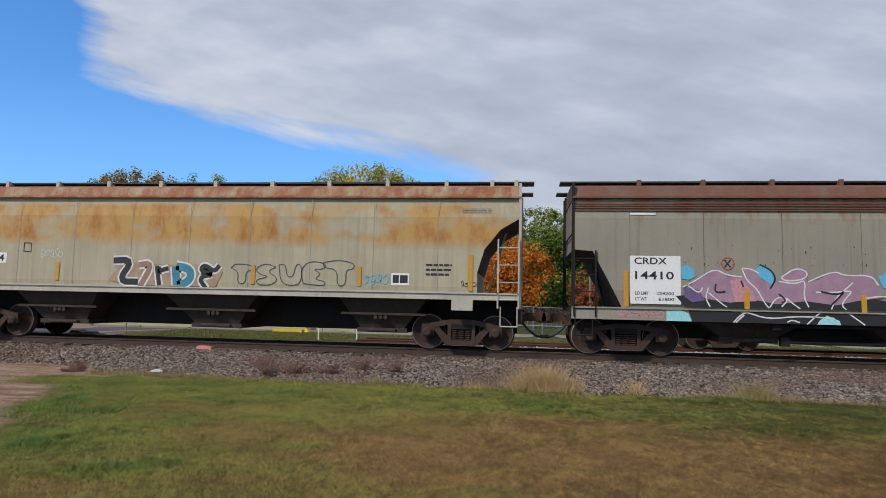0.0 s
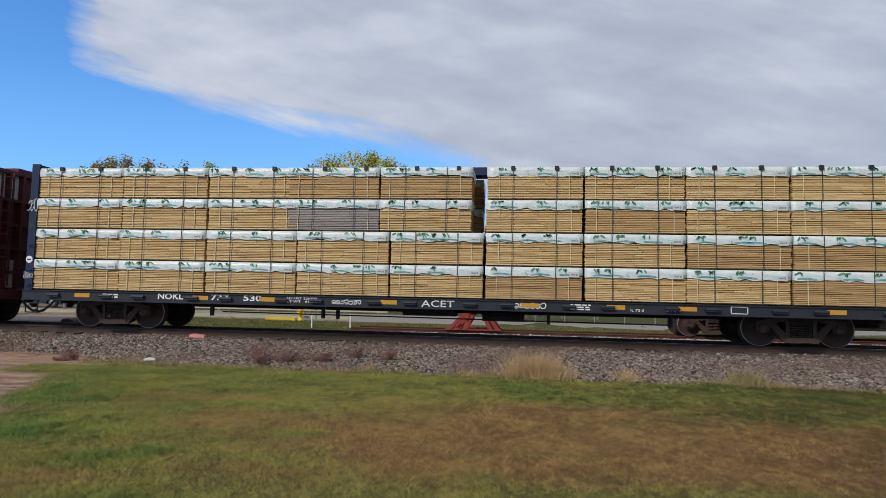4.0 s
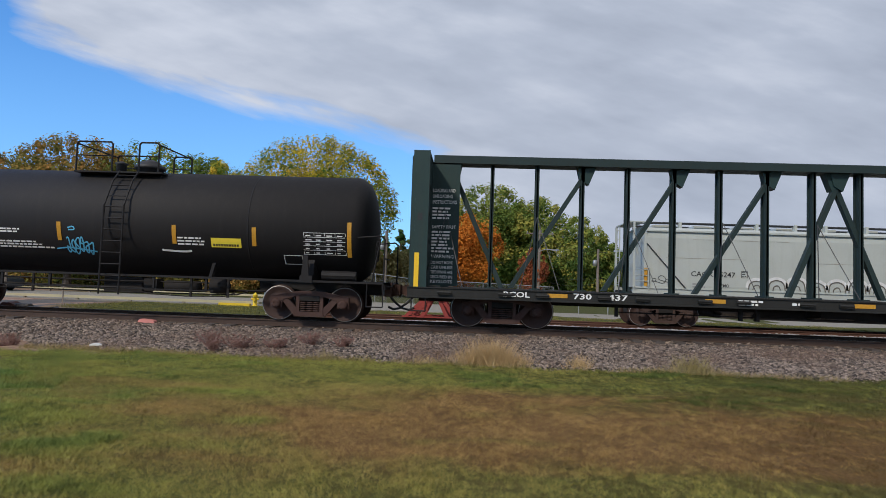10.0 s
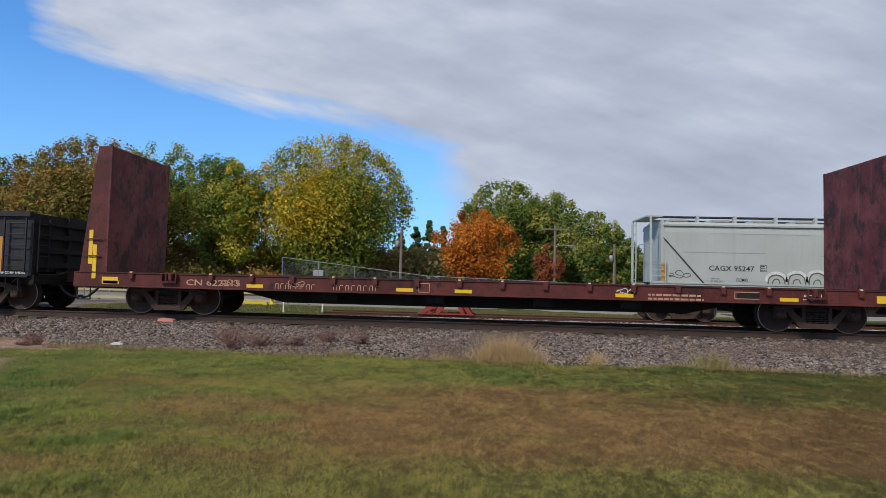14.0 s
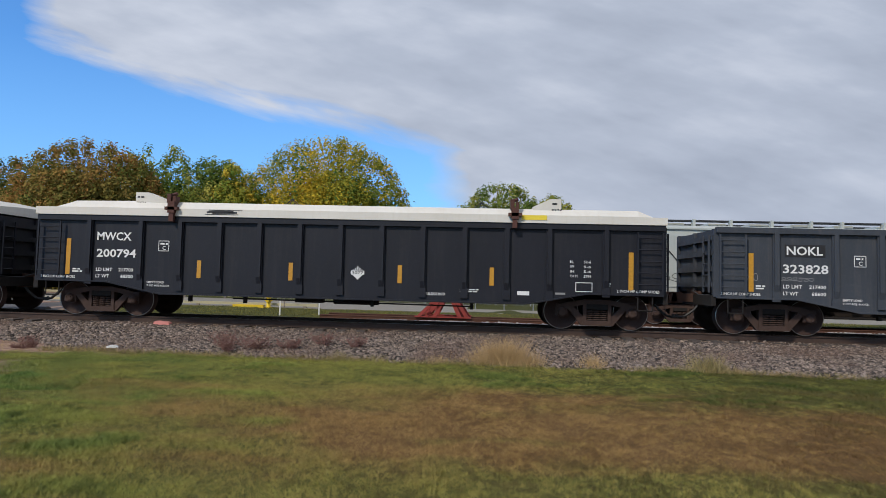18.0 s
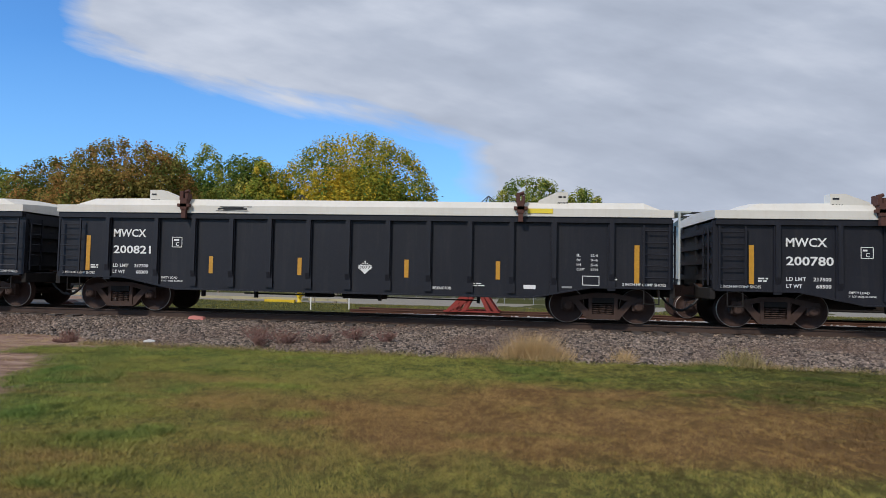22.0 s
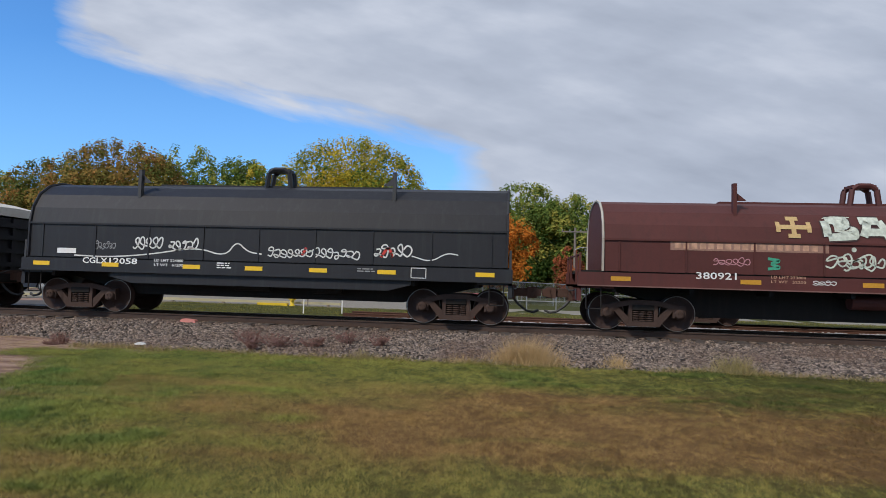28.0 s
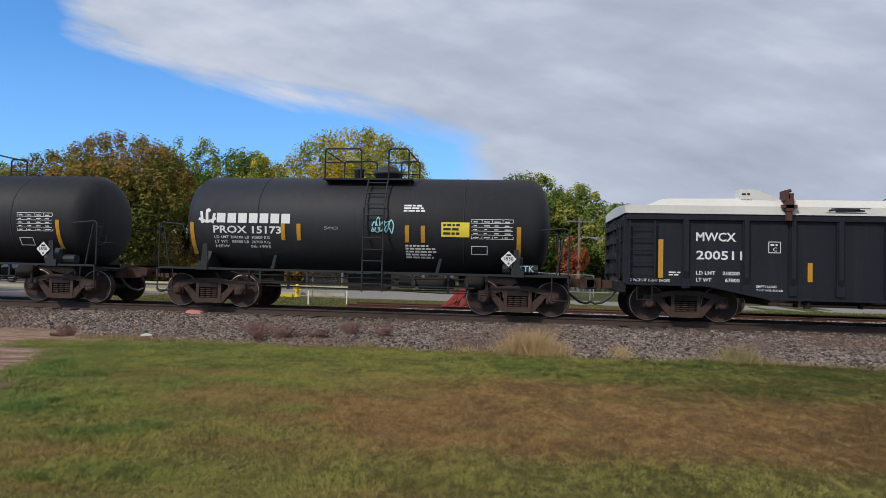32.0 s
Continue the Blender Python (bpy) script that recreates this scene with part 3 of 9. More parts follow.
def gear_meshes(key):
    if key in GEAR:
        return GEAR[key]
    steel = M[key]
    top = [(-1.03, .50), (-1.03, .62), (-.72, .71), (-.30, .79), (.30, .79), (.72, .71), (1.03, .62), (1.03, .50), (.80, .50), (.66, .58), (.28, .67), (-.28, .67), (-.66, .58), (-.80, .50)]
    bm = bmesh.new()
    y0, y1 = -.075, .075
    prism(bm, top, y0, y1)
    for s in (-1, 1):
        prism(bm, [(s * .76, .56), (s * .62, .61), (s * .27, .27), (s * .27, .12), (s * .40, .12)], y0 + .02, y1 - .02)
        box(bm, s * .315 - .045, s * .315 + .045, y0, y1, .2, .69)
        box(bm, s * .89 - .15, s * .89 + .15, y0 + .01, y1 - .01, .56, .66)
        box(bm, s * .89 - .16, s * .89 - .11, y0 + .01, y1 - .01, .36, .6)
        box(bm, s * .89 + .11, s * .89 + .16, y0 + .01, y1 - .01, .36, .6)
    prism(bm, [(-.40, .12), (.40, .12), (.34, .25), (-.34, .25)], y0, y1)
    side = to_mesh("side_frame", bm, steel)
    bm = bmesh.new()
    # the part below .5 is an added dark backing, for shade behind the springs
    prism_x(bm, [(-1.10, .54), (-1.10, .67), (-.85, .67), (-.80, .78), (.80, .78), (.85, .67), (1.10, .67), (1.10, .54), (.86, .50), (.86, .2), (-.86, .2), (-.86, .50)], -.27, .27)
    body = to_mesh("bogie", bm, M["under"])
    brake = to_mesh("brake_beam", boxes((-.05, .05, -.9, .9, .34, .42)), steel)
    bm = bmesh.new()
    for i in range(5):
        zc = .275 + .054 * i
        lathe(bm, [(zc - .017, .03), (zc - .013, .098), (zc + .013, .098), (zc + .017, .03)], "z", (0, 0, 0), 12)
    for v in bm.verts:
        v.co.y *= .8
    springs = to_mesh("spring", bm, steel)
    bm = bmesh.new()
    lathe(bm, [(-1.15, .05), (-1.15, .09), (-1.12, .125), (-1.04, .125), (-1.0, .14), (-.92, .14)], "y", (0, 0, .457), 12)
    for i in range(3):
        a = 2.1 * i + .5
        rod(bm, (math.cos(a) * .06, -1.17, .457 + math.sin(a) * .06), (math.cos(a) * .06, -1.13, .457 + math.sin(a) * .06), .018)
    cap = to_mesh("bearing_cap", bm, steel)
    bm = bmesh.new()
    half = [(-.87, .06), (-.87, .12), (-.80, .15), (-.785, .34), (-.83, .385), (-.835, .436), (-.835, .455), (-.72, .457), (-.71, .484), (-.685, .484), (-.68, .39), (-.73, .34), (-.74, .14), (-.64, .12), (-.64, .085)]
    full = half + [(-a, r) for a, r in half[::-1]]
    k = len(full)
    lathe(bm, full, "y", (0, 0, 0), 32, lambda i: 1 if i in (5, k - 7) else 0)
    for i in range(2):
        a = 1.3 + 3.0 * i
        box(bm, math.cos(a) * .25 - .03, math.cos(a) * .25 + .03, -.80, -.77, math.sin(a) * .25 - .05, math.sin(a) * .25 + .05)
    wheels = to_mesh("wheelset", bm, M["wheel"], M["rim"])
    GEAR[key] = (body, side, brake, springs, cap, wheels)
    return GEAR[key]


def bogie(car, x, q, key="bogie", rolling=True):
    body, side, brake, springs, cap, wheels = gear_meshes(key)
    b = part("bogie", body, None, car)
    b.location = (x, 0, 0)
    for y in (-1.005, 1.005):
        f = part("side_frame", side, None, b)
        f.location = (0, y, 0)
    for sx in (-.18, 0.0, .18):
        f = part("spring", springs, None, b)
        f.location = (sx, -1.0, 0)
    for s in (-1, 1):
        f = part("brake_beam", brake, None, b)
        f.location = (s * .48, 0, 0)
        c = part("bearing_cap", cap, None, b)
        c.location = (s * .89, 0, 0)
        w = part("wheelset", wheels, None, b, "rail wheels with polished rims on one axle")
        w.location = (s * .89, 0, .457)
        if rolling:
            WHEELS.append((w, s * .89, q + x))


def coupler_mesh():
    if "coupler" not in GEAR:
        bm = bmesh.new()
        box(bm, -.1, .50, -.11, .11, .78, 1.0)
        box(bm, .42, .68, -.19, .16, .74, 1.04)
        prism(bm, [(.55, .76), (.78, .80), (.80, .98), (.6, 1.02)], -.24, -.06)
        box(bm, -.1, .1, -.42, .42, .70, 1.08)
        GEAR["coupler"] = to_mesh("coupler", bm, M["coupler"])
        bm = bmesh.new()
        tube(bm, [(.05, -.34, .72), (.2, -.36, .55), (.4, -.34, .40), (.58, -.3, .36), (.72, -.26, .42)], .035, 6)
        GEAR["hose"] = to_mesh("air_hose", bm, M["hose"])
        bm = bmesh.new()
        tube(bm, [(.02, -1.3, 1.02), (.06, -1.0, .98), (.1, -.5, .98), (.16, -.2, 1.08)], .018, 5)
        tube(bm, [(.02, -1.3, 1.02), (.02, -1.32, .78)], .018, 5)
        GEAR["lever"] = to_mesh("uncoupling_lever", bm, M["steel_dark"])
    return GEAR["coupler"], GEAR["hose"], GEAR["lever"]


def ends(car, half, mat=None):
    for s in (-1, 1):
        for name, me in zip(("coupler", "air_hose", "uncoupling_lever"), coupler_mesh()):
            ob = part(name, me, None, car)
            ob.location = (s * half, 0, 0)
            ob.scale = (s, 1, 1)


def ladder(car, x0, x1, z0, z1, y, mat, rungs=5, name="ladder", stiles=True, t=.02):
    bm = bmesh.new()
    for i in range(rungs):
        z = z0 + (z1 - z0) * (i + .5) / rungs
        rod(bm, (x0, y, z), (x1, y, z), t * .8, 5)
    if stiles:
        for x in (x0, x1):
            box(bm, x - t, x + t, y - t, y + t, z0, z1)
    return part(name, bm, mat, car)


def end_ladder(car, x, y0, y1, z0, z1, mat, rungs=5):
    bm = bmesh.new()
    for i in range(rungs):
        z = z0 + (z1 - z0) * (i + .5) / rungs
        rod(bm, (x, y0, z), (x, y1, z), .016, 5)
    for y in (y0, y1):
        box(bm, x - .02, x + .02, y - .02, y + .02, z0, z1)
    return part("end_ladder", bm, mat, car)


def step(car, x, y, z0, z1, mat, w=.36):
    bm = bmesh.new()
    tube(bm, [(x - w / 2, y, z1), (x - w / 2, y, z0), (x + w / 2, y, z0), (x + w / 2, y, z1)], .017, 5)
    return part("stirrup_step", bm, mat, car)


def hand_wheel(car, x, y, z, r, mat):
    bm = bmesh.new()
    n = 14
    ring = [(x, y + r * math.cos(2 * math.pi * i / n), z + r * math.sin(2 * math.pi * i / n)) for i in range(n + 1)]
    tube(bm, ring, .015, 4)
    for i in range(0, n, 3):
        rod(bm, (x, y, z), ring[i], .012, 4)
    return part("hand_brake_wheel", bm, mat, car)


def add_car(name, label, left, right, category="railway wagon", group="wagons of the train"):
    car = thing(name, label, category, group)
    q = (left + right) / 2
    CARS.append((car, q))
    return car, q, (right - left) / 2


def reflectors(car, rows, where, mat="yellow"):
    for x, z0, z1, w in rows:
        patch(car, "reflector", x - w / 2, x + w / 2, z0, z1, where, M[mat], "yellow reflective strip", 4)


# ---- gondolas ----
def side_outline(h, bottom=.64, end=.93, top=2.54):
    return [(-h, end), (-h + 1.9, end), (-h + 3.4, bottom), (h - 3.4, bottom), (h - 1.9, end), (h, end), (h, top), (-h, top)]


def gondola(left, right, label, paint_key, mark, number, limits, covered, tall="yellow", cover_no="0000", old=False):
    car, q, h = add_car("gondola_car", label, left, right)
    p = M[paint_key]
    for y in (-1, 1):
        bm = bmesh.new()
        prism(bm, side_outline(h), y * 1.46 - .02, y * 1.46 + .02)
        part("side_sheet", bm, p, car)
        bm = bmesh.new()
        box(bm, -h - .02, h + .02, y * 1.50 - .07, y * 1.50 + .07, 2.54, 2.68)
        part("top_chord", bm, p, car)
        bm = bmesh.new()
        o = side_outline(h)
        for (xa, za), (xb, zb) in zip(o[:5], o[1:6]):
            prism(bm, [(xa, za - .015), (xb, zb - .015), (xb, zb + .02), (xa, za + .02)], min(y * 1.42, y * 1.545), max(y * 1.42, y * 1.545))
        part("side_sill", bm, p, car)
    inner = [h - 2.83 - (2 * (h - 2.83)) * i / 10 for i in range(11)]
    ribs = [h - 1.42] + inner + [-h + 1.42]
    bm = bmesh.new()
    prism_x(bm, [(-1.575, 1.15), (-1.575, 2.54), (-1.48, 2.54), (-1.48, .85), (-1.50, .85)], -.055, .055)
    prism_x(bm, [(-1.53, 2.54), (-1.48, 2.54), (-1.48, .74), (-1.53, .74)], -.085, -.055)
    prism_x(bm, [(-1.53, 2.54), (-1.48, 2.54), (-1.48, .74), (-1.53, .74)], .055, .085)
    box(bm, -.095, .095, -1.532, -1.48, .74, .98)
    rib = to_mesh("rib", bm, p)
    for x in ribs:
        r = part("rib", rib, None, car)
        r.location = (x, 0, .12 if abs(x) > h - 2.2 else 0)
    for s in (-1, 1):
        x = s * h
        part("end_wall", boxes((min(x, x - s * .05), max(x, x - s * .05), -1.44, 1.44, .95, 2.64)), p, car)
        for z in (1.25, 1.65, 2.05, 2.42):
            part("end_rib", boxes((min(x, x + s * .09), max(x, x + s * .09), -1.40, 1.40, z - .07, z + .07)), p, car)
        for y in (-1.42, 0, 1.42):
            part("end_post", boxes((min(x, x + s * .07), max(x, x + s * .07), y - .06, y + .06, .95, 2.64)), p, car)
        bm = bmesh.new()
        box(bm, min(x, x + s * .12), max(x, x + s * .12), -1.45, 1.45, .72, .98)
        part("end_sill", bm, M["under"], car)
        ladder(car, x - s * .66, x - s * .05, 1.05, 2.5, -1.60, p, 5)
        end_ladder(car, x + s * .14, -1.35, -.95, 1.05, 2.5, p, 5)
        step(car, x - s * .45, -1.5, .55, .95, M["under"])
        bogie(car, s * (h - 1.55), q, "bogie")
    hand_wheel(car, h + .22, .75, 2.1, .27, M["steel_dark"])
    part("floor", boxes((-h, h, -1.44, 1.44, .98, 1.06), (-h + .2, h - .2, -.35, .35, .62, .98)), M["under"], car)
    bm = bmesh.new()
    rod(bm, (-3.0, -1.0, .56), (3.4, -1.0, .52), .02, 5)
    for x in (-4.1, -2.6, .8, 3.4):
        box(bm, x - .04, x + .04, -1.2, -1.1, .45, .75)
    box(bm, -1.3, -.6, -1.0, -.6, .50, .72)
    rod(bm, (-.3, -.75, .62), (.9, -.75, .62), .15, 10)
    part("brake_rigging", bm, M["under"], car)
    ends(car, h)
    w = flat(-1.486)
    d = -h
    reflectors(car, [(d + .83, 1.1, 2.05, .12), (h - .80, 1.05, 2.0, .12)] + [(x, 1.08, 1.54, .11) for x in ((-3.75, -1.30, 1.55, 3.9) if number in ("200794", "200821") else (-3.91, -1.56, 1.55, 3.88))], w, tall)
    if mark:
        if paint_key == "gon_grey":
            patch(car, "number_panel", -6.50, -5.54, 1.98, 2.28, w, M["ink"])
            rng = random.Random(83)
            for k in range(16):
                x, z, a = rng.uniform(-4.2, 7.4), rng.uniform(1.2, 2.45), rng.uniform(-.3, .3)
                scrawl(car, [[(x, z), (x + rng.uniform(.06, .2), z + .05 * a), (x + rng.uniform(.25, .6), z + .2 * a)]], .010, flat(-1.488), M["grey_ink"], "pale scratch", 0, "scratch")
            scrawl(car, loops(-7.45, 1.28, .3, .45, 3, 84, 1.0), .012, flat(-1.488), M["grey_ink"], "thin chalk tag")
            scrawl(car, loops(-6.6, 1.36, .8, .15, 6, 85, 1.0), .012, flat(-1.488), M["grey_ink"], "thin chalk tag")
            scrawl(car, loops(-3.7, 1.2, .3, .2, 3, 86, 1.0), .014, flat(-1.488), M["grey_ink"], "thin chalk tag")
        w2 = flat(-1.492)
        lettering(car, mark, -6.46 if paint_key == "gon_grey" else -6.56, 2.02, .86 if paint_key == "gon_grey" else .94, .22, w2, M["white"], .045)
        lettering(car, number, -6.55, 1.57, 1.08, .22, w2, M["white"], .045)
        lettering(car, "EMPTY LOAD", -5.14, .915, .46, .06, w2, M["white"], .03)
        lettering(car, "7 1/2\" ADJ. BLOCK", -5.14, .82, .62, .06, w2, M["white"], .03)
        lettering(car, "LD LMT", -6.55, 1.2, .45, .09, w2, M["white"], .04)
        lettering(car, limits[0], -5.93, 1.2, .40, .09, w2, M["white"], .04)
        lettering(car, "LT WT", -6.55, 1.03, .36, .09, w2, M["white"], .04)
        lettering(car, limits[1], -5.87, 1.03, .34, .09, w2, M["white"], .04)
        frame_lines(car, -4.87, -4.58, 1.76, 2.04, w2, M["white"])
        lettering(car, "C", -4.76, 1.80, .09, .10, w2, M["white"], .03)
        small_print(car, -4.82, 1.98, .2, 1, w2, M["white"])
        lettering(car, "2 INCH HF COMP SHOES", -h + .1, 1.0, .95, .07, w2, M["white"], .02)
        lettering(car, "2 INCH HF COMP SHOES", h - 1.15, .99, 1.05, .07, w2, M["white"], .02)
        for i, (a, b) in enumerate((("IL", "52-6"), ("IW", "9-6"), ("IH", "5-6"), ("CU FT", "2791"))):
            lettering(car, a, 5.86, 1.70 - .12 * i, .1 if i < 3 else .2, .065, w2, M["white"], .02)
            lettering(car, b, 6.20, 1.70 - .12 * i, .18, .065, w2, M["white"], .02)
        lettering(car, "RELEASE ROD", 2.24, .80, .48, .07, w2, M["white"], .02)
        small_print(car, -7.2, 1.26, .28, 2, w2, M["white"], .035, .06)
        small_print(car, h - 1.5, 1.22, .26, 2, w2, M["white"], .035, .06)
        small_print(car, 3.1, .98, .55, 2, w2, M["white"], .025, .05)
        patch(car, "placard", 4.55, 4.85, .86, .96, w, M["white"])
        patch(car, "placard", 5.5, 5.75, .90, .95, w, M["grey_ink"])
    if covered:
        blob(car, [(.46, 1.12), (.68, 1.33), (.46, 1.54), (.24, 1.33)], flat(-1.490), M["ink"], "diamond hazard placard", name="hazard_placard")
        blob(car, [(.46, 1.145), (.65, 1.33), (.27, 1.33)], flat(-1.493), M["white"], name="placard_field")
        quads(car, "placard_stripe", [(.46 + .055 * k - .014, .46 + .055 * k + .014, 1.40, 1.49 - .05 * abs(k)) for k in (-2, -1, 0, 1, 2)], flat(-1.493), M["white"])
        patch(car, "placard_number", .29, .63, 1.27, 1.38, flat(-1.493), M["white"])
        lettering(car, "3077", .31, 1.285, .30, .08, flat(-1.498), M["ink"], .03)
        frame_lines(car, 6.0, 6.42, .98, 1.22, flat(-1.492), M["white"])
        cover(car, h, cover_no)
    return car


def cover(car, h, number):
    """The white rigid lid of a covered gondola: low at its ends, with two raised fins."""
    stations = [(-h - .06, .23), (-h + .52, .23), (-h + 1.0, .42), (-5.5, .44), (-4.6, .42), (4.9, .40), (h - .65, .40), (h - .25, .22), (h + .06, .22)]
    bm = bmesh.new()
    rings = []
    for x, up in stations:
        prof = [(-1.60, 2.685), (-1.60, 2.685 + min(.20, up - .03)), (-1.48, 2.685 + up * .9), (-.8, 2.685 + up + .02), (0, 2.685 + up + .04)]
        prof += [(-y, z) for y, z in prof[-2::-1]]
        rings.append([bm.verts.new((x, y, z)) for y, z in prof])
    for a, b in zip(rings, rings[1:]):
        for i in range(len(a) - 1):
            bm.faces.new((a[i], a[i + 1], b[i + 1], b[i]))
    bm.faces.new(rings[0])
    bm.faces.new(rings[-1][::-1])
    part("lid", bm, M["cover"], car, "off-white moulded lid with a dirty lower edge")
    for x0, x1, x2 in ((-5.55, -5.2, -4.65), (5.62, 5.34, 4.9)):
        bm = bmesh.new()
        prism(bm, [(x0, 2.940), (x2, 2.940), (x2, 3.100), (x1, 3.310), (x0, 3.310)], -1.5, -1.2)
        fin = part("fin", bm, M["cover"], car)
        a = min(x0, x1)
        lettering(fin, number, a + .03, 2.970, .26, .09, flat(-1.506), M["ink"], .02)
        small_print(fin, a + .05, 3.210, .2, 1, flat(-1.506), M["ink"])
    for x in (-4.47, 4.45):
        bm = bmesh.new()
        box(bm, x - .09, x + .09, -1.72, -1.5, 2.760, 3.060)
        box(bm, x - .12, x - .02, -1.70, -1.42, 3.020, 3.260)
        box(bm, x + .02, x + .1, -1.68, -1.45, 3.020, 3.200)
        box(bm, x - .17, x + .17, -1.72, -1.62, 2.840, 2.920)
        box(bm, x - .06, x + .06, -1.70, -1.60, 2.540, 2.790)
        rod(bm, (x - .05, -1.55, 3.240), (x + .08, -1.55, 3.280), .05, 6)
        part("lift_bracket", bm, M["bracket"], car, "rust-brown steel lifting bracket")
    w = flat(-1.608)
    patch(car, "yellow_panel", 4.62, 5.25, 2.760, 2.880, w, M["lemon"])
    quads(car, "emblem", [(-3.6, -2.700, 2.740, 2.755), (-3.5, -2.6, 2.850, 2.865)], w, M["ink"])
    scrawl(car, [[(-3.55, 2.800), (-3.3, 2.830), (-2.840, 2.825)], [(-3.4, 2.785), (-3.040, 2.790), (-2.740, 2.800)]], .045, w, M["ink"], name="emblem")
    for x in (3.6, -1.6):
        for d in (.25, .1):
            bm = bmesh.new()
            tube(bm, [(x - d, -.6, 3.100), (x, -.6, 3.320), (x + d, -.6, 3.100)], .012, 4)
            part("lifting_sling", bm, M["steel_dark"], car)


# ---- covered hoppers ----
def hopper(name, label, left, right, body_key, roof_key, sill_key, outline, sill, bays, brackets, track_thing=True, roof_z=4.22, eave=3.92, board=True):
    if track_thing:
        car, q, h = add_car(name, label, left, right)
    else:
        car, q, h = thing(name, label, "railway wagon"), 0.0, (right - left) / 2
    bm = bmesh.new()
    prism(bm, outline, -1.53, 1.53)
    for z in (3.42, 1.62):
        bmesh.ops.bisect_plane(bm, geom=bm.verts[:] + bm.edges[:] + bm.faces[:], plane_co=(0, 0, z), plane_no=(0, 0, 1))
    for v in bm.verts:
        v.co.y *= 1 - .055 * max(0, v.co.z - 3.42) / .5 - .03 * max(0, 1.62 - v.co.z) / .3
    bmesh.ops.recalc_face_normals(bm, faces=bm.faces)
    # downward slope sheets take the dark bay colour, imitating shade under the overhang
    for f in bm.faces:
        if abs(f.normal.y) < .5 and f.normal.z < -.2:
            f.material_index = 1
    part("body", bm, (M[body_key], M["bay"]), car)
    for y, z, x0, x1 in () if sill_key == "hop_sill" else ((-1.38, .84, -3.3, 6.0), (-1.1, .44, -3.0, 6.2)):
        bm = bmesh.new()
        rod(bm, (x0, y, z), (x1, y, z), .045, 8)
        for x in (x0, x1):
            box(bm, x - .1, x + .1, y - .07, y + .07, z - .1, z + .12)
        part("brake_pipe", bm, M["under"], car)
    xs = [p[0] for p in outline]
    x0, x1 = min(xs), max(xs)
    bm = bmesh.new()
    half = [(-1.57, eave), (-1.57, eave + .06), (-1.40, eave + .16), (-1.0, roof_z - .02), (-.4, roof_z + .06)]
    if "roof" in roof_key:
        half = [(-1.57, eave), (-1.57, eave + .04), (-1.48, eave + .08), (-1.40, eave + .30), (-1.1, roof_z + .10), (-.4, roof_z + .13)]
    prism_x(bm, half + [(-y, z) for y, z in half[::-1]], x0 - .02, x1 + .02)
    part("roof", bm, M[roof_key], car)
    for y0, y1 in ((-1.05, -.55), (.55, 1.05)):
        part("running_board", boxes((x0 - .3, x1 + .35, y0, y1, roof_z + .18, roof_z + .22)), M["steel_dark"], car)
    bm = bmesh.new()
    box(bm, -.05, .05, -1.10, -.95, eave + .20, roof_z + .21)
    box(bm, -.05, .05, -1.16, -1.08, eave + .15, roof_z + .24)
    br = to_mesh("roof_bracket", bm, M[roof_key if roof_key != "hop_rust_roof" else "hop_sill"])
    for x in brackets:
        b = part("roof_bracket", br, None, car)
        b.location = (x, 0, 0)
    hatch = to_mesh("hatch_cover", boxes((-.35, .35, -.42, .42, roof_z + .05, roof_z + .16)), M[roof_key])
    for i in range(9):
        b = part("hatch_cover", hatch, None, car)
        b.location = (x0 + .9 + (x1 - x0 - 1.8) * i / 8, 0, 0)
    s0, s1 = sill
    for ya, yb in ((-1.56, -1.42), (1.42, 1.56)):
        part("side_sill", boxes((-h, h, ya, yb, s0, s1), (-h, h, ya - .04 if ya < 0 else ya, yb if ya < 0 else yb + .04, s1 - .03, s1 + .004)), M[sill_key], car)
    for xa, xb in ((-h, -h + 1.7), (h - 1.7, h)):
        part("end_floor", boxes((xa, xb, -1.42, 1.42, s0 + .02, s0 + .12)), M["under"], car)
    part("centre_sill", boxes((-h + .1, h - .1, -.3, .3, .44, s0 + .02)), M["under"], car)
    for xa, xb, xc, xd in bays:
        bm = bmesh.new()
        top = [(xa, -1.35, s0 + .1), (xb, -1.35, s0 + .1), (xb, 1.35, s0 + .1), (xa, 1.35, s0 + .1)]
        low = [(xc, -.95, .50), (xd, -.95, .50), (xd, .95, .50), (xc, .95, .50)]
        a, b = [bm.verts.new(v) for v in top], [bm.verts.new(v) for v in low]
        for i in range(4):
            bm.faces.new((a[i], a[(i + 1) % 4], b[(i + 1) % 4], b[i]))
        bm.faces.new(b)
        bm.faces.new(a)
        box(bm, xc - .1, xd + .1, -1.0, 1.0, .40, .52)
        box(bm, xa + .12, xb - .12, -1.24, -1.10, .86, .92)
        rod(bm, (xc + .2, -1.04, .46), (xd - .2, -1.04, .46), .05, 8)
        for dx in (-.13, 0, .13):
            rod(bm, ((xc + xd) / 2 + dx, -1.24, .80), ((xc + xd) / 2 + dx, -1.10, .80), .055, 8)
        part("hopper_bay", bm, M["bay"], car, "dark brown hopper bay with outlet gate")
    return car, q, h


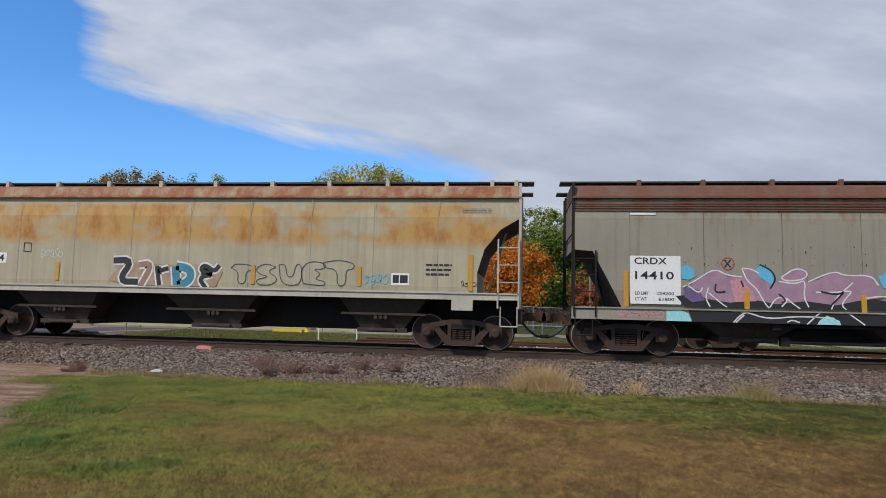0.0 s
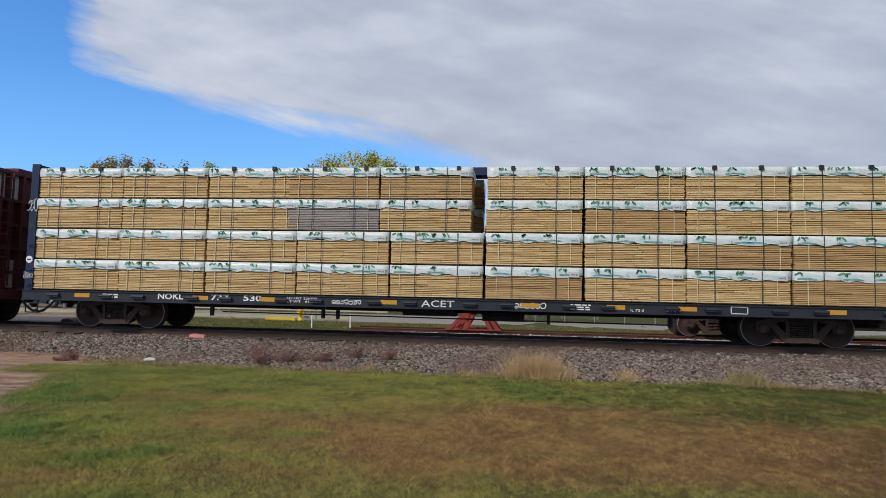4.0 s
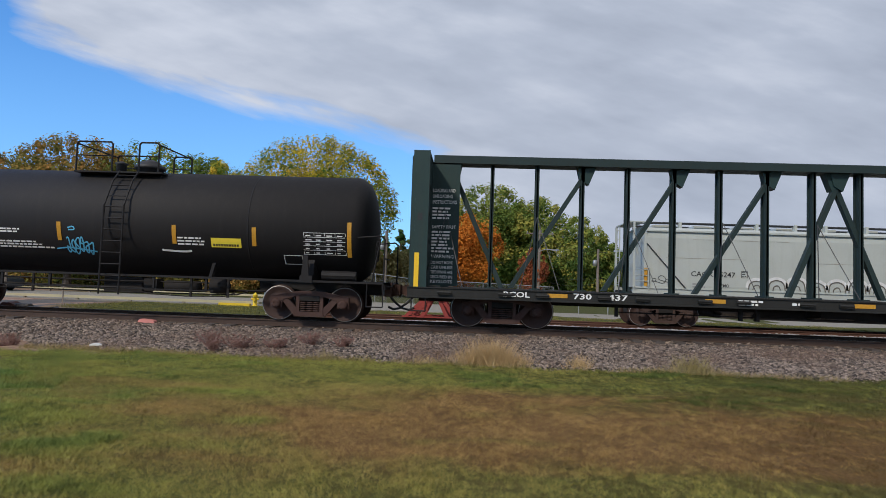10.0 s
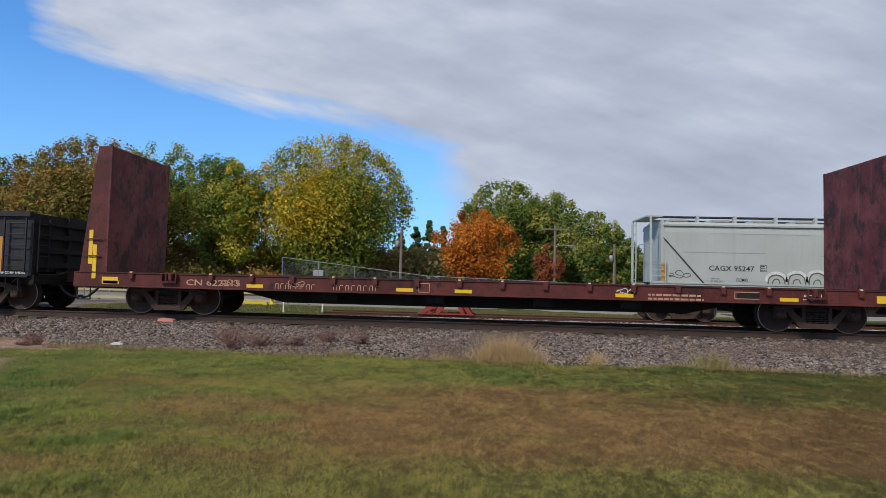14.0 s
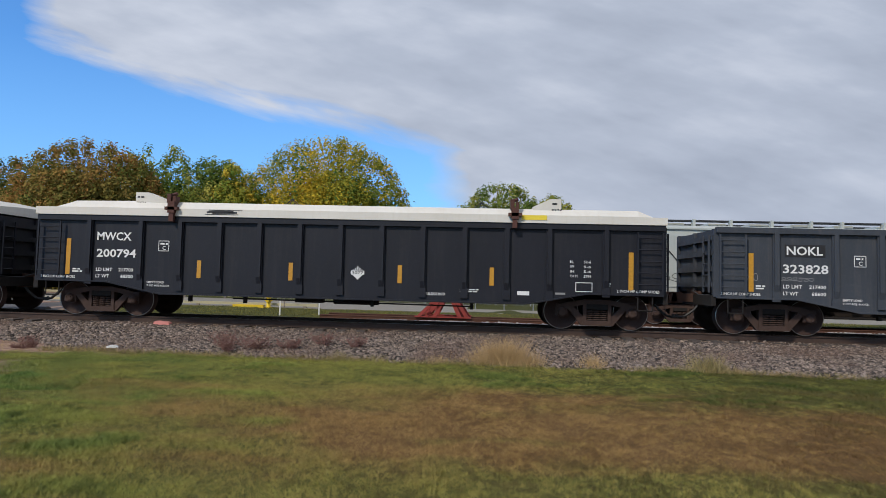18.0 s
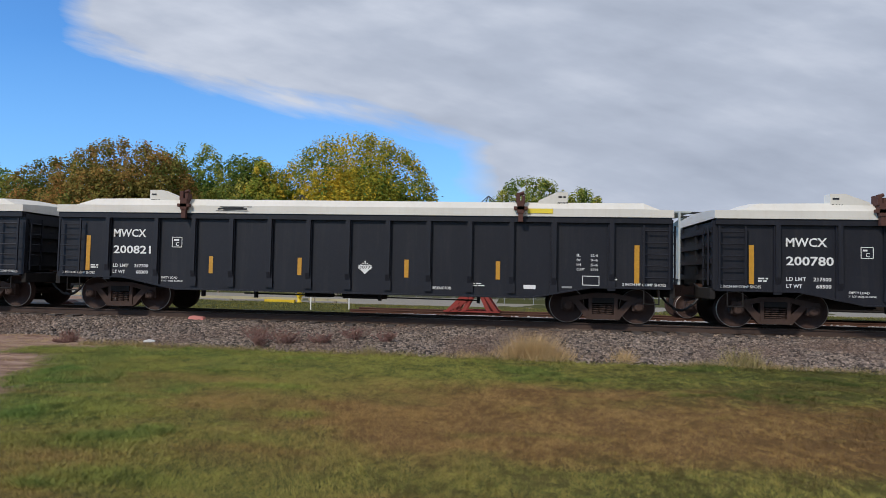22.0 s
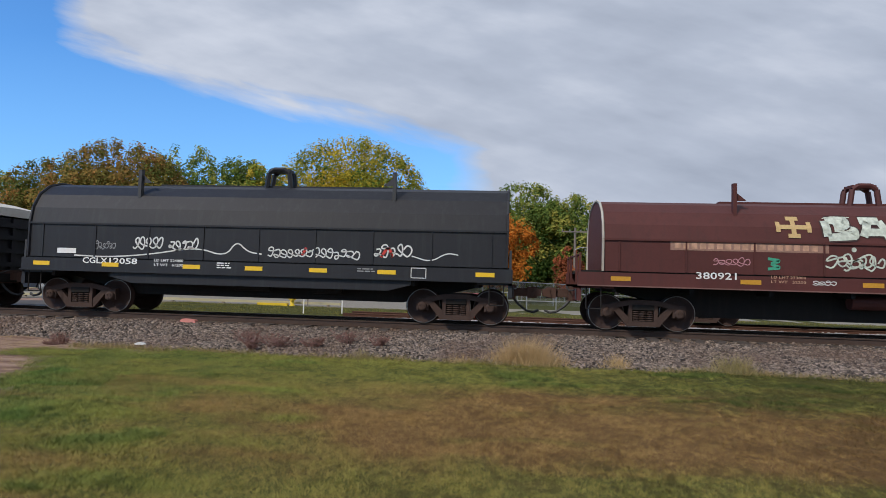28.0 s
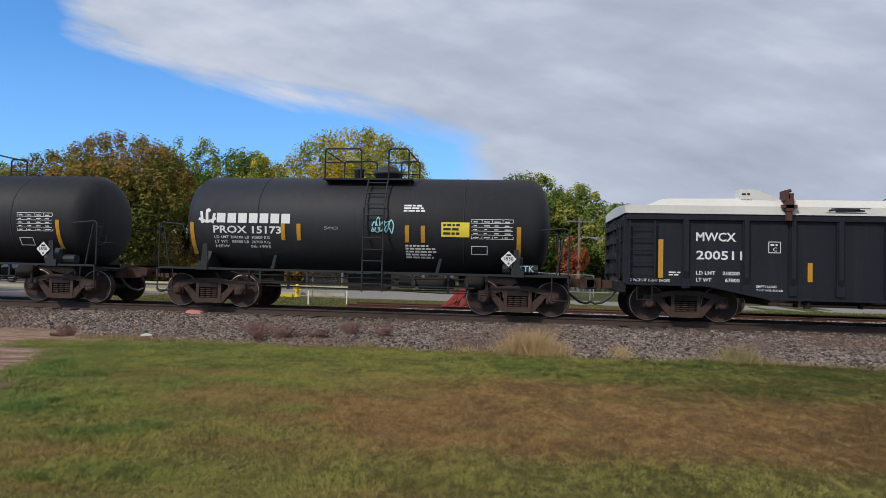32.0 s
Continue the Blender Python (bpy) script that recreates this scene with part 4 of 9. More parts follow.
def hopper_end(car, s, h, mat, z0, ztop, zmid):
    x = s * h
    ladder(car, x - s * .58, x - s * .06, z0, zmid, -1.58, mat, 4)
    for y in (-1.5, 1.5):
        part("end_post", boxes((min(x, x - s * .07), max(x, x - s * .07), y - .04, y + .04, z0, ztop)), mat, car)
    bm = bmesh.new()
    tube(bm, [(x, -1.5, 3.0), (x, 1.5, 3.0)], .02, 5)
    part("grab_bar", bm, mat, car)
    bm = bmesh.new()
    rod(bm, (x - s * 1.0, -.2, 1.2), (x - s * .3, -.2, 3.6), .03, 5)
    part("end_brace", bm, mat, car)
    step(car, x - s * .3, -1.54, z0 - .45, z0 + .05, mat, .42)
    end_ladder(car, x + s * .02, .6, 1.1, z0, ztop, mat, 7)


def build_hoppers():
    # grey and rust with a graffiti panel
    o = [(-8.1, 3.92), (-8.1, 2.62), (-7.62, 2.58), (-6.90, 1.18), (6.90, 1.18), (7.62, 2.58), (8.1, 2.62), (8.1, 3.92)]
    car, q, h = hopper("covered_hopper", "grey covered hopper wagon with brown rust and a pink graffiti mural", 1.23, 17.5, "hop_brown", "hop_brown_roof", "hop_brown", o, (.90, 1.2),
                       [(-5.2, -2.5, -4.4, -3.2), (-1.4, 1.4, -.6, .6), (2.5, 5.2, 3.2, 4.4)], [-6.42, -4.85, -3.2, -1.6, 0, 1.6, 3.2, 4.8, 6.4])
    for s in (-1, 1):
        hopper_end(car, s, h, M["under"], .95, 4.3, 2.6)
        bogie(car, s * 6.75, q)
    ends(car, h)
    w = flat(-1.534)
    for z in (3.60, 3.66, 3.72, 3.79):
        part("corrugation", boxes((-8.05, 8.05, -1.545, -1.50, z, z + .028)), M["hop_brown_roof"], car)
    for x in (-6.72, -4.97, -3.16, -1.39, .4, 2.2, 4.0, 5.8):
        quads(car, "seam", [(x - .006, x + .006, 1.2, 3.58)], w, M["grey_seam"])
    patch(car, "number_panel", -6.72, -5.52, 1.30, 2.48, w, M["white"])
    w2 = flat(-1.542)
    lettering(car, "CRDX", -6.62, 2.27, .78, .17, w2, M["ink"], .03)
    lettering(car, "14410", -6.6, 1.90, .92, .20, w2, M["ink"], .03)
    lettering(car, "LD LMT", -6.6, 1.52, .32, .08, w2, M["ink"], .02)
    lettering(car, "224200", -6.1, 1.52, .42, .08, w2, M["ink"], .02)
    lettering(car, "LT WT", -6.6, 1.38, .28, .08, w2, M["ink"], .02)
    lettering(car, "61800", -6.05, 1.38, .37, .08, w2, M["ink"], .02)
    patch(car, "white_stripe", -6.72, -6.1, 3.50, 3.55, w, M["white"])
    reflectors(car, [(-6.82, 1.22, 2.1, .12), (-4.0, 1.22, 1.67, .12), (-1.39, 1.2, 1.62, .12), (1.3, 1.2, 1.62, .12), (4.0, 1.2, 1.62, .12)], flat(-1.55), "amber")
    lettering(car, "X", -4.52, 2.22, .18, .18, w2, M["ink"], .03)
    ring = [(-4.42 + .15 * math.cos(a * .524), 2.31 + .15 * math.sin(a * .524)) for a in range(13)]
    scrawl(car, [ring], .02, w2, M["red"], name="round_emblem")
    mural(car)
    # rusty, cream paint
    o = [(-8.43, 3.92), (-8.43, 3.28), (-8.1, 3.0), (-7.7, 2.72), (-7.42, 2.2), (-7.35, 1.45), (7.32, 1.45), (7.32, 2.0), (7.5, 2.6), (7.9, 3.1), (8.4, 3.4), (8.4, 3.92)]
    car, q, h = hopper("covered_hopper", "cream covered hopper wagon streaked with orange rust and tagged", -16.88, -.02, "hop_rust", "hop_rust_roof", "hop_sill", o, (1.30, 1.48),
                       [(-5.85, -3.2, -5.1, -3.8), (-1.35, 1.45, -.5, .75), (3.6, 6.1, 4.2, 5.35)], [-7.71, -6.47, -4.86, -3.27, -1.68, -.05, 1.6, 3.22, 4.84, 6.44, 7.65, 8.28])
    for s in (-1, 1):
        hopper_end(car, s, h, M["hop_sill"], 1.1, 4.3, 2.85)
        bogie(car, s * 6.9, q)
        part("jack_pad", boxes((s * 6.95 - .27, s * 6.95 + .27, -1.56, -1.4, 1.03, 1.3)), M["hop_sill"], car)
    ends(car, h)
    w = flat(-1.534)
    quads(car, "seam", [(x - .008, x + .008, 1.5, 3.9) for x in (-5.6, -3.9, -2.2, -.5, 1.2, 2.9, 4.6, 6.3)], w, M["grey_ink"])
    patch(car, "number_panel", -7.18, -6.24, 2.50, 2.80, w, M["white"])
    patch(car, "number_panel", -7.18, -5.95, 2.06, 2.35, w, M["white"])
    w2 = flat(-1.542)
    lettering(car, "HKRX", -7.1, 2.55, .78, .19, w2, M["ink"], .03)
    lettering(car, "500174", -7.1, 2.11, 1.08, .19, w2, M["ink"], .03)
    lettering(car, "LD LMT", -7.15, 1.89, .38, .08, w2, M["ink"], .02)
    lettering(car, "223800", -6.6, 1.89, .40, .08, w2, M["ink"], .02)
    lettering(car, "LT WT", -7.15, 1.75, .32, .08, w2, M["ink"], .02)
    lettering(car, "62500", -6.55, 1.75, .35, .08, w2, M["ink"], .02)
    frame_lines(car, -5.44, -5.2, 2.38, 2.64, w2, M["ink"])
    reflectors(car, [(-7.27, 1.52, 2.5, .12), (7.15, 1.52, 2.45, .12)] + [(x, 1.6, 2.1, .11) for x in (-4.35, 1.35, 4.25)], flat(-1.545), "amber")
    patch(car, "placard", 5.1, 5.57, 1.64, 1.95, w, M["white"])
    quads(car, "placard_print", [(5.14, 5.3, 1.70, 1.9), (5.33, 5.53, 1.70, 1.9)], w2, M["ink"])
    for i in range(3):
        small_print(car, 6.0, 2.2 - .12 * i, .7, 1, w2, M["ink"], .05, .1)
    small_print(car, 6.9, 3.65, .8, 2, w2, M["grey_ink"], .03, .07)
    small_print(car, -2.4, 1.75, .5, 3, w2, M["grey_ink"], .03, .06)
    tag_letters(car)
    # clean pale hopper
    o = [(-8.43, 3.95), (-8.43, 3.34), (-8.03, 2.95), (-7.18, 2.2), (-7.16, 1.22), (7.02, 1.22), (7.02, 2.19), (7.8, 2.9), (8.4, 3.34), (8.4, 3.95)]
    car, q, h = hopper("covered_hopper", "clean pale grey covered hopper wagon with black lettering", -107.45, -90.6, "hop_white", "hop_white", "hop_white", o, (.87, 1.27),
                       [(-5.6, -2.9, -4.7, -3.6), (-1.4, 1.4, -.6, .6), (2.9, 5.6, 3.6, 4.7)], [-6.9, -5.33, -3.69, -2.09, -.7, .64, 1.96, 3.59, 5.16, 6.76], eave=3.95)
    for s in (-1, 1):
        hopper_end(car, s, h, M["hop_white"], 1.27, 4.35, 2.85)
        bogie(car, s * 6.95, q)
    ends(car, h)
    bm = bmesh.new()
    tube(bm, [(-5.4, -1.30, .66), (-5.0, -1.4, .76), (4.6, -1.4, .76), (5.0, -1.35, .66)], .065, 8)
    for x in (-4.9, -1.5, 1.5, 4.6):
        rod(bm, (x - .07, -1.4, .76), (x + .07, -1.4, .76), .10, 10)
        rod(bm, (x, -1.4, .90), (x, -1.4, .7), .03, 5)
    part("unloading_pipe", bm, M["bogie"], car, "soot-brown unloading pipe with clamps")
    bm = bmesh.new()
    tube(bm, [(-4.9, -1.2, .46), (-4.4, -1.2, .40), (4.6, -1.2, .36), (5.0, -1.2, .44)], .06, 8)
    for x in (-4.2, -2.0, -.6, .7, 2.2, 4.3):
        rod(bm, (x - .05, -1.2, .385), (x + .05, -1.2, .385), .09, 10)
        box(bm, x - .05, x + .05, -1.27, -1.13, .24, .36)
    part("outlet_pipe", bm, M["bogie"], car, "soot-brown outlet pipe with clamps")
    for x in (-4.9, -.7, 3.6):
        bm = bmesh.new()
        rod(bm, (x, -1.34, .66), (x, -1.34, .46), .035, 6)
        rod(bm, (x - .10, -1.38, .55), (x + .10, -1.38, .55), .05, 8)
        rod(bm, (x, -1.36, .40), (x, -1.36, .34), .07, 10)
        part("drain_valve", bm, M["bogie"], car)
    w = flat(-1.534)
    for x, z in ((-6.14, 3.44), (-4.26, 3.44), (-2.4, 2.5), (-.5, 2.3), (1.4, 2.6), (3.2, 2.4), (5.0, 2.5)):
        quads(car, "seam", [(x - .004, x + .004, 1.29, z)], w, M["pale_seam"])
    quads(car, "seam", [(-8.3, 8.3, 3.462, 3.472)], w, M["pale_seam"])
    lettering(car, "ADMX", -6.0, 2.36, .82, .22, w, M["ink"], .04)
    lettering(car, "50180", -6.0, 1.90, .90, .22, w, M["ink"], .04)
    lettering(car, "LD LMT 194100", -6.02, 1.60, .52, .07, w, M["ink"], .02)
    lettering(car, "LT WT  68900", -6.02, 1.46, .52, .07, w, M["ink"], .02)
    frame_lines(car, -4.17, -3.90, 2.17, 2.43, w, M["ink"])
    lettering(car, "C", -4.08, 2.21, .09, .10, w, M["ink"], .03)
    lettering(car, "CAUTION", -.1, 1.78, .42, .09, w, M["ink"], .03)
    small_print(car, -.4, 1.72, 1.0, 2, w, M["ink"], .035, .06)
    small_print(car, -2.6, 1.72, 1.2, 3, w, M["ink"], .035, .06)
    small_print(car, 4.1, 2.1, .6, 6, w, M["ink"], .05, .085)
    small_print(car, 5.9, 1.85, .5, 3, w, M["ink"], .05, .085)
    scrawl(car, [[(5.2, 1.5), (5.35, 1.95), (5.5, 1.5)], [(5.2, 1.6), (5.5, 1.9)]], .02, w, M["grey_ink"])
    scrawl(car, [[(3.6, 2.9), (3.58, 2.5), (3.62, 2.2)]], .02, w, M["ink"])
    ws = flat(-1.566)
    for x, ww, hh in ((-7.12, .46, .2), (-5.3, .48, .09), (-1.75, .5, .1), (1.7, .5, .1), (4.1, .5, .1), (7.0, .5, .2)):
        patch(car, "reflector", x - ww / 2, x + ww / 2, 1.06 - hh / 2, 1.06 + hh / 2, ws, M["amber"], "amber reflective strip")
    small_print(car, -5.95, 1.09, .85, 1, ws, M["ink"], .06)
    for x in (-1.0, .8, 2.7, 5.6):
        small_print(car, x, 1.07, .42, 1, ws, M["grey_ink"], .03)
    frame_lines(car, .1, .55, .96, 1.14, ws, M["grey_ink"], .012)
    small_print(car, -7.95, 1.08, .3, 2, ws, M["ink"], .04, .06)


def mural(car):
    """The large spray-painted piece along the lower side of the first hopper."""
    w = flat(-1.545)
    low = flat(-1.566)

    def at(pts):
        return [(-5.54 + (a - 120) / 181, 2.48 - (b - 345) / 165) for a, b in pts]
    blob(car, at([(100, 505), (180, 500), (300, 515), (430, 505), (600, 515), (760, 510), (900, 500), (1010, 520), (1010, 546), (140, 546)]), w, M["ink"], "black ground of a spray-painted mural")
    blob(car, at([(150, 556), (1010, 556), (1010, 606), (170, 606)]), low, M["ink"], "black ground of a spray-painted mural")
    pink = [(160, 478), (182, 440), (265, 390), (315, 408), (320, 425), (380, 420), (386, 390), (440, 402), (470, 440), (530, 445), (545, 410), (600, 385), (652, 396), (645, 442), (700, 428), (755, 390), (800, 412), (905, 404), (940, 460), (940, 498), (850, 510), (760, 530), (640, 516), (520, 530), (430, 515), (330, 528), (230, 515)]
    blob(car, at(pink), w, M["pink_spray"], "dusty pink spray-painted letters", .003)
    blob(car, at([(330, 440), (375, 430), (420, 480), (440, 520), (350, 525)]), w, M["rose_spray"], "rose shading of the mural", .005)
    blob(car, at([(135, 470), (200, 480), (225, 520), (170, 530), (140, 510)]), w, M["violet_spray"], "violet shading of the mural", .004)
    for pts in ([(125, 390), (150, 380), (178, 398), (184, 425), (160, 440), (128, 436)], [(436, 396), (462, 372), (500, 392), (520, 425), (505, 455), (478, 440), (455, 425)], [(930, 415), (960, 400), (1010, 405), (1010, 460), (950, 460)]):
        blob(car, at(pts), w, M["blue_spray"], "pale blue spray paint", .006)
    for pts in ([(60, 565), (120, 560), (152, 575), (166, 606), (60, 606)], [(690, 590), (720, 570), (770, 590), (775, 606), (680, 606)]):
        blob(car, at(pts), low, M["aqua_spray"], "pale aqua spray paint", .003)
    lines = [[(130, 470), (190, 440), (265, 392), (320, 420), (380, 424)], [(380, 392), (400, 440), (440, 470), (470, 525), (488, 546)], [(240, 470), (225, 510), (245, 546)], [(240, 490), (290, 530), (315, 546)],
             [(380, 390), (420, 392), (450, 410)], [(490, 546), (520, 500), (570, 510), (540, 540)], [(530, 440), (600, 450), (640, 430), (630, 500), (650, 540)], [(615, 546), (590, 530), (560, 505)],
             [(540, 425), (600, 385), (650, 400), (640, 430), (560, 440), (540, 425)], [(650, 440), (755, 395), (800, 415), (905, 410), (930, 450)], [(680, 480), (760, 480), (830, 470), (800, 500), (780, 530), (800, 546)], [(830, 440), (760, 500), (740, 546)], [(880, 500), (940, 490), (1000, 500)], [(150, 460), (200, 495), (215, 470)]]
    scrawl(car, [at(v) for v in lines], .032, w, M["white_spray"], "white outlines of the mural", .009)
    lines = [[(330, 560), (390, 562), (480, 590), (600, 575), (750, 580)], [(340, 606), (370, 575), (395, 565)], [(350, 606), (385, 575)], [(640, 606), (680, 570), (700, 556)], [(800, 556), (850, 590), (870, 604)], [(560, 600), (580, 590), (610, 600)]]
    scrawl(car, [at(v) for v in lines], .032, low, M["white_spray"], "white outlines of the mural", .006)
    lines = [[(270, 455), (265, 490), (310, 485)], [(375, 440), (385, 465)], [(700, 478), (770, 490), (800, 470), (740, 530)], [(530, 490), (560, 515), (540, 525)], [(455, 375), (500, 395), (520, 430), (495, 470)]]
    scrawl(car, [at(v) for v in lines], .04, w, M["ink"], "black strokes of the mural", .011)
    scrawl(car, loops(-7.0, .95, 1.1, .22, 6, 5), .03, low, M["rose_spray"], "pink spray-painted tag")
    rng = random.Random(77)
    specks = []
    for i in range(40):
        x, z = rng.uniform(-5.6, -1.2), 2.25 + rng.random() ** 2 * .55
        d = rng.uniform(.008, .022)
        specks.append((x, x + d, z, z + d * rng.choice((1, 1, 3))))
    quads(car, "paint_speck", specks, w, M["ink"])


def tag_letters(car):
    w = flat(-1.542)
    blob(car, [(-2.8, 1.62), (-2.5, 2.1), (-1.9, 2.12), (-.9, 2.08), (.1, 2.1), (.5, 1.9), (.3, 1.5), (-.2, 1.52), (-1.2, 1.5), (-2.2, 1.52)], w, M["tan_spray"], "tan spray-painted ground of the letters")
    letters = [
        ("ink", .17, [[(-2.68, 2.17), (-2.10, 2.20), (-2.52, 1.60), (-1.92, 1.60)]]),
        ("brown_spray", .15, [[(-1.93, 2.06), (-1.52, 2.12), (-1.84, 1.50)]]),
        ("ink", .12, [[(-1.40, 2.04), (-1.30, 1.52)], [(-1.36, 1.90), (-1.06, 1.98)]]),
        ("blue_deep", .21, [[(-.86, 2.04), (-.80, 1.54)], [(-.84, 2.04), (-.48, 1.99), (-.38, 1.80), (-.50, 1.60), (-.78, 1.54)]]),
        ("ink", .12, [[(.40, 2.08), (.26, 1.90), (-.02, 2.10), (-.16, 1.94), (.20, 1.84)], [(.20, 1.84), (-.18, 1.74), (.06, 1.44)]]),
    ]
    for mat, width, lines in letters:
        for line in lines:
            scrawl(car, [line], width + .10, w, M["white_spray"], "white outline of spray-painted letters", .002)
        for line in lines:
            scrawl(car, [line], width, w, M[mat], "spray-painted letter", .006)
    scrawl(car, loops(-4.9, 2.2, .7, .3, 5, 3), .018, w, M["white_spray"], "thin white tag")
    outline = []
    outline.append([(.72, 2.02), (.84, 2.14), (1.36, 2.10), (1.34, 1.96), (1.14, 1.94), (1.16, 1.62), (.92, 1.60), (.94, 1.92), (.72, 2.02)])
    outline.append([(1.98, 2.06), (1.70, 2.16), (1.40, 2.02), (1.52, 1.86), (1.82, 1.80), (1.42, 1.72), (1.50, 1.58), (1.88, 1.58), (2.06, 1.76), (1.74, 1.94), (1.98, 2.06)])
    outline.append([(2.06, 2.12), (2.12, 1.66), (2.42, 1.56), (2.70, 1.66), (2.68, 2.14), (2.52, 2.14), (2.46, 1.80), (2.28, 1.82), (2.24, 2.14), (2.06, 2.12)])
    outline.append([(2.74, 1.64), (2.66, 2.02), (2.90, 2.24), (3.34, 2.18), (3.30, 2.02), (2.98, 2.02), (3.24, 1.90), (3.02, 1.76), (3.36, 1.70), (3.30, 1.58), (2.74, 1.64)])
    outline.append([(3.28, 2.20), (3.70, 2.28), (4.14, 2.18), (4.06, 2.02), (3.88, 2.02), (3.90, 1.62), (3.66, 1.58), (3.66, 2.02), (3.28, 2.06), (3.28, 2.20)])
    for line in outline:
        scrawl(car, [line], .022, w, M["blue_ink"], "thin dark outline tag")
    scrawl(car, loops(4.35, 1.62, .7, .35, 4, 9), .022, w, M["blue_spray"], "dark blue handwriting tag")
    scrawl(car, loops(6.9, 1.62, .4, .18, 4, 8), .015, w, M["ink"])

# ---- centre-beam lumber cars ----
def sill_beam(car, y, half, web, flange, z0, z1, mat):
    """An I-shaped beam along the wagon's side."""
    bm = bmesh.new()
    prism_x(bm, [(y - flange, z0), (y - flange, z0 + .03), (y - web, z0 + .035), (y - web, z1 - .03), (y - flange, z1 - .025), (y - flange, z1), (y + flange, z1), (y + flange, z1 - .025), (y + web, z1 - .03), (y + web, z0 + .035), (y + flange, z0 + .03), (y + flange, z0)], -half, half)
    part("side_sill", bm, mat, car)


def centre_beam(label, left, right, sill_key, beam_key, deep, lettered):
    car, q, h = add_car("centre_beam_car", label, left, right)
    p, b = M[sill_key], M[beam_key]
    part("deck", boxes((-h + .3, h - .3, -1.45, 1.45, .97, 1.02), (-h + .2, h - .2, -.3, .3, .62, .97)), M["under"], car)
    for y in (-1.5, 1.5):
        sill_beam(car, y, h - .02, .05, .08, .74, 1.015, p)
    bm = bmesh.new()
    box(bm, -.16, .16, -1.62, -1.5, .84, .93)
    rod(bm, (-.17, -1.6, .89), (.17, -1.6, .89), .04, 6)
    winch = to_mesh("winch", bm, p)
    for i in range(18):
        wn = part("winch", winch, None, car)
        wn.location = (-10.5 + 21.0 * i / 17 + (.3 if i % 2 else 0), 0, 0)
    for s in (-1, 1):
        x = s * h
        xi = x - s * deep
        xm = x - s * deep * .56
        part("bulkhead", boxes((min(xi, xi + s * .05), max(xi, xi + s * .05), -1.48, 1.48, 1.0, 4.5)), b, car)
        for y in (-1.5, 1.5):
            part("bulkhead_post", boxes((min(xi, x - s * .06), max(xi, x - s * .06), y - .04, y + .04, .80, 4.52), (x - s * .1 - .04, x - s * .1 + .04, y - .042, y + .042, .8, 4.52)), b, car)
        bm = bmesh.new()
        for y in (-.95, -.45, .45, .95):
            box(bm, min(xi, x - s * .12), max(xi, x - s * .12), y - .04, y + .04, 1.0, 4.45)
        for z in (1.5, 2.2, 2.9, 3.6, 4.4):
            box(bm, min(xi, x - s * .14), max(xi, x - s * .14), -1.4, 1.4, z - .04, z + .04)
        part("bulkhead_rib", bm, b, car)
        end_ladder(car, x - s * .03, -1.35, -.95, 1.1, 4.4, b, 10)
        part("end_sill", boxes((min(x, x - s * .3), max(x, x - s * .3), -1.5, 1.5, .72, 1.0)), p, car)
        step(car, x - s * .3, -1.52, .40, .78, M["under"])
        bogie(car, s * (h - 2.45), q, "bogie_red" if sill_key != "beam_black" else "bogie")
        quads(car, "slot", [(xm - .06, xm + .06, 2.72, 2.90)], flat(-1.548), M["ink"])
        if lettered != "green":
            disc = [(xm + .10 * math.cos(a * .524), 1.85 + .10 * math.sin(a * .524)) for a in range(12)]
            blob(car, disc, flat(-1.548), M["white"], "round white emblem", name="emblem")
            quads(car, "emblem_bar", [(xm - .06, xm + .06, 1.83, 1.87)], flat(-1.553), M["ink"])
            scrawl(car, loops(xm - .15, 3.15, .3, .45, 3, int(left) % 50 + s), .014, flat(-1.550), M["rose_spray"] if sill_key == "beam_red" else M["white_spray"], "thin chalk scribble")
            scrawl(car, loops(xm - .15, 1.32, .3, .22, 3, int(left) % 40 + s), .014, flat(-1.550), M["rose_spray"] if sill_key == "beam_red" else M["white_spray"], "thin chalk scribble")
            for z in (1.15, 1.55, 2.25):
                bm = bmesh.new()
                tube(bm, [(x - s * (deep - .05), -1.54, z), (x - s * (deep - .05), -1.60, z), (x - s * .12, -1.60, z), (x - s * .12, -1.54, z)], .014, 5)
                part("grab_iron", bm, b, car)
    ends(car, h - .1)
    hand_wheel(car, h - .05, .5, 2.0, .28, M["steel_dark"])
    # the middle truss
    part("top_chord", boxes((-h + .5, h - .5, -.28, .28, 4.46, 4.66), (-h + .5, h - .5, -.30, .30, 4.44, 4.47)), M["truss_dark"] if lettered == "green" else b, car)
    xs = [-10.56 + 21.12 * i / 17 for i in range(18)]
    bm = bmesh.new()
    pw = .05 if lettered == "green" else .07
    pd = .15 if lettered == "green" else .26
    box(bm, -pw, pw, -pd, -pd + .06, 1.0, 4.46)
    box(bm, -pw, pw, pd - .06, pd, 1.0, 4.46)
    box(bm, -.02, .02, -pd, pd, 1.0, 4.46)
    box(bm, -.11, .11, -.32, .32, .98, 1.06)
    post = to_mesh("truss_post", bm, M["truss_dark"] if lettered == "green" else b)
    for x in xs:
        o = part("truss_post", post, None, car)
        o.location = (x, 0, 0)
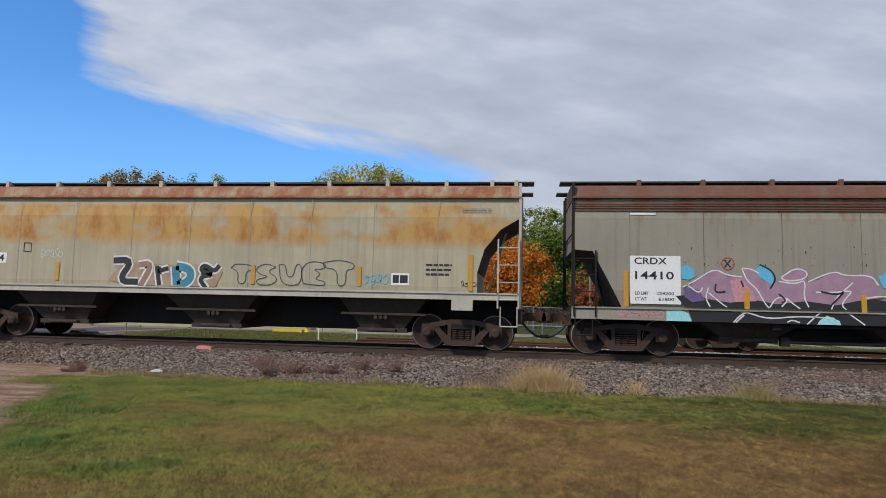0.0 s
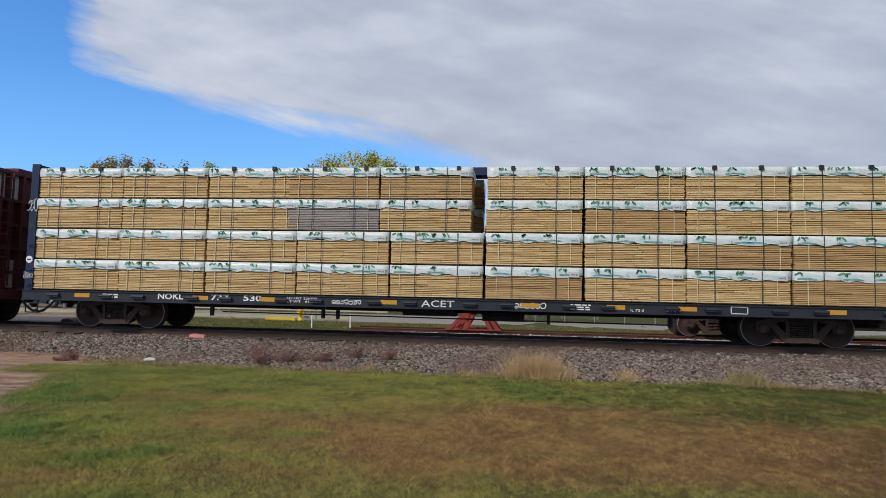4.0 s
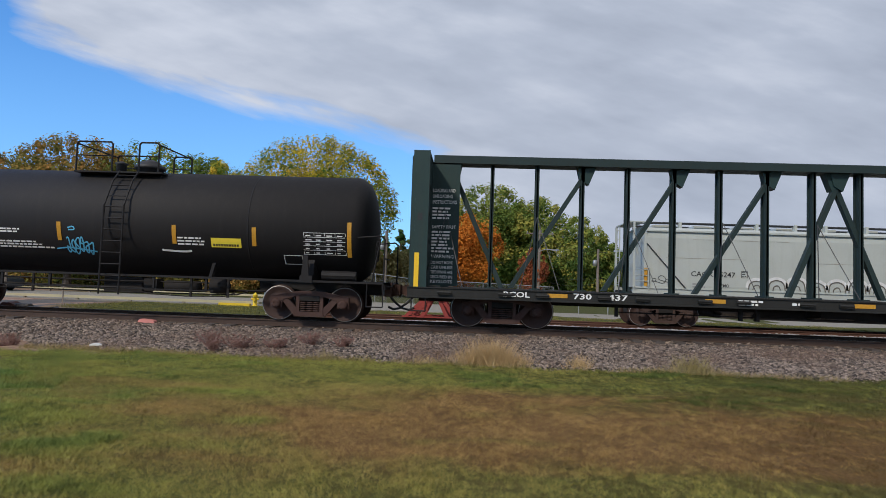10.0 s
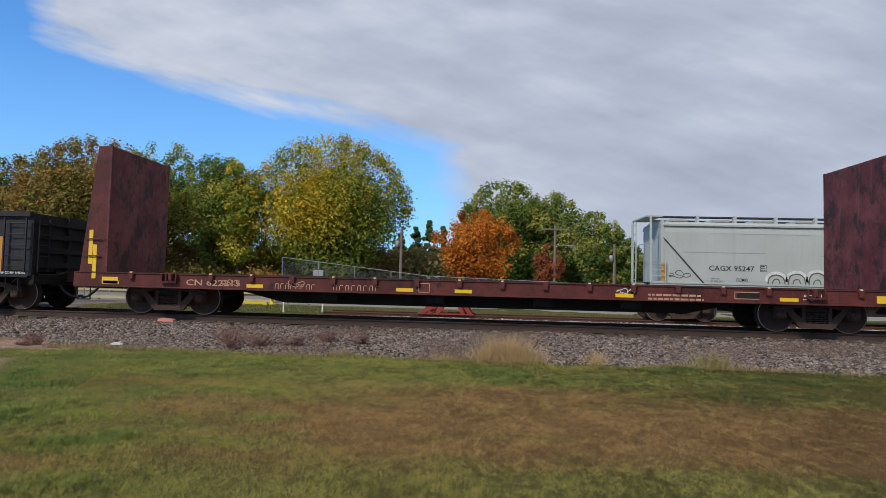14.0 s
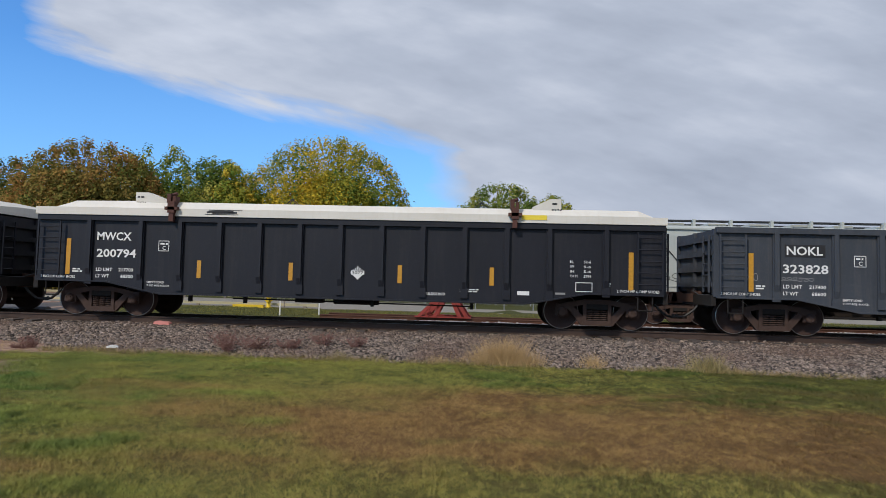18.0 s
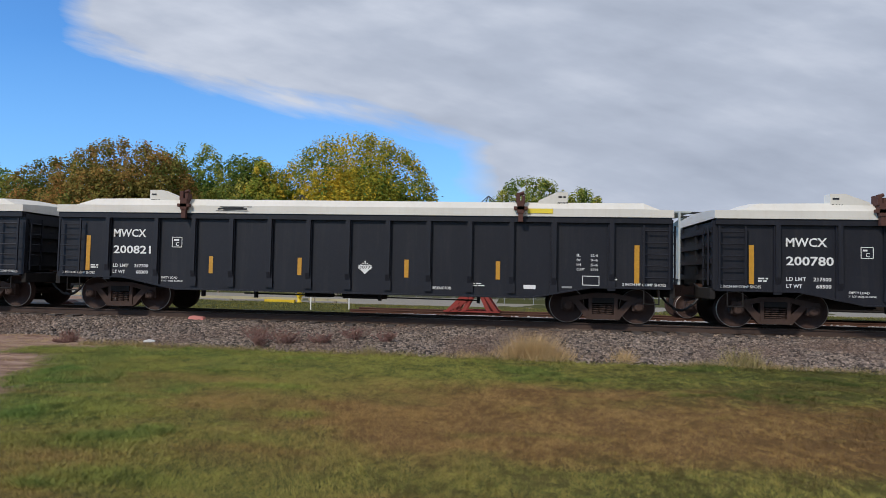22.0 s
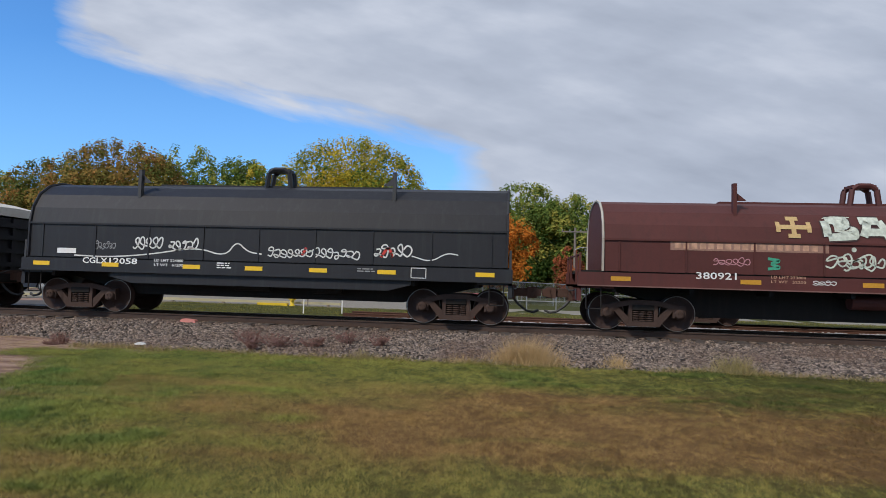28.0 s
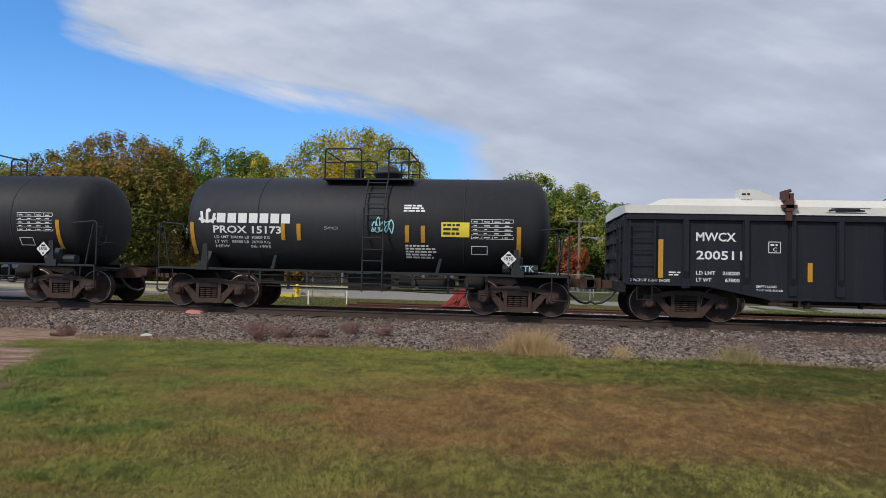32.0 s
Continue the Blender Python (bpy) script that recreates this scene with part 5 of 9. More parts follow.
    if lettered == "green":
        for s in (-1, 1):
            for xa, xb in ((1.65, 3.75), (4.11, 6.2), (6.65, 8.75), (10.5, 9.0), (-.15, 1.25)):
                d = s if xb > xa else -s
                bm = bmesh.new()
                prism(bm, [(s * xa - .07, 4.44), (s * xa + .07, 4.44), (s * xb + .07, 1.05), (s * xb - .07, 1.05)], -.08 + .02 * s, .08 + .02 * s)
                part("diagonal", bm, M["truss_dark"], car)
                bm = bmesh.new()
                prism(bm, [(s * xa - d * .18, 4.45), (s * xa + d * .34, 4.45), (s * xa + d * .26, 4.10), (s * xa + d * .02, 3.95)], -.13 + .02 * s, .13 + .02 * s)
                part("gusset", bm, b, car)
        for x in xs[::2]:
            for dx in (.5, -.5):
                bm = bmesh.new()
                tube(bm, [(x, -.3, 3.0), (x + dx, -1.3, 1.05)], .012, 4)
                part("tie_down_cable", bm, M["steel_dark"], car)
    bm = bmesh.new()
    rod(bm, (-6.0, -.8, .52), (6.0, -.8, .46), .018, 5)
    for x in (-6.1, -3.0, -2.6, 2.9, 5.9):
        box(bm, x - .04, x + .04, -1.25, -1.15, .42, .75)
    box(bm, -.9, .5, -1.0, -.3, .55, .76)
    rod(bm, (1.2, -.7, .58), (2.3, -.7, .58), .14, 10)
    part("brake_rigging", bm, M["under"], car)
    return car, q, h


def bundle(length, height, kind, board_key, seed, near=True, open_end=False):
    """One strapped pack of sawn boards under a printed sheet; its origin at the lower near left corner."""
    rng = random.Random(seed)
    b = thing("lumber_bundle", "strapped bundle of pale sawn boards under a printed wrap" if kind == "wood" else "lumber bundle in white printed wrap with green leaves", "lumber bundle", "lumber bundles on the wagons")
    depth = 1.28
    if kind == "wood":
        cap = .235
        bm = bmesh.new()
        rows = 13
        hh = (height - cap - .03) / rows
        for i in range(rows):
            z = .03 + i * hh
            o = rng.uniform(-.012, .012)
            e0, e1 = rng.uniform(0, .022), rng.uniform(0, .022)
            x = e0
            cut = rng.uniform(.3, .7) * length
            gap = rng.choice((.004, .007, .008, .014))
            box(bm, x, cut - .004, o + .012, depth, z + gap, z + hh - .004)
            box(bm, cut + .004, length - .02 - e1, rng.uniform(0, .02), depth, z + gap, z + hh - .004)
        tagged(part("board", bm, M[board_key], b), "stacked pale sawn boards", kind="stuff")
        part("core", boxes((.03, length - .05, .06, depth - .02, .02, height - .06)), M["board_end"], b)
        if open_end:
            bm = bmesh.new()
            for i in range(rows):
                for k in range(9):
                    e = rng.uniform(-.012, .03)
                    box(bm, length - .06, length - .01 + e, .02 + k * .139, .15 + k * .139, .034 + i * hh, .03 + i * hh + hh - .004)
            tagged(part("board_end", bm, M["board_end"], b), "brown sawn ends of the boards", kind="stuff")
        bm = bmesh.new()
        n = 14
        top, low = [], []
        rings = []
        for i in range(n + 1):
            x = -.005 + (length - .01) * i / n
            drop = cap + rng.uniform(-.03, .035)
            rings.append([bm.verts.new(v) for v in ((x, -.012 + rng.uniform(-.008, .006), height - drop), (x, -.018 + rng.uniform(-.012, .01), height - .1), (x, .0, height - .012), (x, .08, height), (x, depth, height))])
        for a, c in zip(rings, rings[1:]):
            for k in range(4):
                f = bm.faces.new((a[k], c[k], c[k + 1], a[k + 1]))
                f.smooth = True
        for ring in (rings[0], rings[-1]):
            bm.faces.new(ring + [bm.verts.new((ring[0].co.x, depth, height - cap))])
        part("wrap", bm, M["wrap_leaf"], b, "white printed sheet with green leaves")
        if near:
            leaves, waves, x = [], [], rng.uniform(.15, .4)
            while x < length - .45:
                for k in range(rng.choice((3, 4, 5))):
                    a, r, b0 = rng.uniform(-2.8, -.35), rng.uniform(.06, .12), x + rng.uniform(-.10, .10)
                    leaves.append([(b0, height - .035), (b0 + .6 * r * math.cos(a), height - .035 + .45 * r * math.sin(a)), (b0 + 1.2 * r * math.cos(a), height - .035 + r * math.sin(a))])
                waves.append([(x - .1, height - .19), (x + .12, height - .165), (x + .35, height - .20)])
                x += rng.choice((.28, .7, .95)) * rng.uniform(.8, 1.15)
            scrawl(b, leaves, .030, flat(-.037), M["leaf_print"], "printed green leaves", name="leaf_print")
            scrawl(b, waves, .02, flat(-.036), M["teal"], "printed teal wave", name="wave_print")
            patch(b, "tag", length - .34, length - .1, height - .25, height - .12, flat(-.040), M["tag_paper"])
            quads(b, "tag_print", [(length - .31, length - .2, height - .20, height - .17), (length - .18, length - .14, height - .21, height - .16)], flat(-.046), M["grey_ink"])
    else:
        bm = bmesh.new()
        n = int(length / .35)
        rings = []
        for i in range(n + 1):
            x = (length - .02) * i / n
            j = lambda: rng.uniform(-.012, .008)
            rings.append([bm.verts.new(v) for v in ((x, j(), .03), (x, j() - .005, .2), (x, j() - .008, .45), (x, j(), height - .06), (x, .05, height - .01), (x, depth, height - .01))])
        for a, c in zip(rings, rings[1:]):
            for k in range(5):
                f = bm.faces.new((a[k], c[k], c[k + 1], a[k + 1]))
                f.smooth = True
        for ring in (rings[0], rings[-1]):
            bm.faces.new(ring + [bm.verts.new((ring[0].co.x, depth, .03))])
        part("wrap", bm, M["wrap_white"], b, "white plastic wrap")
        w = flat(-.030)
        bars, fine, roofs, leaves, dark, waves, bands = [], [], [], [], [], [], []
        x = rng.uniform(-1.1, 0)
        inside = lambda p: all(.015 < v[0] < length - .035 for v in p)
        while near and x < length:
            bars += [(x + .24 + .084 * k, x + .24 + .084 * k + .050, .31, .395) for k in range(10)]
            fine += [(x + .30 + .09 * k, x + .36 + .09 * k, .45, .465) for k in range(8)] + [(x + .36 + .09 * k, x + .42 + .09 * k, .245, .26) for k in range(6)]
            roofs += [[(x + .54, .60), (x + .66, .69), (x + .78, .63)], [(x + .57, .58), (x + .57, .52), (x + .63, .52), (x + .72, .56), (x + .72, .59), (x + .64, .60)]]
            for k in range(7):
                cx, a = x + 1.07 + .07 * k, -2.4 + .26 * k + rng.uniform(-.25, .25)
                r = rng.uniform(.10, .17) if k != 3 else .20
                dx, dz = math.cos(a) * r, math.sin(a) * r
                leaf = [(cx, height - .06), (cx + .5 * dx - .3 * dz, height - .06 + .5 * dz + .3 * dx), (cx + dx, height - .06 + dz), (cx + .5 * dx + .3 * dz, height - .06 + .5 * dz - .3 * dx)]
                (dark if k in (3, 5) else leaves).append(leaf)
            waves.append([(x + .02, .135), (x + .35, .155), (x + .62, .175), (x + .95, .155), (x + 1.27, .13), (x + .95, .115), (x + .62, .125), (x + .35, .11)])
            bands += [(max(.02, x), min(length - .04, x + 1.2), .855 / .858 * height - .055, height - .035)]
            x += 1.31
        quads(b, "print", [r for r in bars if 0 < r[0] and r[1] < length - .04], w, M["print_ink"])
        quads(b, "fine_print", [r for r in fine if 0 < r[0] and r[1] < length - .04], w, M["grey_ink"])
        quads(b, "green_band", [r for r in bands if r[1] > r[0]], w, M["leaf_light"])
        scrawl(b, [r for r in roofs if inside(r)], .028, w, M["leaf_print"], "printed green house emblem", name="emblem")
        shapes(b, "leaf_print", [r for r in leaves if inside(r)], flat(-.033), M["leaf_light"], "printed light green leaves")
        shapes(b, "leaf_print", [r for r in dark if inside(r)], flat(-.035), M["leaf_print"], "printed dark green leaves")
        shapes(b, "wave_print", [r for r in waves if inside(r)], w, M["wave_ink"], "printed dark teal wave")
    if near:
        for x in ((.27 * length, .72 * length) if kind == "wood" else [.03 + .64 + 1.3 * k for k in range(int((length - .7) / 1.3) + 1)]):
            part("strap", boxes((x - .008, x + .008, -.040, -.030, .0, height + .005)), M["tie_strap"], b)
        if kind == "wood":
            for f in (.12, .86):
                x = length * f + rng.uniform(-.05, .05)
                part("string", boxes((x - .007, x + .007, -.016, .0, .03, height - .2)), M["string"], b)
    return b


LOAD = []


def build_lumber():
    # first: brown-red car with boards
    car, q, h = centre_beam("dark red centre-beam wagon loaded with sawn lumber", -41.04, -18.05, "beam_red", "beam_red", .42, "red")
    w = flat(-1.556)
    lettering(car, "UCIR", -3.95, .84, .56, .15, w, M["white"], .05)
    lettering(car, "800083", -2.9, .84, .88, .15, w, M["white"], .05)
    lettering(car, "LD LMT 223200", -.55, .905, .72, .065, w, M["white"], .02)
    lettering(car, "LT WT   63800", -.55, .82, .72, .065, w, M["white"], .02)
    lettering(car, "IL 73-0", 5.35, .80, .30, .06, w, M["white"], .02)
    lettering(car, "L 76-4", 6.0, .82, .28, .07, w, M["white"], .02)
    frame_lines(car, -5.05, -4.82, .81, .97, w, M["white"])
    for x in (-9.9, -7.3, -4.6, -1.45, 1.35, 4.6, 6.9, 9.9):
        patch(car, "reflector", x - .22, x + .22, .85, .96, w, M["amber"], "amber reflective strip")
    small_print(car, 8.3, .95, .5, 2, w, M["white"], .04, .07)
    small_print(car, -8.4, .95, .7, 2, w, M["white"], .04, .07)
    cols = [(-11.08, 2.45), (-8.6, 2.72), (-5.86, 2.70), (-3.14, 2.62), (.28, 2.62), (2.92, 2.64), (5.58, 2.74), (8.34, 2.66)]
    load(q, cols, 4, .858, "wood", 3)
    # second: blue-ended car with boards
    car, q, h = centre_beam("black centre-beam wagon with blue ends, loaded with lumber", -65.40, -42.44, "beam_black", "beam_blue", .28, "blue")
    lettering(car, "NOKL", -7.475, .84, .72, .16, w, M["white"], .05)
    lettering(car, "737", -5.975, .84, .5, .16, w, M["white"], .05)
    lettering(car, "530", -5.075, .84, .5, .16, w, M["white"], .05)
    lettering(car, "LD LMT 226500", -3.875, .915, .8, .06, w, M["white"], .02)
    lettering(car, "LT WT   61500", -3.875, .83, .8, .06, w, M["white"], .02)
    lettering(car, "IL 73-0", 4.875, .80, .32, .065, w, M["white"], .02)
    lettering(car, "L 75-0", 5.725, .82, .34, .07, w, M["white"], .02)
    lettering(car, "ACET", -0.325, .80, .85, .17, w, M["white_spray"], .02, "graffiti")
    scrawl(car, loops(2.025, .80, .8, .17, 6, 21), .025, w, M["white_spray"], "white spray-painted tag")
    scrawl(car, loops(-2.675, .80, .8, .16, 7, 22), .022, w, M["white_spray"], "white spray-painted tag")
    frame_lines(car, 7.225, 7.625, .80, .98, w, M["white"])
    for x in (-9.675, -6.275, -4.425, -1.175, 2.425, 4.525, 6.225, 9.625):
        patch(car, "reflector", x - .22, x + .22, .84, .95, w, M["amber"], "amber reflective strip")
    small_print(car, -9.075, .95, .6, 2, w, M["white"], .04, .07)
    small_print(car, 3.425, .95, .6, 3, w, M["white"], .03, .055)
    cols = [(-11.2, 2.55), (-8.655, 2.46), (-6.185, 2.52), (-3.655, 2.48), (-1.175, 2.42), (1.305, 2.44), (3.765, 2.45), (6.225, 2.44), (8.685, 2.5)]
    load(q, cols, 4, .85, "wood", 4, {(3, 2): "boards_grey"}, {2: -.3, 3: -.3})
    # third: white-wrapped load
    car, q, h = centre_beam("dark red centre-beam wagon loaded with white-wrapped lumber", -89.35, -66.37, "beam_red", "beam_red", .33, "red")
    lettering(car, "DWC", -7.5, .82, .56, .15, w, M["white"], .05)
    lettering(car, "626", -6.1, .83, .45, .14, w, M["white"], .05)
    lettering(car, "741", -5.2, .83, .38, .14, w, M["white"], .05)
    lettering(car, "LD LMT 226400", -4, .915, .72, .06, w, M["white"], .02)
    lettering(car, "LT WT   61600", -4, .83, .72, .06, w, M["white"], .02)
    for x in (-9.3, -6.7, -4.5, 1.3, 4.7, 7.5, 9.7):
        patch(car, "reflector", x - .24, x + .24, .85, .95, w, M["amber"], "amber reflective strip")
    small_print(car, -8.7, .95, .7, 2, w, M["white"], .04, .07)
    small_print(car, -2.6, .93, .6, 1, w, M["white"], .06)
    scrawl(car, loops(-0.3, .82, .8, .16, 6, 33), .022, w, M["white_spray"], "white spray-painted tag")
    patch(car, "reflector", -h + .08, -h + .18, 1.15, 1.9, flat(-1.55), M["yellow"], "yellow reflective strip")
    patch(car, "reflector", h - .18, h - .08, 1.15, 1.9, flat(-1.55), M["amber"], "amber reflective strip")
    cols = [(-11.1, 4.25), (-6.83, 2.62), (-4.19, 2.93), (-1.12, 4.2), (3.1, 4.1), (7.22, 4.0)]
    load(q, cols, 4, .858, "white", 5)
    # fourth: empty green car
    car, q, h = centre_beam("empty dark green centre-beam wagon with open truss", -131.34, -108.44, "sill_grime", "beam_green", .48, "green")
    lettering(car, "BCOL", -9.0, .83, .66, .14, w, M["white"], .05)
    lettering(car, "730", -7.25, .83, .45, .15, w, M["white"], .05)
    lettering(car, "437", -6.4, .83, .5, .15, w, M["white"], .05)
    lettering(car, "IL 73-0", 2.2, .84, .36, .07, w, M["white"], .02)
    quads(car, "emblem", [(6.72, 7.45, .84, .86)] + [(6.75 + .115 * k, 6.83 + .115 * k, .88, .97) for k in range(6)], w, M["white"])
    frame_lines(car, 4.1, 4.7, .78, .98, w, M["white"])
    for x in (-7.65, -3.76, -.16, 3.5, 8.6):
        patch(car, "reflector", x - .25, x + .25, .85, .95, w, M["amber"], "amber reflective strip")
    for s in (-1, 1):
        patch(car, "reflector", s * (h - .22) - .06, s * (h - .22) + .06, 1.0, 1.88, flat(-1.55), M["yellow"], "yellow reflective strip")
        x0 = 10.62 if s > 0 else -h + .52
        panel = part("notice_board", boxes((x0 - .1, x0 + .72, -.30, -.27, 1.05, 4.4)), M["beam_green"], car)
        wn = flat(-.306)
        z = 3.62
        for words, ww, size in (("LOADING AND", .62, .1), ("UNLOADING", .55, .1), ("INSTRUCTIONS", .66, .1)):
            lettering(panel, words, x0 - .02, z, ww, size, wn, M["white"], .02)
            z -= .16
        small_print(panel, x0 - .02, 3.2, .6, 4, wn, M["white"], .05, .09)
        lettering(panel, "SAFETY FIRST", x0 - .02, 2.62, .66, .09, wn, M["white"], .02)
        small_print(panel, x0 - .02, 2.55, .6, 7, wn, M["white"], .05, .09)
        lettering(panel, "WARNING", x0 - .02, 1.80, .62, .1, wn, M["white"], .02)
        for k, words in enumerate(("DO NOT MOVE", "CAR UNLESS", "TIEDOWNS ARE", "SECURED IN", "KEYSLOTS")):
            lettering(panel, words, x0 - .02, 1.64 - .13 * k, .6, .085, wn, M["white"], .02)
    small_print(car, -3.2, .95, .6, 2, w, M["white"], .05, .08)
    small_print(car, -1.9, .92, .5, 1, w, M["white"], .06)
    small_print(car, 9.3, .95, .6, 2, w, M["white"], .05, .08)


def load(q, cols, tiers, height, kind, seed, special={}, shift={}):
    rng = random.Random(seed)
    corner = to_mesh("corner_protector", boxes((-.05, .05, -.05, .03, -.09, .012)), M["hose"])
    for ci, (x, length) in enumerate(cols):
        for tier in range(tiers):
            dx = shift.get(tier, 0) if 2 < ci < 5 else 0
            key = special.get((ci, tier)) or rng.choice(["boards", "boards", "boards", "boards_tan"])
            edge = kind == "wood" and ci + 1 < len(cols) and cols[ci + 1][0] - x - length > .3
            b = bundle(length, height, kind, key, seed * 100 + ci * 10 + tier, True, edge)
            LOAD.append((b, q, x + dx + rng.uniform(-.02, .02), -1.52 + rng.uniform(-.015, .02), 1.017 + tier * height))
            b = bundle(length, height, kind, key, seed * 100 + ci * 10 + tier + 7000, False, edge)
            LOAD.append((b, q, x + dx * .5 + rng.uniform(-.05, .12), .24 + rng.uniform(-.02, .02), 1.017 + tier * height))
            if tier == tiers - 1:
                for f in ((.27, .72) if kind == "wood" else (.31, .62)):
                    o = tagged(new("corner_protector", corner), "black plastic corner protector under a load strap", "corner protector", "corner protectors on the loads")
                    LOAD.append((o, q, x + length * f, -1.52, 1.017 + tiers * height))


# ---- bulkhead flats ----
def flatcar(label, left, right, mark, seed, stray):
    car, q, h = add_car("bulkhead_flatcar", label, left, right)
    p = M["flat_red"]
    for y in (-1.45, 1.45):
        sill_beam(car, y, h - .05, .04, .07, .72, 1.11, p)
    part("deck", boxes((-h + .1, h - .1, -1.42, 1.42, 1.06, 1.12)), M["under"], car)
    bm = bmesh.new()
    prism(bm, [(-7.2, .80), (-5.4, .38), (5.4, .38), (7.2, .80)], -.45, .45)
    part("fishbelly_sill", bm, M["under"], car)
    bm = bmesh.new()
    for x in (-4, -1.2, 1.6, 3.8):
        box(bm, x - .25, x + .25, -1.2, -.5, .5, .74)
    part("brake_rigging", bm, M["under"], car)
    bm = bmesh.new()
    box(bm, -.055, .055, -1.56, -1.49, .93, 1.10)
    box(bm, -.075, .075, -1.54, -1.49, 1.05, 1.12)
    pocket = to_mesh("stake_pocket", bm, p)
    for i in range(18):
        o = part("stake_pocket", pocket, None, car)
        o.location = (-h + 1.6 + (2 * h - 3.2) * i / 17, 0, 0)
        if i % 3 != 1:
            cap = part("stake_top", boxes((-.03, .03, -1.555, -1.50, 1.02, 1.135)), M["string"], o, "weathered pale wooden stake stub")
    for s in (-1, 1):
        x = s * h
        part("bulkhead_face", boxes((min(x - s * .90, x - s * .84), max(x - s * .90, x - s * .84), -1.5, 1.5, 1.1, 4.46)), M["flat_face"], car)
        for y in (-1.47, 1.47):
            bm = bmesh.new()
            prism(bm, [(x - s * .10, .70), (x - s * .52, 4.47), (x - s * .91, 4.47), (x - s * .86, .70)], y - .025, y + .025)
            part("bulkhead_side", bm, p, car)
        bm = bmesh.new()
        for y in (-.9, -.3, .3, .9):
            prism(bm, [(x - s * .15, .9), (x - s * .56, 4.38), (x - s * .85, 4.38), (x - s * .85, .9)], y - .05, y + .05)
        for z in (1.6, 2.5, 3.4, 4.38):
            xo = x - s * (.14 + .42 * (z - .9) / 3.48)
            box(bm, min(x - s * .85, xo), max(x - s * .85, xo), -1.45, 1.45, z - .03, z + .03)
        part("bulkhead_rib", bm, M["beam_red"], car)
        bm = bmesh.new()
        for i in range(10):
            z = 1.2 + .33 * i
            xx = x - s * (.10 + .42 * (z - .7) / 3.77)
            rod(bm, (xx, -1.38, z), (xx, -.95, z), .016, 5)
        part("end_ladder", bm, M["beam_red"], car)
        part("end_sill", boxes((min(x, x - s * .2), max(x, x - s * .2), -1.5, 1.5, .70, 1.1)), p, car)
        step(car, x - s * .3, -1.5, .38, .75, M["under"])
        bogie(car, s * (h - 2.40), q, "bogie")
        w = flat(-1.502)
        if stray not in (s, 2):
            patch(car, "reflector", x - s * .52 - .24, x - s * .52 + .24, .96, 1.16, w, M["yellow"], "yellow reflective strip")
        else:
            patch(car, "reflector", x - s * .43 - .055, x - s * .43 + .055, 1.31, 2.22, w, M["yellow"], "tall yellow reflective strip")
            patch(car, "reflector", x - s * .55 - .055, x - s * .55 + .055, .93, 1.83, w, M["yellow"], "tall yellow reflective strip")
        if s < 0 and stray != 2:
            patch(car, "repaint_patch", x + .38, x + .72, 1.72, 2.22, flat(-1.498), M["bracket"])
            lettering(car, "B", x + .44, 1.80, .17, .22, flat(-1.504), M["white"], .03)
        elif s > 0:
            if seed == 7:
                lettering(car, "A", x - .66, 1.86, .17, .24, flat(-1.504), M["white"], .03)
            patch(car, "repaint_patch", x - .80, x - .58, 2.12, 2.62, flat(-1.498), M["steel_dark"])
        ladder(car, x - s * .74, x - s * .28, 1.3, 2.2, -1.54, p, 2, "grab_iron", False)
        w1 = flat(-1.494)
        patch(car, "reflector", x - s * 1.0 - .22, x - s * 1.0 + .22, .80, .98, w1, M["yellow"], "yellow reflective strip")
        bm = bmesh.new()
        box(bm, s * (h - 2.65) - .22, s * (h - 2.65) + .22, -1.6, -1.49, .86, .90)
        for k in range(4):
            xx = s * (h - 2.65) - .2 + .13 * k
            box(bm, xx - .015, xx + .015, -1.58, -1.49, .9, 1.09)
        part("winch_guard", bm, p, car)
    ends(car, h - .05)
    w = flat(-1.494)
    for x in (-9.78, -5.87, -1.94, -.44, 3.58, 5.65 if seed == 7 else 7.54):
        patch(car, "reflector", x - .22, x + .22, .79, .88, w, M["yellow"], "yellow reflective strip")
    lettering(car, mark, -7.72, .81, 1.46, .16, w, M["faint"], .03)
    for k in range(8):
        for x in (-5.33, -3.79):
            xk = x + (.137 if x < -5 else .156) * k
            scrawl(car, [[(xk, .78), (xk + .01, .92), (xk + .09, .91)], [(xk + .09, .78), (xk + .08, .90)]][:1 + (k * 7 + int(x)) % 2], .016, w, M["faint"], "", 0, "faded_letter")
    small_print(car, 4.16, .90, 1.46, 2, w, M["faint"], .05, .1)
    frame_lines(car, -1.6, -1.3, .78, 1.02, w, M["faint"])
    frame_lines(car, 6.24, 6.84, .82, 1.0, w, M["faint"])
    if seed == 7:
        frame_lines(car, 7.0, 7.54, .84, 1.02, w, M["faint"])
        patch(car, "repaint_patch", 7.04, 7.50, .86, 1.0, flat(-1.492), M["under"])
    patch(car, "repaint_patch", 6.3, 6.84, .84, .98, flat(-1.492), M["under"])
    rng = random.Random(seed)
    for k in range(4):
        x = rng.uniform(-9, 8.5)
        scrawl(car, loops(x, .82, .5, .2, 3, seed + k), .018, w, M["white_spray"] if k % 2 else M["faint"], "scratched chalk tag")
    return car


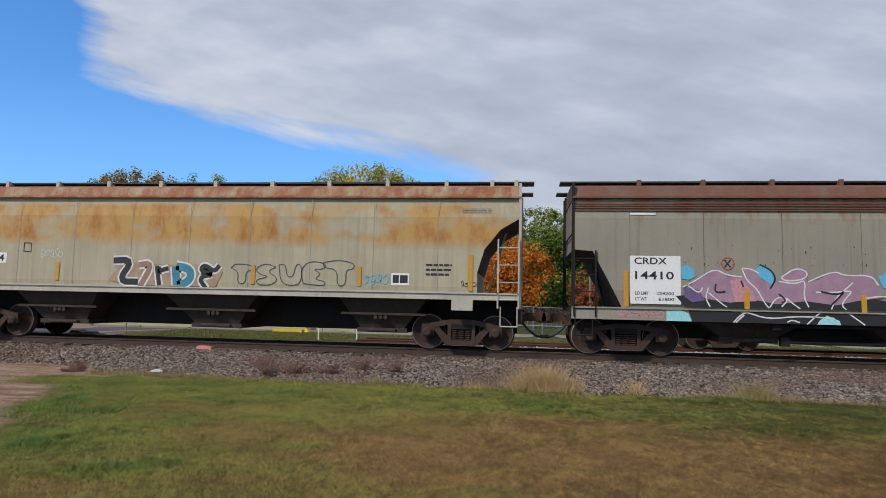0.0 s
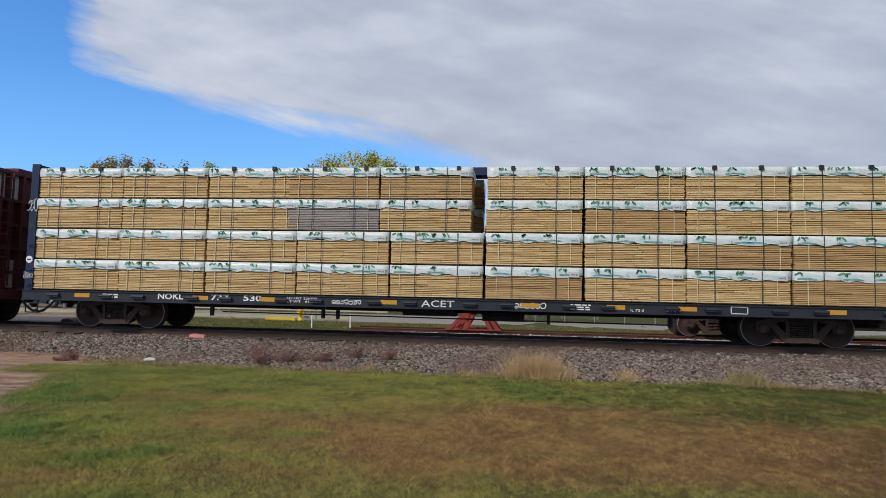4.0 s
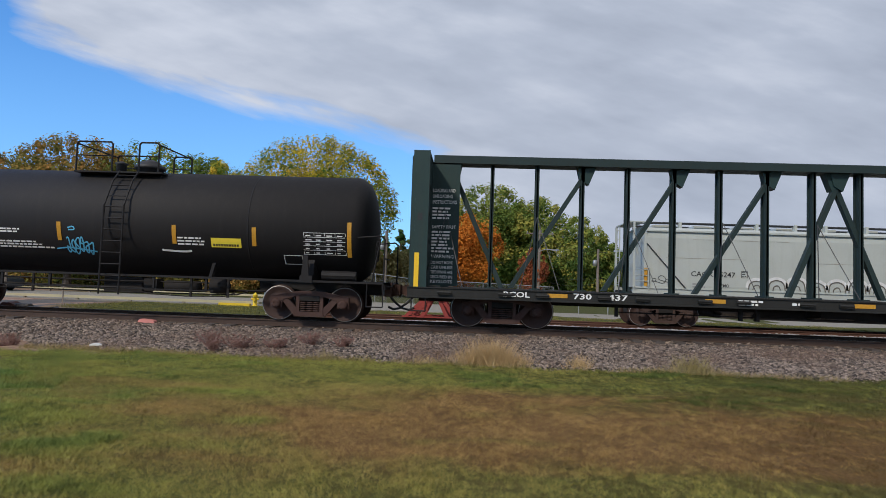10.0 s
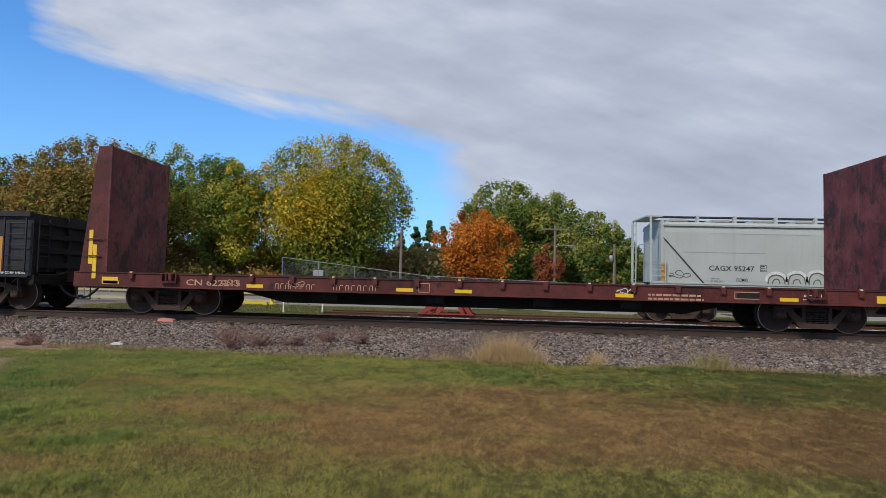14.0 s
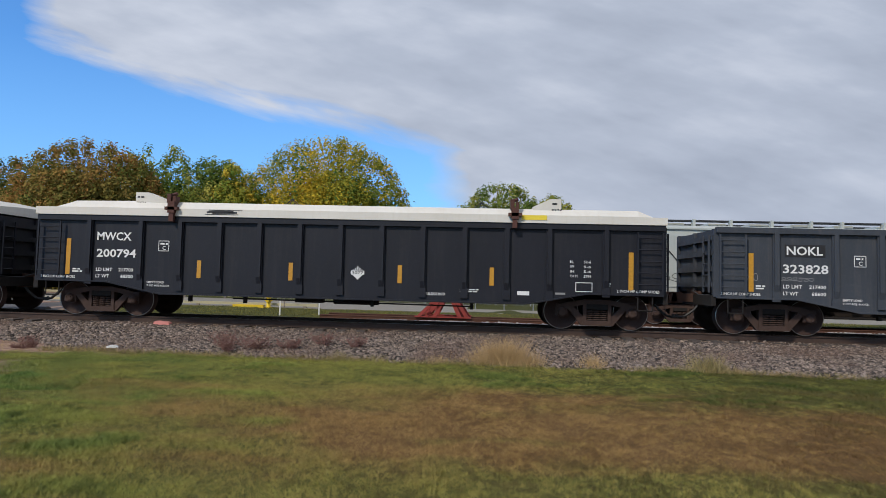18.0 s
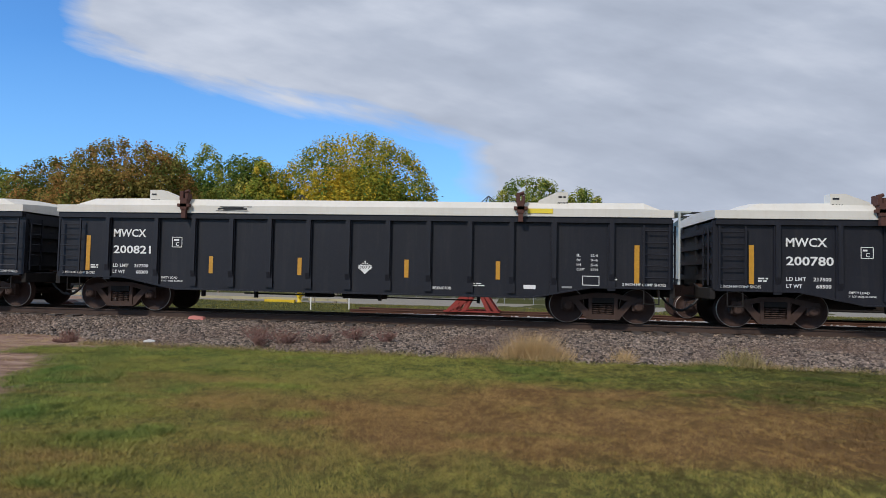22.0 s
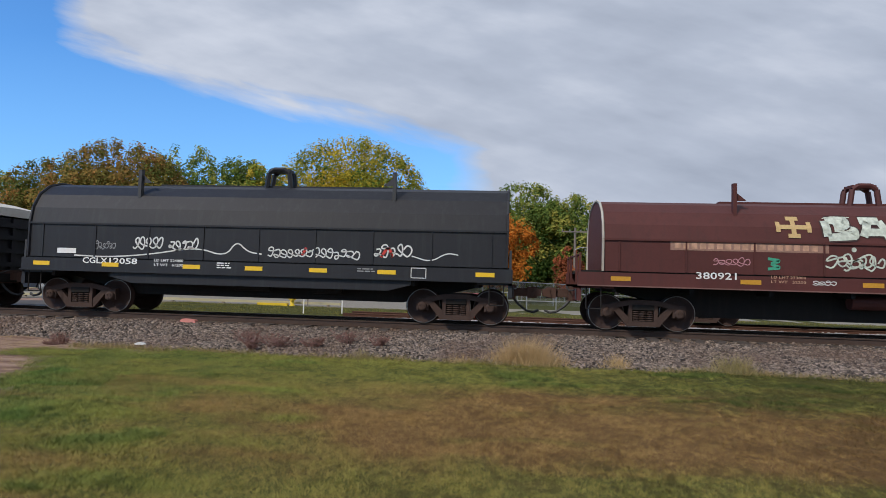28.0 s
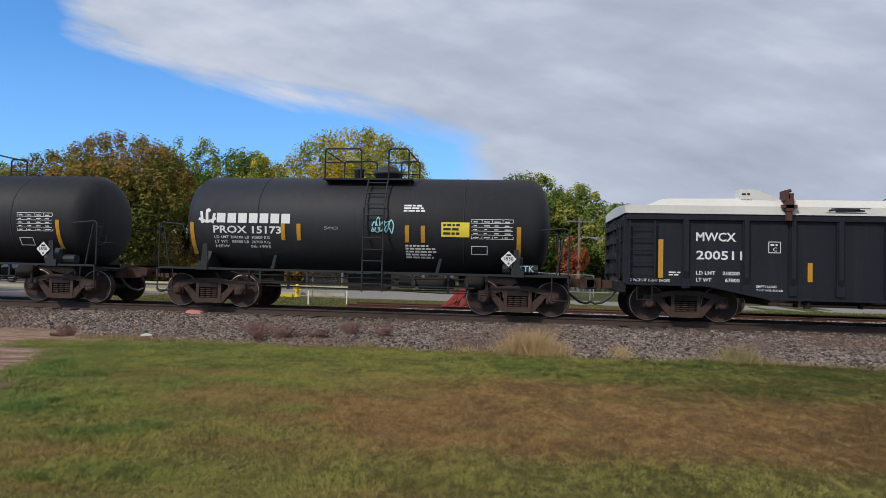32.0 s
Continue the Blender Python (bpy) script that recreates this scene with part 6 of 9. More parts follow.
# ---- tank cars ----
def tank(label, left, right, r, zc, half, key, dome_x, band=None, frame_key="tank_white", truck=5.35, truck_key="bogie"):
    car, q, h = add_car("tank_car", label, left, right)
    p, fr = M[key], M[frame_key]
    prof = [(-half + .48 * (1 - math.cos(math.asin(min(1, k / 8.0)))), max(.02, r * k / 8.0)) for k in range(9)]
    prof += [(-a, rr) for a, rr in prof[::-1]]
    bm = bmesh.new()
    lathe(bm, prof, "x", (0, 0, zc), 56)
    part("tank_shell", bm, p, car)
    for x in () if band else (-half * .55, half * .55):
        bm = bmesh.new()
        lathe(bm, [(-.02, r + .001), (-.02, r + .005), (.02, r + .005), (.02, r + .001)], "x", (x, 0, zc), 56)
        part("weld_seam", bm, p, car)
    if band:
        x0, x1, bk = band
        bm = bmesh.new()
        n = 40
        ring = []
        for x, rr in ((x0, r + .006), (x1, r + .006)):
            ring.append([bm.verts.new((x, rr * math.cos(2 * math.pi * i / 56), zc + rr * math.sin(2 * math.pi * i / 56))) for i in range(56)])
        for a, b in zip(ring, ring[1:]):
            for i in range(56):
                f = bm.faces.new((a[i], a[(i + 1) % 56], b[(i + 1) % 56], b[i]))
                f.smooth = True
        part("painted_band", bm, M[bk], car, "brick-red painted band round the tank")
    fm = M["rail_red"] if band else p
    # saddle, stub sill, platforms
    for s in (-1, 1):
        x = s * truck
        bm = bmesh.new()
        prism_x(bm, [(-1.35, 1.02), (-1.2, zc - r * .62), (-.5, zc - r * .9), (.5, zc - r * .9), (1.2, zc - r * .62), (1.35, 1.02)], x - .12, x + .12)
        part("saddle", bm, fr, car)
        bm = bmesh.new()
        box(bm, min(s * (h - .1), s * (truck - 1.6)), max(s * (h - .1), s * (truck - 1.6)), -.35, .35, .72, 1.06)
        prism(bm, [(s * (truck - 1.7), 1.04), (s * (truck - .3), .78), (s * (h - .2), .78), (s * (h - .2), 1.04)], -.5, .5)
        # dark in place of the frame's paint, imitating shade below the tank
        part("stub_sill", bm, M["under"], car)
        bm = bmesh.new()
        prism(bm, [(x - s * .16, 1.02), (x + s * .06, 1.02), (x + s * .0, 1.72), (x - s * .12, 1.72)], -1.47, -1.42)
        box(bm, x - .18, x + .14, -1.50, -1.40, 1.02, 1.2)
        part("saddle_brace", bm, fr, car)
        xe = s * h
        part("end_platform", boxes((min(xe, xe - s * 1.1), max(xe, xe - s * 1.1), -1.45, 1.45, 1.03, 1.08), (min(xe, xe - s * .08), max(xe, xe - s * .08), -1.45, 1.45, .9, 1.08)), fr, car)
        for pts in ([(xe - s * .04, -1.42, 1.05), (xe - s * .04, -1.42, 2.2), (xe - s * .12, -1.42, 2.28), (xe - s * .75, -1.42, 2.22)],
                    [(xe - s * .04, 1.42, 1.05), (xe - s * .04, 1.42, 2.2), (xe - s * .12, 1.42, 2.28), (xe - s * .75, 1.42, 2.22)],
                    [(xe - s * .04, -1.42, 1.7), (xe - s * .04, -.5, 1.7)], [(xe - s * .35, -1.42, 1.05), (xe - s * .15, -1.42, 2.2)]):
            bm = bmesh.new()
            tube(bm, pts, .022, 6)
            part("end_handrail", bm, fr, car)
        step(car, xe - s * .25, -1.46, .45, 1.05, fr, .42)
        bogie(car, s * truck, q, truck_key)
    hand_wheel(car, h - .3, -.9, 1.9, .27, fr)
    bm = bmesh.new()
    tube(bm, [(h - 1.7, -1.15, 1.22), (h - .8, -1.15, 1.22)], .13, 10)
    part("brake_cylinder", bm, fr, car)
    part("side_rail", boxes((-h + .05, h - .05, -1.46, -1.42, 1.03, 1.085)), fr, car)
    part("side_rail", boxes((-h + .05, h - .05, 1.42, 1.46, 1.03, 1.085)), fr, car)
    for x in (-half * .45, half * .42):
        bm = bmesh.new()
        prism(bm, [(x - .05, 1.05), (x + .03, 1.05), (x + .13, 1.45), (x + .05, 1.45)], -1.44, -1.30)
        part("rail_strut", bm, fr, car)
    for x in (-2.6, -1.3, 1.5, 2.9):
        part("rail_hanger", boxes((x - .03, x + .03, -1.44, -1.38, .72, 1.05)), fr, car)
    part("lower_rail", boxes((-2.9, 3.1, -1.44, -1.41, .70, .73)), fr, car)
    um = M["under"] if not band else M["tank_fitting"]
    part("outlet_housing", boxes((-.5, .6, -.3, .3, .55, 1.0)), um, car)
    bm = bmesh.new()
    lathe(bm, [(-.5, .05), (-.46, .15), (.46, .15), (.5, .05)], "x", (2.05, -.9, .80), 12)
    part("air_reservoir", bm, um, car)
    bm = bmesh.new()
    lathe(bm, [(-.3, .06), (-.25, .2), (.15, .2), (.25, .08)], "x", (3.1, -.95, .84), 12)
    part("brake_cylinder", bm, um, car)
    part("valve_box", boxes((1.1, 1.45, -1.15, -.8, .66, .98)), um, car)
    for py, pz, pa, pb, pr in ((-.8, .62, -3.4, 3.8, .018), (-1.0, .92, -3.6, 3.4, .022), (-1.2, .58, 1.0, 3.6, .014), (-.6, .74, -truck, truck, .03)):
        bm = bmesh.new()
        tube(bm, [(pa, py, pz + .06), (pa + .3, py, pz), ((pa + pb) / 2, py, pz - .03), (pb - .3, py, pz), (pb, py, pz + .1)], pr, 5)
        part("brake_pipe", bm, M["under"], car)
    for x in (-3.0, -1.9, 2.4, 3.4):
        part("pipe_hanger", boxes((x - .03, x + .03, -1.22, -1.18, .55, 1.05)), M["under"], car)
    # top platform and fittings
    zt = zc + r
    bm = bmesh.new()
    lathe(bm, [(zt - .12, .36), (zt + .1, .36), (zt + .1, .42), (zt + .2, .42), (zt + .2, .3), (zt + .3, .28), (zt + .38, .1)], "z", (dome_x + .35, 0, 0), 18)
    lathe(bm, [(zt - .1, .14), (zt + .22, .14), (zt + .26, .2), (zt + .32, .05)], "z", (dome_x - .5, 0, 0), 12)
    part("dome", bm, M["steel_dark"], car)
    for y in (-1.0, 1.0):
        bm = bmesh.new()
        box(bm, dome_x - 1.25, dome_x + 1.2, min(y * .62, y), max(y * .62, y), zt - .16, zt - .12)
        for x in (dome_x - 1.15, dome_x + 1.1):
            rod(bm, (x, y * .8, zt - .14), (x, y * .8, zt - r * .35), .03, 5)
        part("top_platform", bm, fm, car)
    bm = bmesh.new()
    for a, b in ((-1.2, -.2), (.55, 1.1)):
        for y in (-.98, .98):
            xa, xb = dome_x + a, dome_x + b
            tube(bm, [(xa, y, zt - .15), (xa, y, zt + .62), (xa + .05, y, zt + .68), (xb - .05, y, zt + .68), (xb, y, zt + .62), (xb, y, zt - .15)], .024, 6)
            tube(bm, [(xa, y, zt + .3), (xb, y, zt + .3)], .018, 5)
    tube(bm, [(dome_x - 1.2, -.98, zt + .62), (dome_x - 1.2, .98, zt + .62)], .022, 5)
    tube(bm, [(dome_x + 1.1, -.98, zt + .62), (dome_x + 1.1, .98, zt + .62)], .022, 5)
    part("safety_rail", bm, fm, car)
    bm = bmesh.new()
    xa, xb = dome_x + .0 + .02, dome_x + .55
    pts = [(-.95, zt - .1), (-r * .78 - .1, zc + r * .72), (-r - .12, zc + .35), (-r - .13, zc - .2), (-r - .14, .55)]
    for x in (xa, xb):
        tube(bm, [(x, y, z) for y, z in pts], .024, 6)
    z = zt - .25
    while z > .6:
        y = next(y0 + (y1 - y0) * (z - z0) / (z1 - z0) for (y0, z0), (y1, z1) in zip(pts, pts[1:]) if z1 <= z <= z0)
        rod(bm, (xa, y, z), (xb, y, z), .017, 5)
        z -= .3
    part("side_ladder", bm, fm, car)
    ends(car, h - .05)
    return car, round_side(zc, r), round_side(zc, r, proud=.011)


def valves(car, x, z, red):
    bm = bmesh.new()
    for dx in (-.55, -.25, .15):
        rod(bm, (x + dx, -.1, z - .1), (x + dx, -.1, z + .28), .05, 8)
        rod(bm, (x + dx - .12, -.1, z + .3), (x + dx + .12, -.1, z + .3), .03, 6)
    rod(bm, (x - .6, -.1, z + .15), (x - .85, -.1, z + .15), .08, 8)
    part("valves", bm, M["tank_red"] if red else M["steel_dark"], car)


def diamond(car, x, z, w, code):
    blob(car, [(x, z - .2), (x + .2, z), (x, z + .2), (x - .2, z)], flat(-1.50), M["white"], "diamond hazard placard", name="hazard_placard")
    lettering(car, code, x - .12, z - .04, .24, .09, flat(-1.505), M["ink"], .03)
    quads(car, "placard_print", [(x - .06, x + .06, z + .07, z + .12), (x - .02, x + .02, z - .14, z - .09)], flat(-1.505), M["ink"])


def build_tanks():
    # black tank with yellow lettering
    car, w, w2 = tank("black tank wagon with yellow lettering and blue graffiti", -147.07, -131.92, 1.46, 2.52, 7.15, "tank_black", .12, None, "tank_black", 5.55, "bogie_red")
    lettering(car, "UTLX", -5.9, 1.94, .95, .21, w2, M["amber"], .06)
    lettering(car, "681688", -4.93, 1.94, 1.0, .21, w2, M["amber"], .06)
    for k, words in enumerate(("LD LMT 191800 LB  87000 KG", "LT WT   71200 LB  32300 KG  NEW 03-96")):
        lettering(car, words, -5.82, 1.78 - .15 * k, (1.7, 2.2)[k], .075, w2, M["white"], .02)
    reflectors(car, [(-6.62, 1.74, 2.62, .11), (6.60, 1.70, 2.60, .11)] + [(x, 1.92, 2.4, .11) for x in (-3.6, -1.14, 1.97, 4.1)], w2, "amber")
    frame_lines(car, -3.37, -3.1, 1.90, 2.18, w2, M["white"])
    lettering(car, "C", -3.28, 1.94, .09, .1, w2, M["white"], .03)
    small_print(car, -2.75, 2.2, .6, 2, w2, M["white"], .04, .07)
    small_print(car, -2.85, 1.88, 1.5, 3, w2, M["white"], .04, .07)
    small_print(car, 2.05, 2.1, .75, 3, w2, M["white"], .04, .08)
    patch(car, "notice", 2.95, 3.75, 1.86, 2.1, w, M["lemon"])
    quads(car, "notice_print", [(3.0 + .07 * k, 3.05 + .07 * k, 1.89, 1.95) for k in range(10)], w2, M["ink"])
    data_table(car, 5.4, 6.5, 1.75, 2.3, w2, M["white"])
    frame_lines(car, 4.85, 5.35, 1.48, 1.72, w2, M["white"])
    scrawl(car, loops(-1.0, 1.5, .75, .62, 6, 12, 1.2), .035, w2, M["blue_spray"], "bright blue spray-painted tag")
    scrawl(car, [[(-.9, 2.25), (-.75, 2.3), (-.7, 2.2), (-.88, 2.2)], [(-1.3, 1.7), (-.9, 1.75), (-.2, 1.65)]], .035, w2, M["blue_spray"])
    scrawl(car, [[(2.4, 1.75), (2.2, 1.72), (1.6, 1.75)]], .05, w2, M["white"])
    # two white tanks with a red band
    car, w, w2 = tank("white tank wagon with a brick-red band and patched paint", -330.39, -316.15, 1.37, 2.44, 6.30, "tank_white", -.50, (-1.69, 1.39, "tank_red"))
    for x0, x1 in ((-5.9, -4.44), (4.12, 5.85)):
        bm = bmesh.new()
        rings = []
        for x, rr in ((x0, 1.373), (x1, 1.373)):
            rings.append([bm.verts.new((x, rr * math.cos(2 * math.pi * i / 56), 2.44 + rr * math.sin(2 * math.pi * i / 56))) for i in range(56)])
        for a, b in zip(rings, rings[1:]):
            for i in range(56):
                bm.faces.new((a[i], a[(i + 1) % 56], b[(i + 1) % 56], b[i])).smooth = True
        part("repainted_shell", bm, M["tank_pale"], car, "older greyer band of paint")
    patch(car, "paint_patch", -4.45, -1.72, 1.12, 2.22, w, M["tank_pale"], "", 10)
    patch(car, "paint_patch", 2.7, 4.12, 1.95, 2.62, w, M["tank_pale"])
    lettering(car, "GATX", -5.28, 2.11, .82, .23, w2, M["ink"], .02)
    lettering(car, "72764", -4.3, 2.11, .92, .23, w2, M["ink"], .02)
    for k, words in enumerate(("LD LMT  205300 LBS   93100 KGS", "LT WT    57700 LBS   26150 KGS", "NEW 04-99")):
        lettering(car, words, -5.2 + (1.25 if k == 2 else 0), 1.90 - .14 * k, 1.85 if k < 2 else .66, .085, w2, M["ink"], .02)
    for k, words in enumerate(("CONDUCTIVITY TESTED AT EACH", "LOADING. SEE SHIPPERS RECORDS", "CONSULT OWNER BEFORE", "REPAIRING TANK")):
        lettering(car, words, -2.82, 2.10 - .10 * k, (1.1, 1.12, .9, .66)[k], .055, w2, M["ink"], .02)
    reflectors(car, [(-5.9, 2.06, 2.92, .11), (5.68, 2.0, 2.92, .11)] + [(x, 2.24, 2.66, .11) for x in (-3.25, -1.31, 1.01, 3.22)], w2)
    patch(car, "notice", 1.85, 2.63, 2.10, 2.40, w, M["lemon"])
    small_print(car, 1.88, 2.37, .7, 3, w2, M["ink"], .05, .09)
    small_print(car, 1.86, 2.0, .62, 4, w2, M["ink"], .03, .055)
    lettering(car, "SR13450", 3.72, 2.63, .66, .10, w2, M["ink"], .02)
    lettering(car, "FRA AIP", 3.82, 2.45, .54, .10, w2, M["ink"], .02)
    data_table(car, 4.46, 5.55, 2.26, 2.70, w2, M["ink"])
    diamond(car, 5.45, 1.33, w2, "1760")
    valves(car, -.16, 3.85, True)
    car, w, w2 = tank("clean white tank wagon with a brick-red band and yellow graffiti", -345.8, -331.0, 1.37, 2.44, 6.58, "tank_white", .20, (-1.45, 1.36, "tank_red"), truck=5.45)
    lettering(car, "SHPX 207028", -5.32, 1.97, 2.0, .20, w2, M["ink"], .05)
    for k, words in enumerate(("LD LMT  205600 LB   93250 KG", "LT WT    57400 LB   26050 KG")):
        lettering(car, words, -5.3, 1.84 - .13 * k, 1.55, .08, w2, M["ink"], .02)
    reflectors(car, [(-6.17, 1.70, 2.54, .11), (5.8, 1.70, 2.50, .11)] + [(x, 2.08, 2.5, .11) for x in (-3.09, -1.2, 2.94)], w2, "amber")
    for line, ww in (([(-2.72, 2.17), (-2.56, 2.23), (-2.42, 2.21)], .08), ([(-2.60, 2.0), (-2.3, 1.96), (-1.9, 1.98), (-1.72, 2.04)], .20), ([(-1.80, 2.02), (-1.55, 2.06), (-1.45, 1.94), (-1.25, 2.06), (-1.05, 2.12)], .13), ([(-1.12, 2.10), (-1.06, 1.92)], .10), ([(-2.30, 1.74), (-2.0, 1.70), (-1.6, 1.76), (-1.42, 1.74)], .17)):
        fat_line(car, line, ww, w, M["lemon"], "yellow spray paint", .001)
    over = lambda x, z: w2(x, z) - .008
    lettering(car, "KEEP", -2.62, 1.92, .80, .21, over, M["tank_red"], .01, "graffiti")
    lettering(car, "OUT!!!", -2.28, 1.65, .82, .20, over, M["tank_red"], .01, "graffiti")
    for k, words in enumerate(("CONDUCTIVITY TESTED", "AT EACH LOADING.", "SEE SHIPPERS RECORDS")):
        lettering(car, words, 1.44, 2.20 - .085 * k, (.86, .72, .94)[k], .05, w2, M["ink"], .02)
    patch(car, "notice", 1.48, 2.22, 1.78, 2.03, w, M["lemon"])
    small_print(car, 1.52, 1.99, .62, 3, w2, M["ink"], .045, .075)
    patch(car, "notice", 3.0, 3.38, 1.60, 1.84, w, M["ink"])
    quads(car, "notice_print", [(3.05, 3.15, 1.66, 1.80), (3.22, 3.34, 1.66, 1.80)], w2, M["white"])
    data_table(car, 4.2, 5.27, 1.97, 2.48, w2, M["grey_ink"], 5, 4)
    small_print(car, 3.75, 1.92, .5, 2, w2, M["ink"], .03, .06)
    small_print(car, 4.6, 2.87, .9, 1, w2, M["ink"], .03, .06)
    small_print(car, -6.0, 2.2, .2, 3, w2, M["grey_ink"], .04, .06)
    scrawl(car, [[(.86, 2.60), (1.0, 2.78), (.98, 2.66), (1.12, 2.80), (1.06, 2.62), (1.22, 2.72), (1.12, 2.52), (1.28, 2.60), (1.14, 2.40), (1.32, 2.46), (1.16, 2.28), (1.36, 2.30), (1.22, 2.14), (1.38, 2.10), (1.20, 1.98), (1.10, 1.86)]], .035, round_side(2.44, 1.37, proud=.016), M["white_spray"], "white spray-painted tag")
    diamond(car, 4.57, 1.36, w2, "1760")
    lettering(car, "WH", 6.0, 1.13, .36, .16, flat(-1.30), M["pink_spray"], .02, "graffiti")
    valves(car, -.35, 3.85, False)
    # grey-black tanks
    for left, right, front in ((-424.55, -413.55, True), (-437.3, -426.3, False)):
        car, w, w2 = tank("dark grey tank wagon with white lettering and railed platform" if front else "dark grey tank wagon with white stencilled data panels", left, right, 1.34, 2.36, 5.05, "tank_grey", .15, None, "tank_grey", 4.2)
        reflectors(car, [(-4.6, 1.45, 2.3, .11), (4.2, 1.45, 2.3, .11)] + [(x, 1.86, 2.3, .11) for x in (-2.05, -1.62, 1.3, 1.72)], w2, "amber")
        if front:
            scrawl(car, [[(-4.3, 2.28), (-4.35, 2.6)], [(-4.16, 2.28), (-4.2, 2.68), (-4.1, 2.6)], [(-4.02, 2.28), (-3.97, 2.55)], [(-4.4, 2.4), (-4.15, 2.3), (-3.92, 2.42)]], .075, w2, M["white"], name="emblem")
            quads(car, "emblem", [(-3.9 + .30 * k, -3.66 + .30 * k, 2.30, 2.56) for k in range(7)], w2, M["white"])
            lettering(car, "PROX 15173", -4.0, 2.02, 1.9, .20, w2, M["white"], .05)
            for k, words in enumerate(("LD LMT 204100 LB  92600 KG", "LT WT   58900 LB  26700 KG", "NEW            06-1993")):
                lettering(car, words, -3.98, 1.88 - .12 * k, 1.55, .075, w2, M["white"], .02)
            scrawl(car, loops(.35, 2.05, .6, .5, 5, 88, 1.2), .03, w2, M["aqua_spray"], "turquoise spray-painted tag")
            scrawl(car, loops(-.95, 2.15, .4, .12, 3, 89), .015, w2, M["grey_ink"], "faint chalk tag")
            lettering(car, "WSTK", 4.0, 1.16, .6, .16, flat(-1.29), M["aqua_spray"], .02, "graffiti")
            patch(car, "notice", 2.2, 2.93, 2.02, 2.4, w, M["lemon"])
            small_print(car, 2.25, 2.36, .6, 3, w2, M["ink"], .06, .11)
        else:
            patch(car, "notice", .9, 1.25, 2.1, 2.45, w, M["lemon"])
        data_table(car, 2.98, 4.05, 1.98, 2.48, w2, M["white"])
        frame_lines(car, 2.98, 3.4, 1.58, 1.80, w2, M["white"])
        small_print(car, 1.2, 2.85, .7, 3, w2, M["white"], .045, .07)
        small_print(car, 1.25, 1.80, .85, 5, w2, M["white"], .045, .075)
        diamond(car, 3.95, 1.48, w2, "1830")


# ---- coil cars ----
def coil_car(label, left, right, key, truck, black):
    car, q, h = add_car("coil_car", label, left, right)
    p = M[key]
    hh = h - .62 if not black else h - .15
    sec = [(-1.48, 1.50), (-1.48, 2.30), (-1.40, 2.68), (-1.18, 3.02), (-.82, 3.26), (-.4, 3.37), (0, 3.40)]
    seam = 2.42 if black else 2.30
    rise = .26 if black else 0
    if black:
        sec = [(y, z if z < 2 else 2.42 + (z - 2.3) * 1.13) for y, z in sec]
    sec += [(-y, z) for y, z in sec[-2::-1]]
    bm = bmesh.new()
    prism_x(bm, sec, -hh, hh)
    for f in bm.faces:
        f.smooth = False
    part("hood", bm, p, car)
    rim = [(y * 1.012, 1.5 + (z - 1.5) * 1.01) for y, z in sec]
    for x in (-hh, hh):
        bm = bmesh.new()
        for (ya, za), (yb, zb) in zip(rim, rim[1:]):
            rod(bm, (x, ya, za), (x, yb, zb), .035, 5)
        part("hood_rim", bm, M["hop_sill"] if not black else p, car)
    bm = bmesh.new()
    box(bm, -hh, hh, -1.52, -1.47, seam - .03, seam + .02)
    box(bm, -hh, hh, 1.47, 1.52, seam - .03, seam + .02)
    for i in range(9):
        x = -hh + .4 + (2 * hh - .8) * i / 8
        box(bm, x - .02, x + .02, -1.50, -1.47, 1.52, seam)
    part("hood_seam", bm, p, car)
    part("ridge_rail", boxes((-3.6, 3.55, -.12, .12, 3.38 + rise, 3.46 + rise)), p, car)
    bm = bmesh.new()
    tube(bm, [(-.36, -.2, 3.38 + rise), (-.30, -.2, 3.82 + rise), (-.15, -.2, 3.92 + rise), (.15, -.2, 3.92 + rise), (.30, -.2, 3.82 + rise), (.36, -.2, 3.38 + rise)], .07, 6)
    tube(bm, [(-.36, .2, 3.38 + rise), (-.30, .2, 3.82 + rise), (-.15, .2, 3.92 + rise), (.15, .2, 3.92 + rise), (.30, .2, 3.82 + rise), (.36, .2, 3.38 + rise)], .07, 6)
    box(bm, -.3, .3, -.2, .2, 3.86 + rise, 3.94 + rise)
    part("lifting_yoke", bm, p, car)
    for x in (-3.58, 3.54, ):
        bm = bmesh.new()
        box(bm, x - .045, x + .045, -1.22, -1.08, 2.80 + rise * .6, 3.78 + rise * .7)
        prism(bm, [(x, 3.6 + rise), (x + (.3 if x < 0 else -.3), 3.35 + rise), (x, 3.35 + rise)], -1.15, -1.10)
        part("guide_post", bm, M["steel_dark"] if black else p, car)
    z0, z1 = (1.14, 1.50)
    for y in (-1.5, 1.5):
        part("side_sill", boxes((-h, h, y - .04, y + .04, z0, z1 - .035)), p, car)
        part("sill_flange", boxes((-h, h, y - .12, y + .10, z0 - .025, z0 + .004)), p if black else M["flange_sunlit"], car)
    # dark strip added for the shadow line below the hood
    part("hood_shadow_strip", boxes((-h + .1, h - .1, -1.44, 1.44, z1 - .06, z1 + .01)), M["under"], car)
    bm = bmesh.new()
    prism(bm, [(-truck - .6, 1.0), (-truck + .9, .62), (-truck + 1.5, .38 if not black else .52), (truck - 1.5, .38 if not black else .52), (truck - .9, .62), (truck + .6, 1.0), (truck + .6, 1.16), (-truck - .6, 1.16)], -.62, .62)
    part("underframe", bm, M["under"], car)
    for i in range(8):
        x = -h + .9 + (2 * h - 1.8) * i / 7
